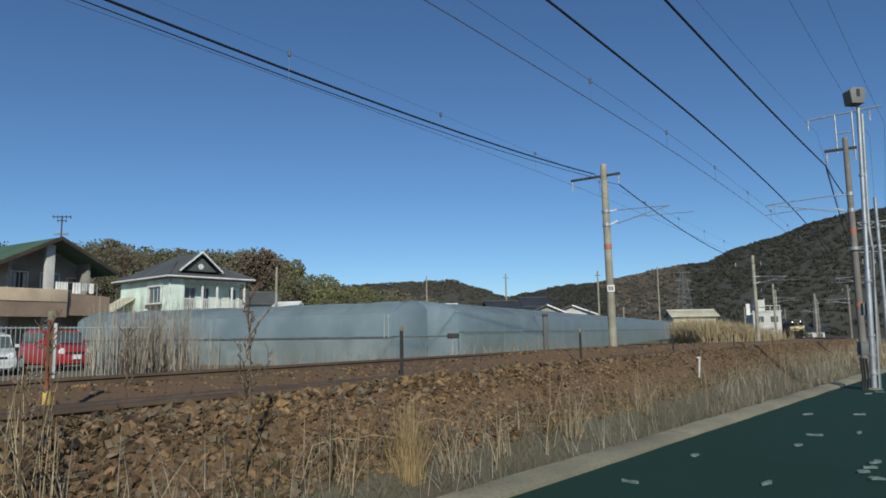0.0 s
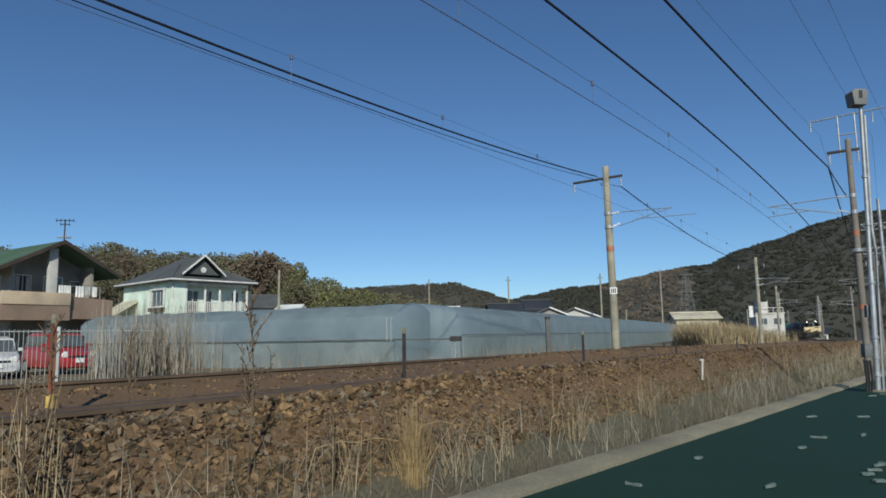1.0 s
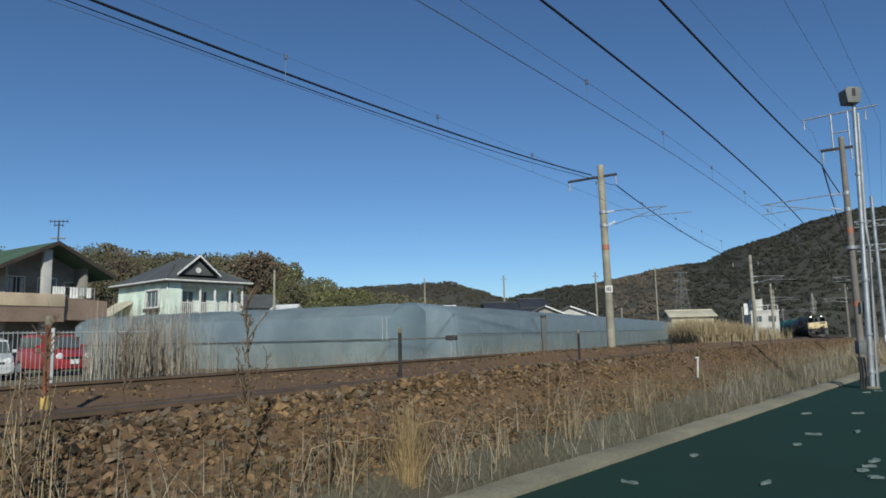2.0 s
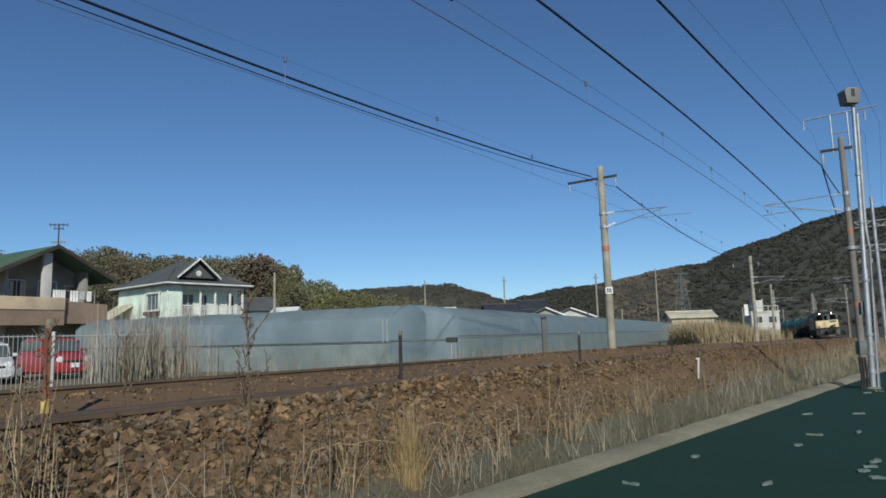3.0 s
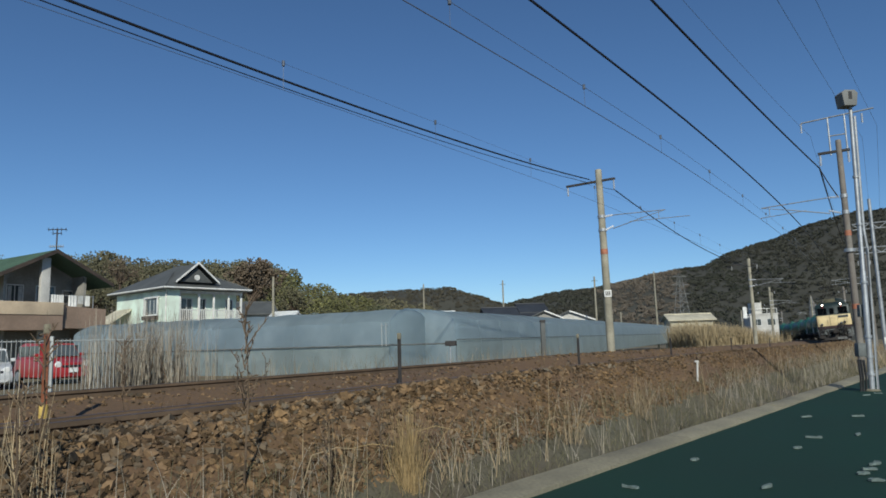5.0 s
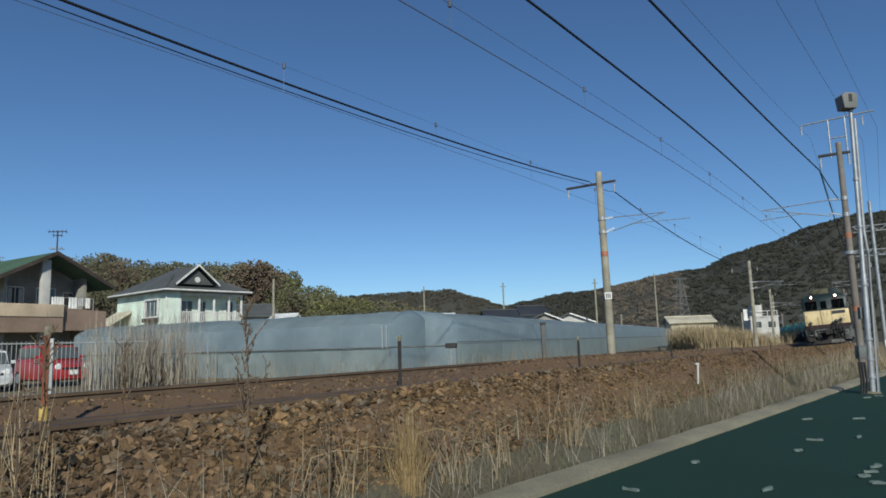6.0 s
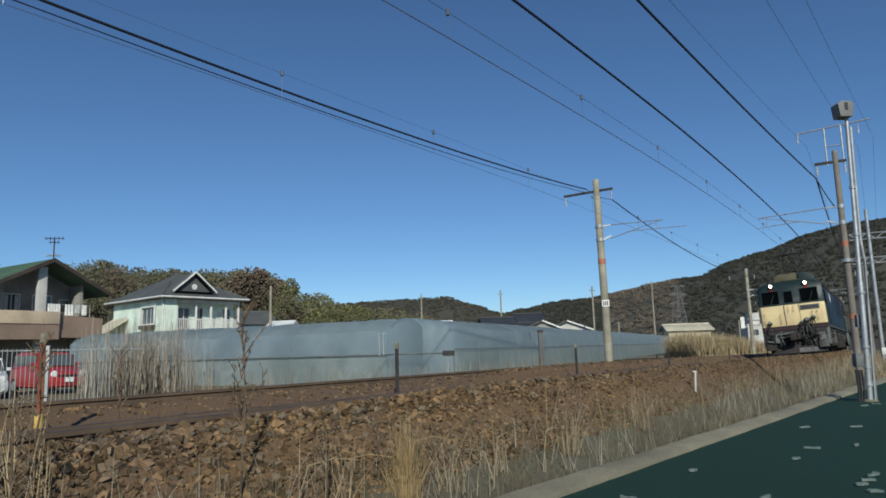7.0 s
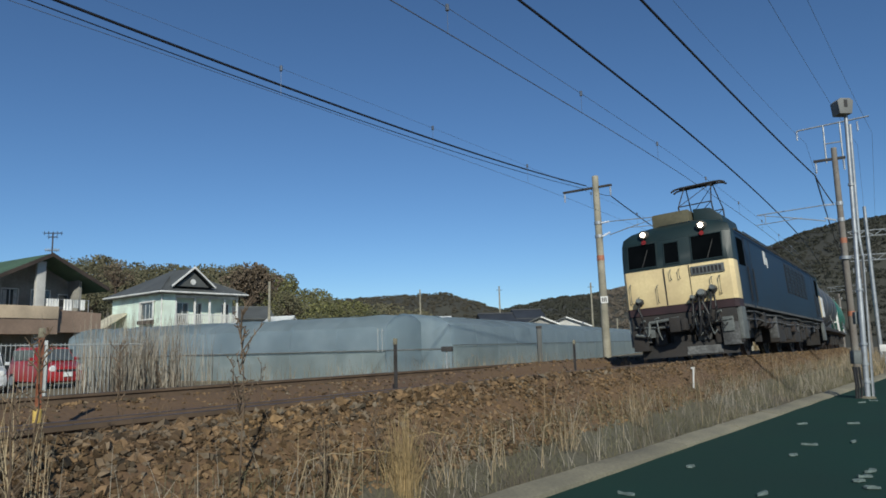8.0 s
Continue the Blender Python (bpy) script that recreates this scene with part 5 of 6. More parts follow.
def build_green_roof_house():
    h = thing("house", "brown timber house with moss-green gable roof and beige balcony", "house", at=pose(-21.95, 37.82, 0.12, 0, 0, 58))
    hw, E, P, D = 2.65, 5.6, 6.95, 9.5
    g = Geo()
    # local x along the gable, y into the depth
    for x in (-hw + 0.4, hw - 0.55):
        g.box(x, x + 0.15, 0.0, D, 0, E + 0.15)
    g.box(-hw + 0.4, hw - 0.4, D - 0.15, D, 0, E)
    g.add([(-hw + 0.4, 1.2, 0), (hw - 0.4, 1.2, 0), (hw - 0.4, 1.2, E + 0.1), (0, 1.2, P - 0.25), (-hw + 0.4, 1.2, E + 0.1), (-hw + 0.4, 1.35, 0), (hw - 0.4, 1.35, 0), (hw - 0.4, 1.35, E + 0.1), (0, 1.35, P - 0.25), (-hw + 0.4, 1.35, E + 0.1)],
          [(0, 1, 2, 3, 4), (9, 8, 7, 6, 5), (0, 5, 6, 1), (1, 6, 7, 2), (2, 7, 8, 3), (3, 8, 9, 4), (4, 9, 5, 0)])
    part("wall", g, GABLE, h, "grey timber gable wall")
    g = Geo().box(-hw + 0.35, -1.62, 1.12, 1.2, 3.2, 5.0)
    g.box(-hw + 0.35, -1.62, 1.1, 1.2, 0, 3.2)
    part("render_panel", g, OFFWHITE, h, "off-white rendered panel")
    g = Geo()
    th = 0.2
    for e in (-1, 1):
        g.loft([[(0, y, P), (e * (hw + 0.7), y, E - 0.38), (e * (hw + 0.7), y, E - 0.38 - th), (0, y, P - th)] for y in (-0.9, D + 0.5)])
    roof = part("roof", g, GREEN_ROOF, h, "moss-green metal gable roof")
    me = Geo().tube((0, -0.9, 0), (0, D + 0.5, 0), 0.025, n=5).mesh("roof_seam")
    for e in (-1, 1):
        for k in range(11):
            u = (k + 0.5) / 11
            part("roof_seam", me, GREEN_ROOF, roof, at=pose(e * (hw + 0.7) * u, 0, P + (E - 0.38 - P) * u + 0.01))
    g = Geo()
    for e in (-1, 1):
        g.loft([[(0, y, P + 0.03), (e * (hw + 0.72), y, E - 0.36), (e * (hw + 0.72), y, E - 0.58), (0, y, P - 0.19)] for y in (-0.96, -0.9)])
    # dark brown here also carries the shade of the eaves' underside
    part("bargeboard", g, TIMBER, roof, "timber bargeboards toned dark for the shaded roof edge")
    part("pillar", Geo().box(-0.60, -0.12, -0.55, -0.3, 0, P - 0.45), OFFWHITE, h, "tall off-white pillar", bevel=0.02)
    part("balcony_front", Geo().box(-hw - 0.6, 0.3, -1.25, -1.1, 3.32, 4.0).box(0.15, 0.3, -1.1, 1.2, 3.32, 4.0), BEIGE, h, "beige balcony parapet", bevel=0.02)
    part("balcony_floor", Geo().box(-hw - 0.6, 0.3, -1.2, 1.2, 2.5, 3.315), BROWN, h, "brown boarded storey band")
    part("lower_roof", Geo().loft([[(0.33, y, 3.85), (2.9, y, 3.7), (2.9, y, 2.6), (0.33, y, 2.6)] for y in (-1.0, 1.2)]), BROWN, h, "brown sheet lower roof")
    part("curtain", Geo().box(-1.5, -1.3, 1.12, 1.135, 3.2, 5.0).box(-0.95, -0.75, 1.12, 1.135, 3.2, 5.0), CURTAIN, h, "pale drawn curtains")
    window_on(h, -1.58, -0.65, 3.1, 5.1, 1.19, WHITE, 2)
    window_on(h, 0.0, 1.1, 3.1, 5.1, 1.19, WHITE, 2)
    window_on(h, 1.5, 2.7, 4.1, 4.9, 1.19, OFFWHITE, 2)
    # laundry on a pole under the eaves
    part("drying_pole", Geo().tube((-0.12, -0.42, 4.47), (2.5, -0.42, 4.45), 0.02, n=6), GALV, h)
    part("drying_post", Geo().tube((2.45, -0.42, 3.6), (2.45, -0.42, 4.5), 0.025, n=6), GALV, h)
    for k, (x, w, drop) in enumerate(((0.0, 0.42, 0.56), (0.46, 0.26, 0.48), (1.0, 0.5, 0.6), (1.54, 0.34, 0.44), (1.92, 0.3, 0.56))):
        c = thing("laundry", "white washing hung on a pole under the eaves", "laundry", at=h.matrix_basis @ pose(x, -0.42, 4.45), group="hung washing")
        g = Geo()
        n = 8
        g.loft([[(w * i / n, 0.04 * math.sin(i * 2.3 + k) * (0.4 - z) - 0.022, z) for i in range(n + 1)] + [(w * i / n, 0.04 * math.sin(i * 2.3 + k) * (0.4 - z) - 0.034, z) for i in range(n, -1, -1)] for z in (0.03, -drop * 0.5, -drop)])
        part("cloth", g, WHITE if k != 3 else CURTAIN, c, "white hanging cloth")
    # aerial on the ridge
    an = thing("tv_aerial", "steel television aerial mast on the house ridge", "aerial", at=pose(-21.62, 38.0, P - 0.15, 0, 0, 8))
    g = Geo().tube((0, 0, 0), (0, 0, 1.55), 0.04, n=6)
    part("mast", g, TIMBER, an)
    for z, w, n in ((1.52, 0.46, 5), (1.30, 0.22, 3), (0.55, 0.34, 7)):
        g = Geo()
        g.tube((-w, 0, z), (w, 0, z), 0.024, n=5)
        for i in range(n):
            x = -w + 2 * w * i / (n - 1)
            g.tube((x, -0.22, z), (x, 0.22, z), 0.009, n=5)
            g.tube((x, 0, z - 0.1), (x, 0, z + 0.1), 0.018, n=5)
        part("antenna_array", g, DARKSTEEL if z > 1 else GALV, an)


def simple_house(label, x, y, angle, w, d, eave, ridge, wall_mat, roof_mat, name="house", category="house", windows=3, flat=False):
    h = thing(name, label, category, at=pose(x, y, 0.0, 0, 0, angle))
    part("wall", Geo().box(-w / 2, w / 2, 0, d, -2.0, eave), wall_mat, h)
    if flat:
        part("roof", Geo().box(-w / 2 - 0.1, w / 2 + 0.1, -0.1, d + 0.1, eave, ridge), roof_mat, h)
    else:
        g = Geo()
        o = 0.5
        g.loft([[(xx, -o, eave - 0.1), (xx, d / 2, ridge), (xx, d + o, eave - 0.1), (xx, d + o, eave - 0.25), (xx, d / 2, ridge - 0.15), (xx, -o, eave - 0.25)] for xx in (-w / 2 - o, w / 2 + o)])
        part("roof", g, roof_mat, h)
        part("ridge_tile", Geo().tube((-w / 2 - o, d / 2, ridge), (w / 2 + o, d / 2, ridge), 0.12, n=8), roof_mat, h)
        part("gable", Geo().loft([[(xx, 0.05, eave - 0.1), (xx, d / 2, ridge - 0.16), (xx, d - 0.05, eave - 0.1)] for xx in (-w / 2 + 0.02, w / 2 - 0.02)]), wall_mat, h)
    for i in range(windows):
        cx = -w / 2 + w * (i + 0.5) / windows
        window_on(h, cx - 0.7, cx + 0.7, eave - 1.9, eave - 0.7, 0.0, WHITE, 2)
        if eave > 4.5:
            window_on(h, cx - 0.7, cx + 0.7, 0.9, 2.2, 0.0, WHITE, 2)
    return h


TILE_DARK = mat("dark_blue_tile_roof", (0.040, 0.046, 0.055), (0.028, 0.032, 0.04), 0.55, fine=6, coarse=0.5, bump=0.4)
TILE_PALE = mat("pale_metal_roof", (0.66, 0.68, 0.68), (0.56, 0.58, 0.58), 0.6, fine=6, coarse=0.5, bump=0.1)
TAN = mat("tan_scrub", (0.43, 0.345, 0.21), (0.35, 0.28, 0.165), 0.95, fine=5, coarse=0.6, bump=0.1, island=0.12)


def gable_house(label, x, y, apex, half, drop, wall_mat):
    """A house whose gable, edged by white boards, looks towards the railway."""
    h = thing("house", label, "house", at=pose(x, y, 0.0, 0, 0, -6))
    low = apex - drop
    k = half - 0.35
    g = Geo().loft([[(-k, yy, -2.0), (k, yy, -2.0), (k, yy, low + 0.02), (0, yy, apex - 0.2), (-k, yy, low + 0.02)] for yy in (0.0, 6.0)])
    part("wall", g, wall_mat, h)
    for e in (-1, 1):
        g = Geo().loft([[(0, yy, apex), (e * half, yy, low), (e * half, yy, low - 0.14), (0, yy, apex - 0.14)] for yy in (-0.4, 6.3)])
        roof = part("roof", g, SLATE, h, "grey roof slope")
        g = Geo().loft([[(0, yy, apex + 0.03), (e * (half + 0.05), yy, low + 0.01), (e * (half + 0.05), yy, low - 0.18), (0, yy, apex - 0.16)] for yy in (-0.46, -0.4)])
        part("bargeboard", g, WHITE if e > 0 else SLATE, roof, "white bargeboard" if e > 0 else "grey bargeboard")
    window_on(h, -0.8, 0.8, low - 2.0, low - 0.7, 0.0, WHITE, 2)


def build_far_things():
    simple_house("distant house with dark blue tiled roof behind the greenhouse", 10.6, 95, 8, 8.0, 6, 4.2, 5.9, OFFWHITE, TILE_DARK)
    simple_house("distant house with a small dark upper roof", 13.2, 97, 8, 3.4, 4, 5.2, 6.4, OFFWHITE, TILE_DARK, windows=1)
    gable_house("distant grey house with white gable edges", 13.95, 92, 5.09, 2.4, 1.03, GABLE)
    gable_house("distant pale house with white gable edges", 17.87, 95, 5.08, 3.7, 1.40, OFFWHITE)
    simple_house("distant low shed with white roof behind the greenhouse", -0.05, 70, 5, 2.4, 4, 3.9, 4.45, OFFWHITE, TILE_PALE, windows=2)
    simple_house("distant house with white gable roof", -16.0, 65, -20, 2.0, 4, 3.5, 4.65, OFFWHITE, TILE_PALE, windows=1)
    simple_house("dark-roofed neighbour house behind the mint house", -22.0, 79, 25, 5.2, 6, 5.3, 6.7, OFFWHITE, SLATE, windows=2)
    simple_house("cream low shed beyond the scrub", 40.4, 110, -6, 6.6, 5, 3.7, 4.6, CREAM_WALL, CREAM_WALL, "shed", "shed", 0)
    b = simple_house("white three-part building beside the railway", 57.3, 121, -14, 4.6, 6, 4.3, 4.55, OFFWHITE, OFFWHITE, "building", "building", 2, True)
    part("upper_storey", Geo().box(-1.8, -0.2, 0.5, 4, 4.55, 6.5), OFFWHITE, b)
    part("side_sign", Geo().box(-3.4, -2.75, -0.2, 0.1, 3.8, 5.8).box(-2.75, -2.2, -0.1, 0.0, 4.0, 4.1), WHITE, b, "plain white projecting sign")
    part("roof_rail", Geo().tube((-2.2, 0.1, 5.4), (2.2, 0.1, 5.4), 0.05, n=6).tube((2.2, 0.1, 4.5), (2.2, 0.1, 5.4), 0.05, n=6).tube((0.6, 0.1, 4.5), (0.6, 0.1, 5.4), 0.05, n=6), WHITE, b)
    rng = np.random.default_rng(61)
    q = np.stack([rng.uniform(53.5, 62.5, 26), rng.uniform(117.5, 119, 26), rng.uniform(-0.4, 0.9, 26)], 1)
    leaf_cloud("shrubs", q, rng.uniform(0.5, 0.9, 26), 60, 0.14, LEAF_FAR, "dark bare shrubs before the white building", "shrubs", 62)
    ob = thing("tapered_mast", "pale tapered concrete mast beyond the railway", "mast", at=pose(81.8, 150, 0.0, 0, 0, 20))
    part("shaft", Geo().loft([[(-r, -r, z), (r, -r, z), (r, r, z), (-r, r, z)] for r, z in ((0.62, -2.5), (0.5, 2.0), (0.32, 7.6), (0.08, 8.9))]), TOWER_GREY, ob, bevel=0.03)
    simple_house("distant white-walled house beyond the railway", 80, 150, -20, 6.0, 5, 0.9, 2.0, OFFWHITE, TILE_DARK)
    for x, y, h, lab in ((-14.8, 60, 7.5, "pale slim utility pole by the houses"), (-2.5, 100, 9.8, "distant slim concrete utility pole"), (9.2, 100, 10.0, "distant slim concrete utility pole"), (20.5, 90, 9.3, "distant slim concrete utility pole"),
                         (34.8, 110, 11.6, "distant slim concrete utility pole"), (29.0, 110, 5.2, "distant short concrete pole"), (66.0, 135, 9.0, "distant slim concrete utility pole"), (72.5, 133, 8.0, "distant slim concrete utility pole"), (62.5, 128, 8.6, "distant slim concrete utility pole")):
        p = thing("utility_pole", lab, "utility pole", at=pose(x, y, 0, 0, 0, 20), group="utility poles")
        part("shaft", Geo().lathe([(0.16, -2.0), (0.15, 0), (0.10, h)], 10), POLE_CON, p)
        part("crossarm", Geo().box(-0.45, 0.45, -0.03, 0.03, h - 0.6, h - 0.54), DARKSTEEL, p)
    # lattice tower on the hill foot
    tw = thing("transmission_tower", "grey lattice transmission tower before the mountain", "tower", at=pose(92, 260, 5.5, 0, 0, 15))
    H = 18.0
    g = Geo()

    def half(z):
        return 2.3 - 1.75 * z / H
    for sx in (-1, 1):
        for sy in (-1, 1):
            g.tube((sx * half(0), sy * half(0), 0), (sx * half(H), sy * half(H), H), 0.11, n=5)
    part("leg", g, TOWER_GREY, tw)
    g = Geo()
    for k in range(9):
        z0, z1 = H * k / 9, H * (k + 1) / 9
        for sx, sy, tx, ty in ((-1, -1, 1, -1), (1, -1, 1, 1), (1, 1, -1, 1), (-1, 1, -1, -1)):
            g.tube((sx * half(z0), sy * half(z0), z0), (tx * half(z1), ty * half(z1), z1), 0.055, n=4)
            g.tube((sx * half(z1), sy * half(z1), z1), (tx * half(z1), ty * half(z1), z1), 0.05, n=4)
    part("bracing", g, TOWER_GREY, tw)
    for z, w in ((H - 0.3, 3.0), (H - 3.5, 3.6), (H - 7, 4.0)):
        g = Geo().tube((-w, 0, z), (w, 0, z), 0.12, n=5)
        g.tube((-w, 0, z), (0, 0, z + 1.0), 0.08, n=4).tube((w, 0, z), (0, 0, z + 1.0), 0.08, n=4)
        part("tower_arm", g, TOWER_GREY, tw)
    # steel mast at the lane's far side
    mast = thing("steel_mast", "grey steel mast with two lattice crossbeams beyond the lane", "mast", at=pose(32.0, 49.4, -0.4, 0, 0, -30))
    part("shaft", Geo().tube((0, 0, -0.3), (0, 0, 11.3), 0.15, 0.11, 10), GALV, mast)
    for z in (9.5, 7.7):
        g = Geo().tube((-1.26, 0, z), (3.8, 0, z), 0.04, n=6).tube((-1.26, 0, z - 0.42), (3.8, 0, z - 0.42), 0.04, n=6)
        for i in range(9):
            x = -1.26 + 0.56 * i
            g.tube((x, 0, z - 0.42 * (i % 2)), (x + 0.56, 0, z - 0.42 * ((i + 1) % 2)), 0.028, n=5)
        part("crossbeam", g, GALV, mast)


# ================= cars, fence, posts =================
CAR_RED = mat("car_red", (0.36, 0.022, 0.022), (0.30, 0.018, 0.018), 0.3, fine=8, coarse=1, bump=0.0, spec=0.6)
CAR_WHITE = mat("car_white", (0.66, 0.67, 0.67), (0.60, 0.61, 0.61), 0.3, fine=8, coarse=1, bump=0.0, spec=0.6)
LAMP_CLEAR = mat("clear_lamp_lens", (0.80, 0.80, 0.78), (0.65, 0.65, 0.64), 0.12, bump=0, spec=0.8)


def build_car(label, paint, at):
    """A short tall hatchback, nose towards -y."""
    c = thing("car", label, "car", at=at, group="parked cars")
    W = 0.74

    def ring(y, zs, w):
        z0, z1 = zs
        return [(-w, y, z0 + 0.06), (-w - 0.02, y, (z0 + z1) / 2), (-w + 0.03, y, z1 - 0.05), (-w + 0.12, y, z1), (w - 0.12, y, z1), (w - 0.03, y, z1 - 0.05), (w + 0.02, y, (z0 + z1) / 2), (w, y, z0 + 0.06), (w - 0.1, y, z0), (-w + 0.1, y, z0)]
    g = Geo().loft([ring(-1.70, (0.28, 0.62), 0.58), ring(-1.62, (0.22, 0.76), 0.68), ring(-1.2, (0.20, 0.90), W), ring(-0.8, (0.20, 0.97), W), ring(0.9, (0.20, 0.98), W), ring(1.5, (0.22, 0.96), W), ring(1.68, (0.28, 0.86), 0.66)])
    part("body", g, paint, c, "painted car body")
    g = Geo().loft([[(-w, y, 0.95), (-w * 0.92, y2, z), (w * 0.92, y2, z), (w, y, 0.95)] for y, y2, z, w in ((-0.85, -0.80, 1.0, 0.70), (-0.42, -0.30, 1.46, 0.68), (0.9, 0.9, 1.52, 0.68), (1.5, 1.38, 1.42, 0.66), (1.6, 1.58, 1.0, 0.66))])
    cabin = part("cabin", g, paint, c, "roof and pillars")
    part("windscreen", Geo().add([(-0.62, -0.86, 1.0), (0.62, -0.86, 1.0), (0.56, -0.42, 1.42), (-0.56, -0.42, 1.42), (-0.62, -0.83, 1.0), (0.62, -0.83, 1.0), (0.56, -0.39, 1.42), (-0.56, -0.39, 1.42)],
                                  [(0, 1, 2, 3), (7, 6, 5, 4), (0, 4, 5, 1), (1, 5, 6, 2), (2, 6, 7, 3), (3, 7, 4, 0)]), GLASS, cabin)
    for sx in (-1, 1):
        for y0, y1 in ((-0.5, 0.3), (0.38, 1.25)):
            x0, x1 = sorted((0.685 * sx, 0.705 * sx))
            part("side_window", Geo().box(x0, x1, y0, y1, 1.03, 1.40), GLASS, cabin, at=pose(0, 0, 0))
        part("headlight", Geo().lathe([(0.12, 0), (0.13, 0.05), (0.08, 0.10)], 12, m=pose(0.5 * sx, -1.60, 0.70, 90, 0, 0)), LAMP_CLEAR, c, "clear headlight")
        part("mirror", Geo().box(*sorted((0.74 * sx, 0.9 * sx)), -0.62, -0.54, 1.0, 1.12), paint, c, bevel=0.02)
    part("number_plate", Geo().box(-0.165, 0.165, -1.735, -1.715, 0.42, 0.585), WHITE, c, "blank white plate")
    part("grille", Geo().box(-0.38, 0.38, -1.715, -1.69, 0.60, 0.68), BLACKISH, c)
    for x in (-0.68, 0.68):
        for y in (-1.12, 1.12):
            w = part("wheel", Geo().lathe([(0.10, -0.08), (0.27, -0.08), (0.285, -0.05), (0.285, 0.05), (0.27, 0.08), (0.1, 0.08)], 18, m=pose(x, y, 0.285, 0, 90, 0)), BLACKISH, c, "black tyre")
            part("rim", Geo().lathe([(0.02, -0.09), (0.17, -0.088), (0.19, -0.07), (0.19, 0.07), (0.17, 0.088), (0.02, 0.09)], 14, m=pose(x, y, 0.285, 0, 90, 0)), GALV, w)


def build_fence():
    n = 8.3
    f = thing("mesh_fence", "grey vertical-bar steel fence beside the far track", "fence")
    s0, s1 = -27.15, -10.6
    me = Geo().tube((0, 0, 0), (0, 0, 1.50), 0.0055, n=5).mesh("bar")
    k = int((s1 - s0) / 0.08)
    for i in range(k):
        x, y = tp(s0 + i * 0.08, n)
        part("bar", me, FENCE_GREY, f, at=pose(x, y, 0.16))
    me = Geo().box(-0.03, 0.03, -0.03, 0.03, 0, 1.66).mesh("post", 0.006)
    for i in range(9):
        x, y = tp(s0 + i * 1.9, n + 0.04)
        part("post", me, FENCE_GREY, f, at=pose(x, y, 0.05))
    for z in (0.22, 1.62):
        g = Geo().path([(*tp(s0 + i * 1.9, n + 0.02), z) for i in range(10)], 0.014, 6)
        part("rail", g, FENCE_GREY, f)


def build_posts():
    for s, n, z0, z1, foot, cap in ((-14.70, 1.9, 0.70, 1.60, True, True), (-9.3, 1.9, 0.66, 1.46, False, True), (-2.7, 1.9, 0.64, 1.38, False, True), 
                                    (4.2, 1.9, 0.6, 1.32, False, False), (12.5, 1.9, 0.6, 1.3, False, False), (22.0, 1.9, 0.6, 1.3, False, False)):
        p = thing("trackside_post", "short rusty steel post between the tracks" + (" with a yellow foot" if foot else ""), "post", at=tpose(s, n, z0), group="trackside posts")
        h = z1 - z0
        g = Geo()
        g.box(-0.017, 0.017, -0.005, 0.005, -0.1, h).box(-0.023, -0.017, -0.02, 0.02, -0.1, h).box(0.017, 0.023, -0.02, 0.02, -0.1, h)
        part("shaft", g, RUST if s < -12 else DARKSTEEL, p, "rusted steel section")
        if cap:
            part("cap", Geo().box(-0.027, 0.027, -0.027, 0.027, h - 0.01, h + 0.09), CONCRETE, p, "pale worn cap", bevel=0.012)
        if foot:
            part("foot", Geo().lathe([(0.042, -0.08), (0.042, 0.17), (0.038, 0.19), (0.02, 0.195)], 14), YELLOW, p, "chipped yellow foot")
    st = thing("marker_stake", "thin white trackside marker stake on the bank", "stake", at=pose(4.555, 12.36, 0.53, 2, 3, 20))
    part("stake", Geo().box(-0.016, 0.016, -0.012, 0.012, -0.25, 0.36), OFFWHITE, st, "white painted stake", bevel=0.008)
    part("head", Geo().box(-0.055, 0.025, -0.015, 0.015, 0.35, 0.385), OFFWHITE, st, bevel=0.008)
    mk = thing("lane_marker", "small white marker plate on a post beside the lane", "marker", at=pose(19.6, 30.0, 0.0, 0, 0, -30))
    part("post", Geo().tube((0, 0, -0.2), (0, 0, 0.75), 0.025, n=8), GALV, mk)
    part("plate", Geo().box(-0.17, 0.17, -0.035, -0.026, 0.68, 0.98), WHITE, mk, "white plate", bevel=0.003)
    # low pale stakes at the bank's foot beyond
    pk = thing("picket_row", "row of short pale concrete stakes on the far bank", "stakes")
    me = Geo().box(-0.018, 0.018, -0.015, 0.015, -0.1, 0.25).mesh("picket", 0.006)
    for i in range(12):
        s = 1.0 + i * 0.95
        part("picket", me, CONCRETE, pk, at=tpose(s, -2.35, 0.22 + 0.0 * i) @ pose(0, 0, 0, (i * 37) % 5 - 2, (i * 53) % 7 - 3, 0))


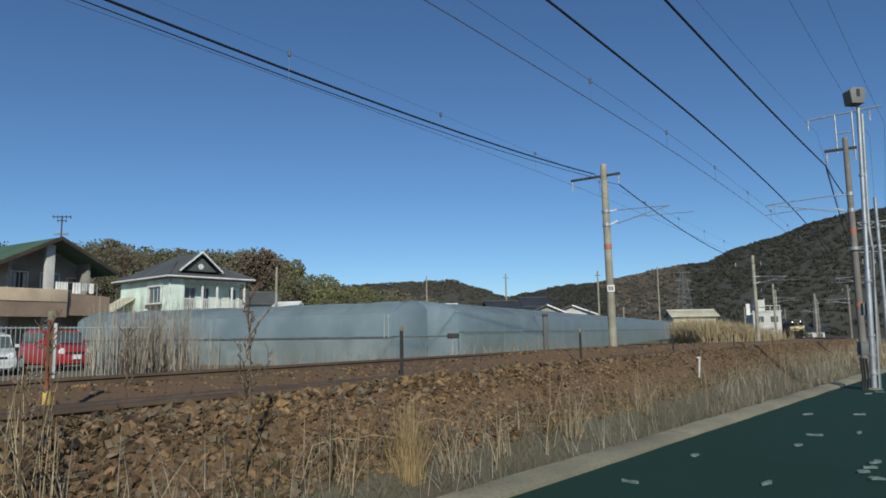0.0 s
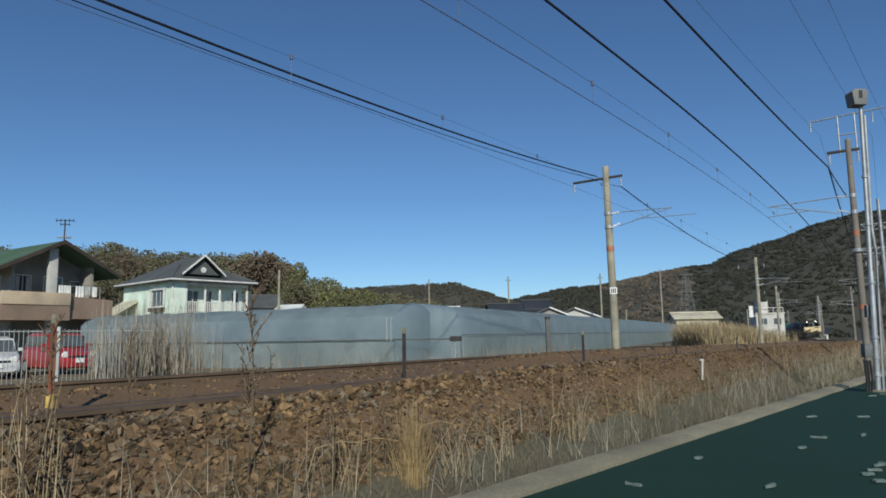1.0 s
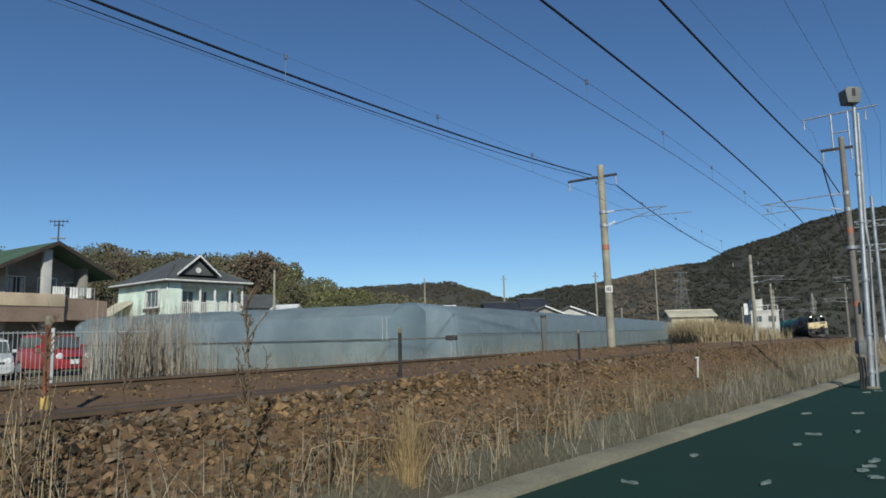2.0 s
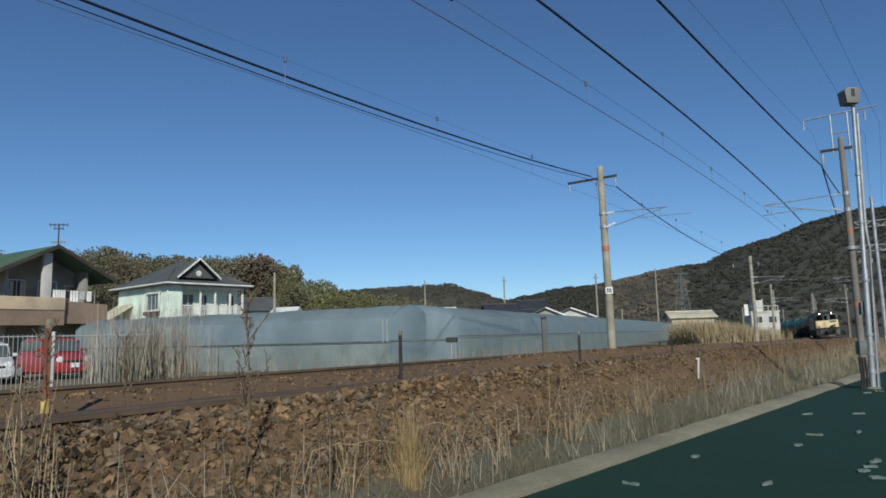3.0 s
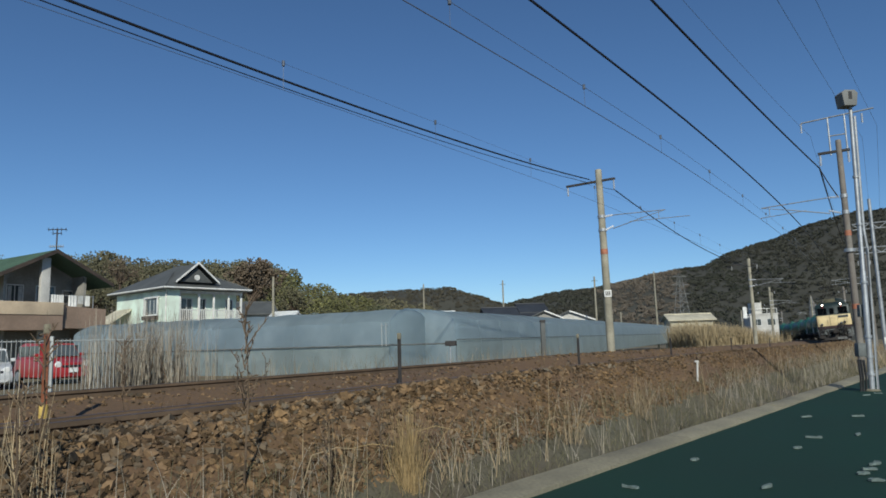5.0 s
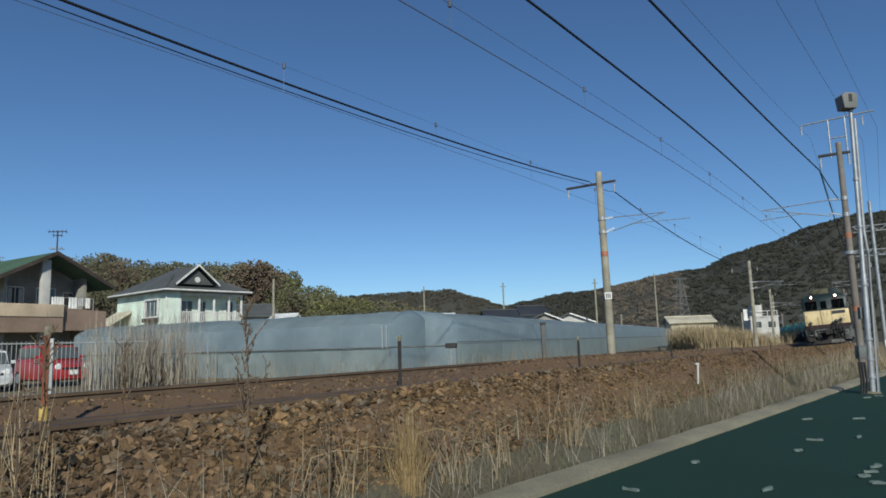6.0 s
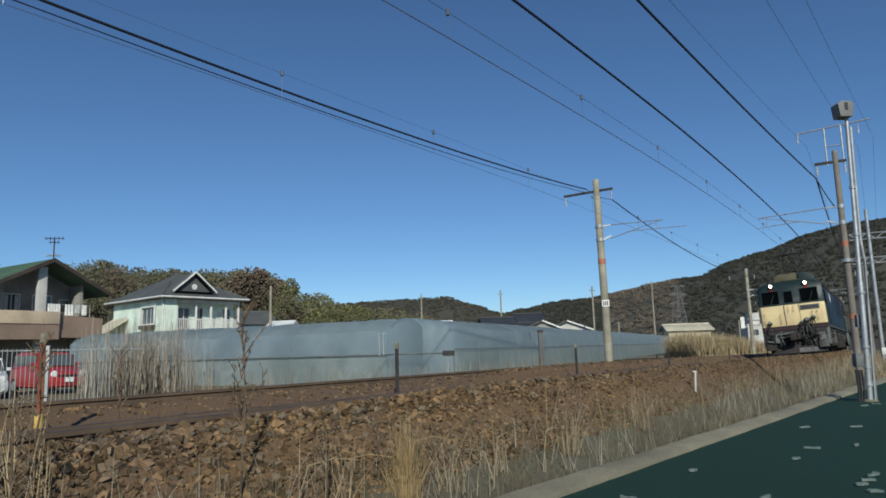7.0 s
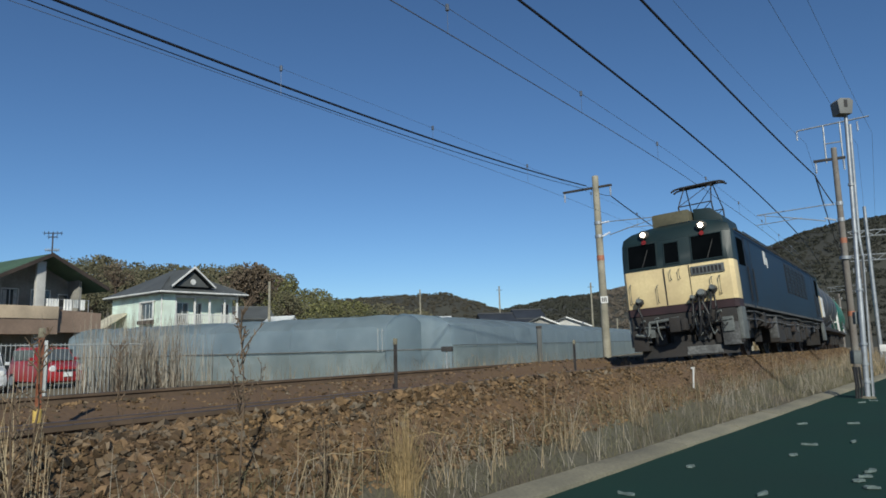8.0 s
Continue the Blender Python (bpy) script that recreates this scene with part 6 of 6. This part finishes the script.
def build_lamp_pole():
    lp = thing("loudspeaker_pole", "slim galvanised steel pole with a grey box at its top", "pole", at=pose(8.576, 13.82, 0.13, 0.4, 1.8, 0))
    H = 5.9
    part("shaft", Geo().lathe([(0.058, -0.1), (0.056, 0.0), (0.054, 2.4), (0.044, 2.45), (0.037, H)], 16), GALV, lp)
    g = Geo()
    g.loft([[(-0.20, y, H + 0.0), (0.06, y, H), (0.10, y, H + 0.28), (0.03, y, H + 0.34), (-0.17, y, H + 0.34), (-0.24, y, H + 0.28)] for y in (-0.14, 0.14)])
    hd = part("horn_box", g, TOWER_GREY, lp, "grey loudspeaker box", bevel=0.015)
    part("horn_mouth", Geo().box(-0.105, -0.035, -0.148, -0.138, H + 0.14, H + 0.30), BLACKISH, hd)
    part("conduit", Geo().path([(0.11, -0.02, 0.0), (0.11, -0.02, 2.9), (0.07, -0.02, 3.3), (0.065, -0.02, H - 0.2)], 0.026, 8), GALV, lp, "thin conduit")
    for z in (0.35, 0.7, 1.1, 2.2, 3.4, 4.4):
        part("clamp", Geo().tube((0, 0, z - 0.025), (0, 0, z + 0.025), 0.074 if z < 2.4 else 0.058, n=14), GALV, lp)
    part("control_box", Geo().box(-0.26, -0.10, -0.08, 0.07, 0.70, 0.97), GREYGREEN, lp, "grey control box", bevel=0.015)
    for x in (-0.24, -0.19, -0.13):
        part("cable", Geo().path([(x, -0.02, -0.05), (x + 0.01, -0.03, 0.3), (x, 0, 0.64)], 0.024, 6), BLACKISH, lp, "black cable")
    part("base", Geo().lathe([(0.16, -0.1), (0.15, 0.04), (0.12, 0.06)], 14), CONCRETE, lp, "concrete footing")
    part("meter_box", Geo().box(-0.09, 0.09, 0.06, 0.16, 1.5, 1.75), GREYGREEN, lp, bevel=0.01)


def build_road_litter():
    rng = random.Random(8)
    me = []
    for k in range(4):
        g = Geo()
        n = 9
        top = [(0.085 * math.cos(2 * math.pi * i / n) * rng.uniform(0.6, 1.2), 0.035 * math.sin(2 * math.pi * i / n) * rng.uniform(0.5, 1.3), 0.010 + 0.018 * rng.random()) for i in range(n)]
        low = [(x * 1.02, y * 1.02, 0.0) for x, y, z in top]
        g.add(top + low, [tuple(range(n)), tuple(range(n, 2 * n))[::-1]] + [(n + i, n + (i + 1) % n, (i + 1) % n, i) for i in range(n)])
        m = g.mesh("fallen_leaf")
        m.materials.append(LITTER)
        me.append(m)
    spots = [(3.75, 7.43), (4.29, 8.10), (2.58, 5.66), (1.52, 5.80), (2.47, 6.94), (5.22, 10.01), (4.87, 8.21), (3.76, 6.22), (3.53, 5.77), (3.95, 6.45), (7.9, 12.9), (8.3, 13.2), (3.6, 6.05), (5.9, 9.9)]
    for i, (x, y) in enumerate(spots):
        ob = part("fallen_leaf", me[i % 4], LITTER, at=pose(x, y, 0.155, 0, 0, rng.uniform(-40, 40)))
        tagged(ob, "small pale dry leaf scrap on the dark lane", "leaf", "leaf scraps")


LITTER = mat("pale_dry_leaf", (0.17, 0.22, 0.20), (0.11, 0.15, 0.14), 0.8, fine=30, coarse=8)

# ================= plants and stones =================


def blades(name, roots, heights, widths, lean, material, label, category, seed, segs=3, droop=0.5):
    """Thin tapering stalks, three-sided, bent by their own weight; all in one object."""
    rng = np.random.default_rng(seed)
    n = len(roots)
    az = rng.uniform(0, 2 * np.pi, n)
    d = np.stack([np.cos(az), np.sin(az), np.zeros(n)], 1)
    a2 = rng.uniform(0, 2 * np.pi, n)
    tilt = np.abs(rng.normal(0, lean, n))
    rings = []
    for k in range(segs + 1):
        u = k / segs
        out = heights * (tilt * u + droop * tilt * u * u * 1.5)
        c = roots + d * out[:, None]
        c[:, 2] += heights * u * (1 - 0.25 * tilt * u)
        w = widths * (1 - 0.8 * u)
        ring = [c + np.stack([np.cos(a2 + j * 2.094) * w, np.sin(a2 + j * 2.094) * w, np.zeros(n)], 1) for j in range(3)]
        rings.append(np.stack(ring, 1))
    v = np.stack(rings, 1).reshape(n, -1, 3)
    per = (segs + 1) * 3
    f = []
    for k in range(segs):
        for j in range(3):
            f.append((k * 3 + j, k * 3 + (j + 1) % 3, (k + 1) * 3 + (j + 1) % 3, (k + 1) * 3 + j))
    f = (np.arange(n)[:, None, None] * per + np.array(f)[None]).reshape(-1, 4)
    ob = new(name, fast(name, v.reshape(-1, 3), f, material))
    return tagged(ob, label, category, kind="stuff")


def bank_points(rng, count, s0, s1, n0, n1, power=1.0):
    s = s0 + (s1 - s0) * rng.random(count) ** power
    n = rng.uniform(n0, n1, count)
    pts = np.array([(*tp(a, b), max(bed_z(b), 0.10) + grade(a)) for a, b in zip(s, n)])
    # keep to the bank's side of the kerb
    side = (pts[:, 0] - KX) * math.cos(KA) - (pts[:, 1] - KY) * math.sin(KA)
    return pts[side < -0.13]


def clump_mask(p, scale, cut, seed):
    return np.array([noise.noise((x * scale, y * scale, seed)) > cut for x, y, _ in p])


def build_plants():
    rng = np.random.default_rng(31)
    # low matted grass on the verge, pale stalks above it
    p = bank_points(rng, 28000, -17, 30, -3.4, -1.55, 1.2)
    p = p[clump_mask(p, 1.1, -0.35, 12.0)]
    h = rng.uniform(0.03, 0.21, len(p))
    blades("verge_grass", p, h, np.full(len(p), 0.003), 0.6, OLIVE, "matted olive and brown winter grass on the verge", "grass", 1, 2)
    p = bank_points(rng, 5200, -17, 32, -3.2, -1.6, 1.1)
    p = p[clump_mask(p, 1.3, -0.05, 3.0)]
    blades("dry_grass", p, rng.uniform(0.12, 0.42, len(p)), np.full(len(p), 0.0030), 0.26, REED_GREY, "pale dry grass stalks along the bank", "dry grass", 2)
    p = bank_points(rng, 120, -14.5, 20, -2.8, -1.6, 1.2)
    blades("tall_stalks", p, rng.uniform(0.45, 0.85, len(p)), np.full(len(p), 0.004), 0.16, REED, "tall pale reed stalks along the bank", "dry grass", 3, 4)
    p = bank_points(rng, 1000, 8, 70, -4.5, -1.7)
    blades("dry_grass", p, rng.uniform(0.25, 0.7, len(p)), np.full(len(p), 0.012), 0.25, REED, "distant pale dry grass beside the lane", "dry grass", 4)
    # one golden tuft of grass
    c = np.array([-0.29, 5.42, 0.12])
    q = c + np.stack([rng.normal(0, 0.05, 300), rng.normal(0, 0.05, 300), np.zeros(300)], 1)
    blades("grass_tuft", q, rng.uniform(0.25, 0.85, 300), np.full(300, 0.0034), 0.12, STRAW, "golden straw tuft at the kerb", "grass tuft", 5, 4)
    for x, y, m in ((-0.75, 4.9, 24), (1.28, 7.4, 40), (0.5, 6.45, 16), (2.6, 9.2, 50), (-2.15, 3.62, 26), (-2.4, 3.9, 14), (0.05, 5.75, 24)):
        s, n = sn(x, y)
        q = np.array([x, y, max(bed_z(n), 0.1)]) + np.stack([rng.normal(0, 0.08, m), rng.normal(0, 0.08, m), np.zeros(m)], 1)
        blades("grass_tuft", q, rng.uniform(0.2, 0.62, m), np.full(m, 0.0035), 0.25, REED, "pale dry grass tuft on the ballast bank", "grass tuft", int(100 + x * 10), 3)
    for k, (x, y, h, lean, turn) in enumerate(((-0.33, 5.40, 0.62, 0.34, 10), (-0.25, 5.43, 0.50, 0.40, 170), (0.42, 6.05, 0.55, 0.20, 20), (0.46, 6.08, 0.42, 0.30, 150), (0.95, 6.75, 0.50, 0.28, 40), (-1.05, 4.75, 0.55, 0.45, 35))):
        straw = thing("bent_straw", "pale straw bent over at the kerb", "straw", at=pose(x, y, 0.12, 0, 0, turn), group="bent straws")
        pts = [(0, 0, -0.02), (lean * 0.15, 0, h * 0.5), (lean * 0.35, 0.01, h * 0.95), (lean * 0.8, 0.03, h), (lean * 1.25, 0.04, h * 0.93)]
        part("stalk", Geo().path(pts, [0.0048, 0.0045, 0.004, 0.0035, 0.002], 5), STRAW if k < 2 else REED, straw)
    # stray stalks on the ballast
    p = bank_points(rng, 260, -17, 10, -1.6, 3.2)
    blades("stray_weeds", p, rng.uniform(0.08, 0.30, len(p)), np.full(len(p), 0.004), 0.4, WEED, "stray dry weeds in the ballast", "weeds", 7)
    # branching dead weeds
    rr = random.Random(17)
    for s, n, h, k in ((-14.9, -1.65, 1.22, 26), (-16.2, -1.65, 0.75, 18), (-14.1, 1.45, 0.85, 16), (-14.35, -1.85, 0.62, 14), (-13.1, 0.95, 0.55, 12), (-13.75, -1.8, 0.6, 12), (-16.0, -1.3, 0.8, 16), (-12.2, 1.6, 0.6, 10)):
        w = thing("dead_weed", "tall brown dead weed with broken twigs on the ballast", "weed", at=tpose(s, n, bed_z(n) - 0.02), group="dead weeds")
        g = Geo()
        pts = [(0, 0, 0)]
        for i in range(6):
            pts.append((pts[-1][0] + rr.uniform(-0.02, 0.02), pts[-1][1] + rr.uniform(-0.02, 0.02), h * (i + 1) / 6))
        g.path(pts, [0.0085 * (1 - 0.11 * i) for i in range(7)], 6)
        part("stem", g, WEED, w)
        for i in range(k):
            g = Geo()
            u = rr.uniform(0.3, 1.0)
            b = Vector(pts[0]).lerp(Vector(pts[-1]), u)
            a = rr.uniform(0, 6.28)
            L = h * rr.uniform(0.06, 0.22)
            e = b + Vector((math.cos(a) * L * 0.6, math.sin(a) * L * 0.6, L * rr.uniform(0.3, 1.0)))
            g.path([b, b.lerp(e, 0.5) + Vector((0, 0, 0.01)), e], [0.005, 0.004, 0.002], 4)
            for _ in range(2):
                q = b.lerp(e, rr.uniform(0.5, 1))
                g.tube(q, q + Vector((rr.uniform(-0.03, 0.03), rr.uniform(-0.03, 0.03), rr.uniform(0, 0.05))), 0.006, 0.002, 4)
            part("twig", g, WEED, w)
    # reed bed before the greenhouse, scrub by the line
    m = 800
    s, n = rng.uniform(-10.75, -7.7, m), rng.uniform(9.0, 11.0, m)
    p = np.array([(*tp(a, b), 0.12) for a, b in zip(s, n)])
    p = p[clump_mask(p, 0.9, -0.15, 8.0)]
    blades("reed_bed", p, rng.uniform(1.3, 2.35, len(p)), np.full(len(p), 0.010), 0.08, REED_GREY, "tall dry grey-brown reeds before the greenhouse", "reeds", 21, 4)
    p = p[::5]
    blades("reed_bed", p, rng.uniform(0.9, 1.9, len(p)), np.full(len(p), 0.014), 0.12, WEED, "dark dead stalks among the reeds", "reeds", 22, 4)
    m = 500
    s, n = rng.uniform(-7, 14, m), rng.uniform(8.0, 12.0, m)
    p = np.array([(*tp(a, b), 0.12) for a, b in zip(s, n)])
    blades("dry_grass", p, rng.uniform(0.4, 1.1, m), np.full(m, 0.008), 0.2, REED, "sparse dry grass behind the far track", "dry grass", 23)
    # tall dry grass field by the line, then sparse low scrub
    m = 5200
    x = np.clip(rng.normal(34.5, 3.0, m), 30.2 + 0.8 * rng.random(m), 41.0)
    q = np.stack([x, rng.uniform(80, 92, m), np.full(m, -0.6)], 1)
    h = (3.1 - 1.7 * (x - 29.0) / 11.5) * rng.uniform(0.5, 1.15, m) + 0.5
    blades("tall_grass", q, h, np.full(m, 0.045), 0.16, TAN, "tall tan pampas grass beside the railway", "tall grass", 24, 4)
    m = 1500
    q = np.array([(*tp(a, b), 0.0 + grade(a)) for a, b in zip(rng.uniform(40, 150, m), rng.uniform(8.5, 13, m))])
    blades("dry_grass", q, rng.uniform(0.3, 0.9, m), np.full(m, 0.02), 0.25, REED, "low dry grass along the far side of the line", "dry grass", 25)


def build_tree(label, x, y, h, crown, material, seed, clumps=26, balls=26):
    rr = random.Random(seed)
    t = thing("tree", label, "tree", at=pose(x, y, 0.1), group="trees")
    th = h - crown * 1.6
    g = Geo()
    top = Vector((rr.uniform(-0.3, 0.3), rr.uniform(-0.3, 0.3), th))
    g.path([(0, 0, -0.2), (0.05, 0, th * 0.5), top], [0.30, 0.22, 0.15], 9)
    part("trunk", g, BARK, t, "tapered trunk")
    g = Geo()
    cs, ss = [], []
    for i in range(balls):
        a, e = rr.uniform(0, 6.28), rr.uniform(-0.3, 1.4)
        r = crown * rr.uniform(0.35, 1.0)
        p = top + Vector((math.cos(a) * math.cos(e) * r, math.sin(a) * math.cos(e) * r, crown * 0.5 + math.sin(e) * r))
        g.path([top, top.lerp(p, 0.5) + Vector((0, 0, 0.1)), p], [0.09, 0.055, 0.02], 5)
        cs.append(p)
        ss.append(crown * rr.uniform(0.22, 0.42))
    part("limb", g, BARK, t, "spreading limbs")
    c = leaf_cloud("crown", np.array(cs), np.array(ss), clumps, 0.16, material, "", "", seed)
    c.parent = t
    tagged(c, "ragged twiggy crown")


def build_trees():
    build_tree("broad brown leafless tree behind the mint house", -24.5, 90, 12.9, 3.5, BARE, 41, 60, 44)
    build_tree("grey leafless tree on the slope", -42.5, 90, 13.6, 2.2, BARE, 42, 22, 26)
    build_tree("small olive tree behind the houses", -34, 92, 10.6, 2.4, LEAF_MID, 43, 40, 26)
    build_tree("brown shrubby tree behind the mint house", -19.6, 90, 9.6, 2.7, LEAF_MID, 44, 40, 26)
    build_tree("olive tree behind the brown house", -40, 78, 9.6, 2.6, LEAF_MID, 45, 40, 28)


def block():
    """An angular stone: a plain block whose corners are moved about."""
    v = np.array([(-1, -1, -1), (1, -1, -1), (1, 1, -1), (-1, 1, -1), (-1, -1, 1), (1, -1, 1), (1, 1, 1), (-1, 1, 1)], float) * 0.66
    f = np.array([(0, 3, 2), (0, 2, 1), (4, 5, 6), (4, 6, 7), (0, 1, 5), (0, 5, 4), (1, 2, 6), (1, 6, 5), (2, 3, 7), (2, 7, 6), (3, 0, 4), (3, 4, 7)])
    return v, f


def random_turns(rng, n):
    q = rng.normal(size=(n, 4))
    q /= np.linalg.norm(q, axis=1, keepdims=True)
    w, x, y, z = q.T
    return np.stack([np.stack([1 - 2 * (y * y + z * z), 2 * (x * y - z * w), 2 * (x * z + y * w)], 1),
                     np.stack([2 * (x * y + z * w), 1 - 2 * (x * x + z * z), 2 * (y * z - x * w)], 1),
                     np.stack([2 * (x * z - y * w), 2 * (y * z + x * w), 1 - 2 * (x * x + y * y)], 1)], 1)


def stone_mass(name, pts, sizes, material, label, seed):
    rng = np.random.default_rng(seed)
    v0, f0 = block()
    n = len(pts)
    v = (v0[None] + rng.uniform(-0.42, 0.42, (n, 8, 3))) * rng.uniform(0.55, 1.4, (n, 1, 3)) * sizes[:, None, None]
    v = np.einsum("nij,nkj->nki", random_turns(rng, n), v)
    v[:, :, 2] *= 0.85
    v += pts[:, None, :]
    f = (np.arange(n)[:, None, None] * 8 + f0[None]).reshape(-1, 3)
    return tagged(new(name, fast(name, v.reshape(-1, 3), f, material)), label, "ballast", kind="stuff")


def build_stones():
    rng = np.random.default_rng(77)

    def strip(count, s0, s1, n0, n1, power=1.0):
        s = s0 + (s1 - s0) * rng.random(count) ** power
        n = rng.uniform(n0, n1, count)
        return np.array([(*tp(a, b), bed_z(b, a) + grade(a) + rng.uniform(-0.012, 0.010)) for a, b in zip(s, n)])
    p = np.concatenate([strip(38000, -18, 6, -1.85, -0.62, 1.3), strip(5000, -34, -18, -1.85, -0.62)])
    finer = np.array([min(max(0.98 - 0.05 * (sn(x, y)[0] + 15), 0.58), 0.98) for x, y, _ in p])
    stone_mass("ballast", p, (0.011 + 0.031 * rng.random(len(p)) ** 2.4) * finer, STONE_MASS, "angular rust-brown ballast stones on the bank", 1)
    p = strip(9000, -19, 12, -0.45, 3.3, 1.15)
    stone_mass("ballast", p, rng.uniform(0.014, 0.034, len(p)), STONE_MASS, "angular ballast stones between the rails", 2)
    p = strip(12000, 4, 45, -1.8, -0.62, 1.3)
    stone_mass("ballast", p, rng.uniform(0.014, 0.030, len(p)), STONE_MASS, "rust-brown ballast stones on the far bank", 3)
    p = strip(650, -17.5, -7.5, -1.12, -0.68)
    p[:, 2] += 0.012
    stone_mass("ballast", p, rng.uniform(0.026, 0.050, len(p)), STONE_MASS, "larger dark ballast stones heaped beside the near rail", 4)
    # single stones on the nearest stretch
    bank = thing("ballast_bank", "loose angular ballast stones on the nearest bank", "ballast", kind="structure")
    v0, f0 = block()
    meshes = []
    for k in range(8):
        v = (v0 + rng.uniform(-0.42, 0.42, (8, 3))) * rng.uniform(0.55, 1.4, (1, 3))
        meshes.append(fast("stone", v, f0, STONE))
    for i in range(290):
        s, n = rng.uniform(-17, -11), rng.uniform(-1.85, -0.75)
        k = rng.uniform(0.018, 0.036)
        ob = part("stone", meshes[i % 8], STONE, bank, at=Matrix.LocRotScale((*tp(s, n), bed_z(n) + 0.012), Euler((rng.uniform(-0.9, 0.9), rng.uniform(-0.9, 0.9), rng.uniform(0, 6.28))), (k, k, k * 0.75)))


build_ground()
build_bed()
build_road()
build_hills()
build_greenhouses()
build_mint_house()
build_green_roof_house()
build_far_things()
build_car("small red hatchback parked behind the fence", CAR_RED, pose(-16.45, 29.0, 0.13, 0, 0, 53) @ Matrix.Diagonal((1.1, 1.1, 1.12, 1)))
build_car("white hatchback parked behind the fence", CAR_WHITE, pose(-17.1, 25.7, 0.13, 0, 0, 40))
build_fence()
build_poles()
build_wires()
build_posts()
build_lamp_pole()
build_trees()
build_plants()
build_road_litter()
build_tracks()
build_kerb()
build_stones()
for k in range(6):
    c = copy_thing(green_wagon, pose(0, 0, 0))
    wagons.append(c)
    WHEELS.extend((o, o.location.y, 0.43) for o in c.children_recursive if o.name.startswith("wheelset"))

motions()
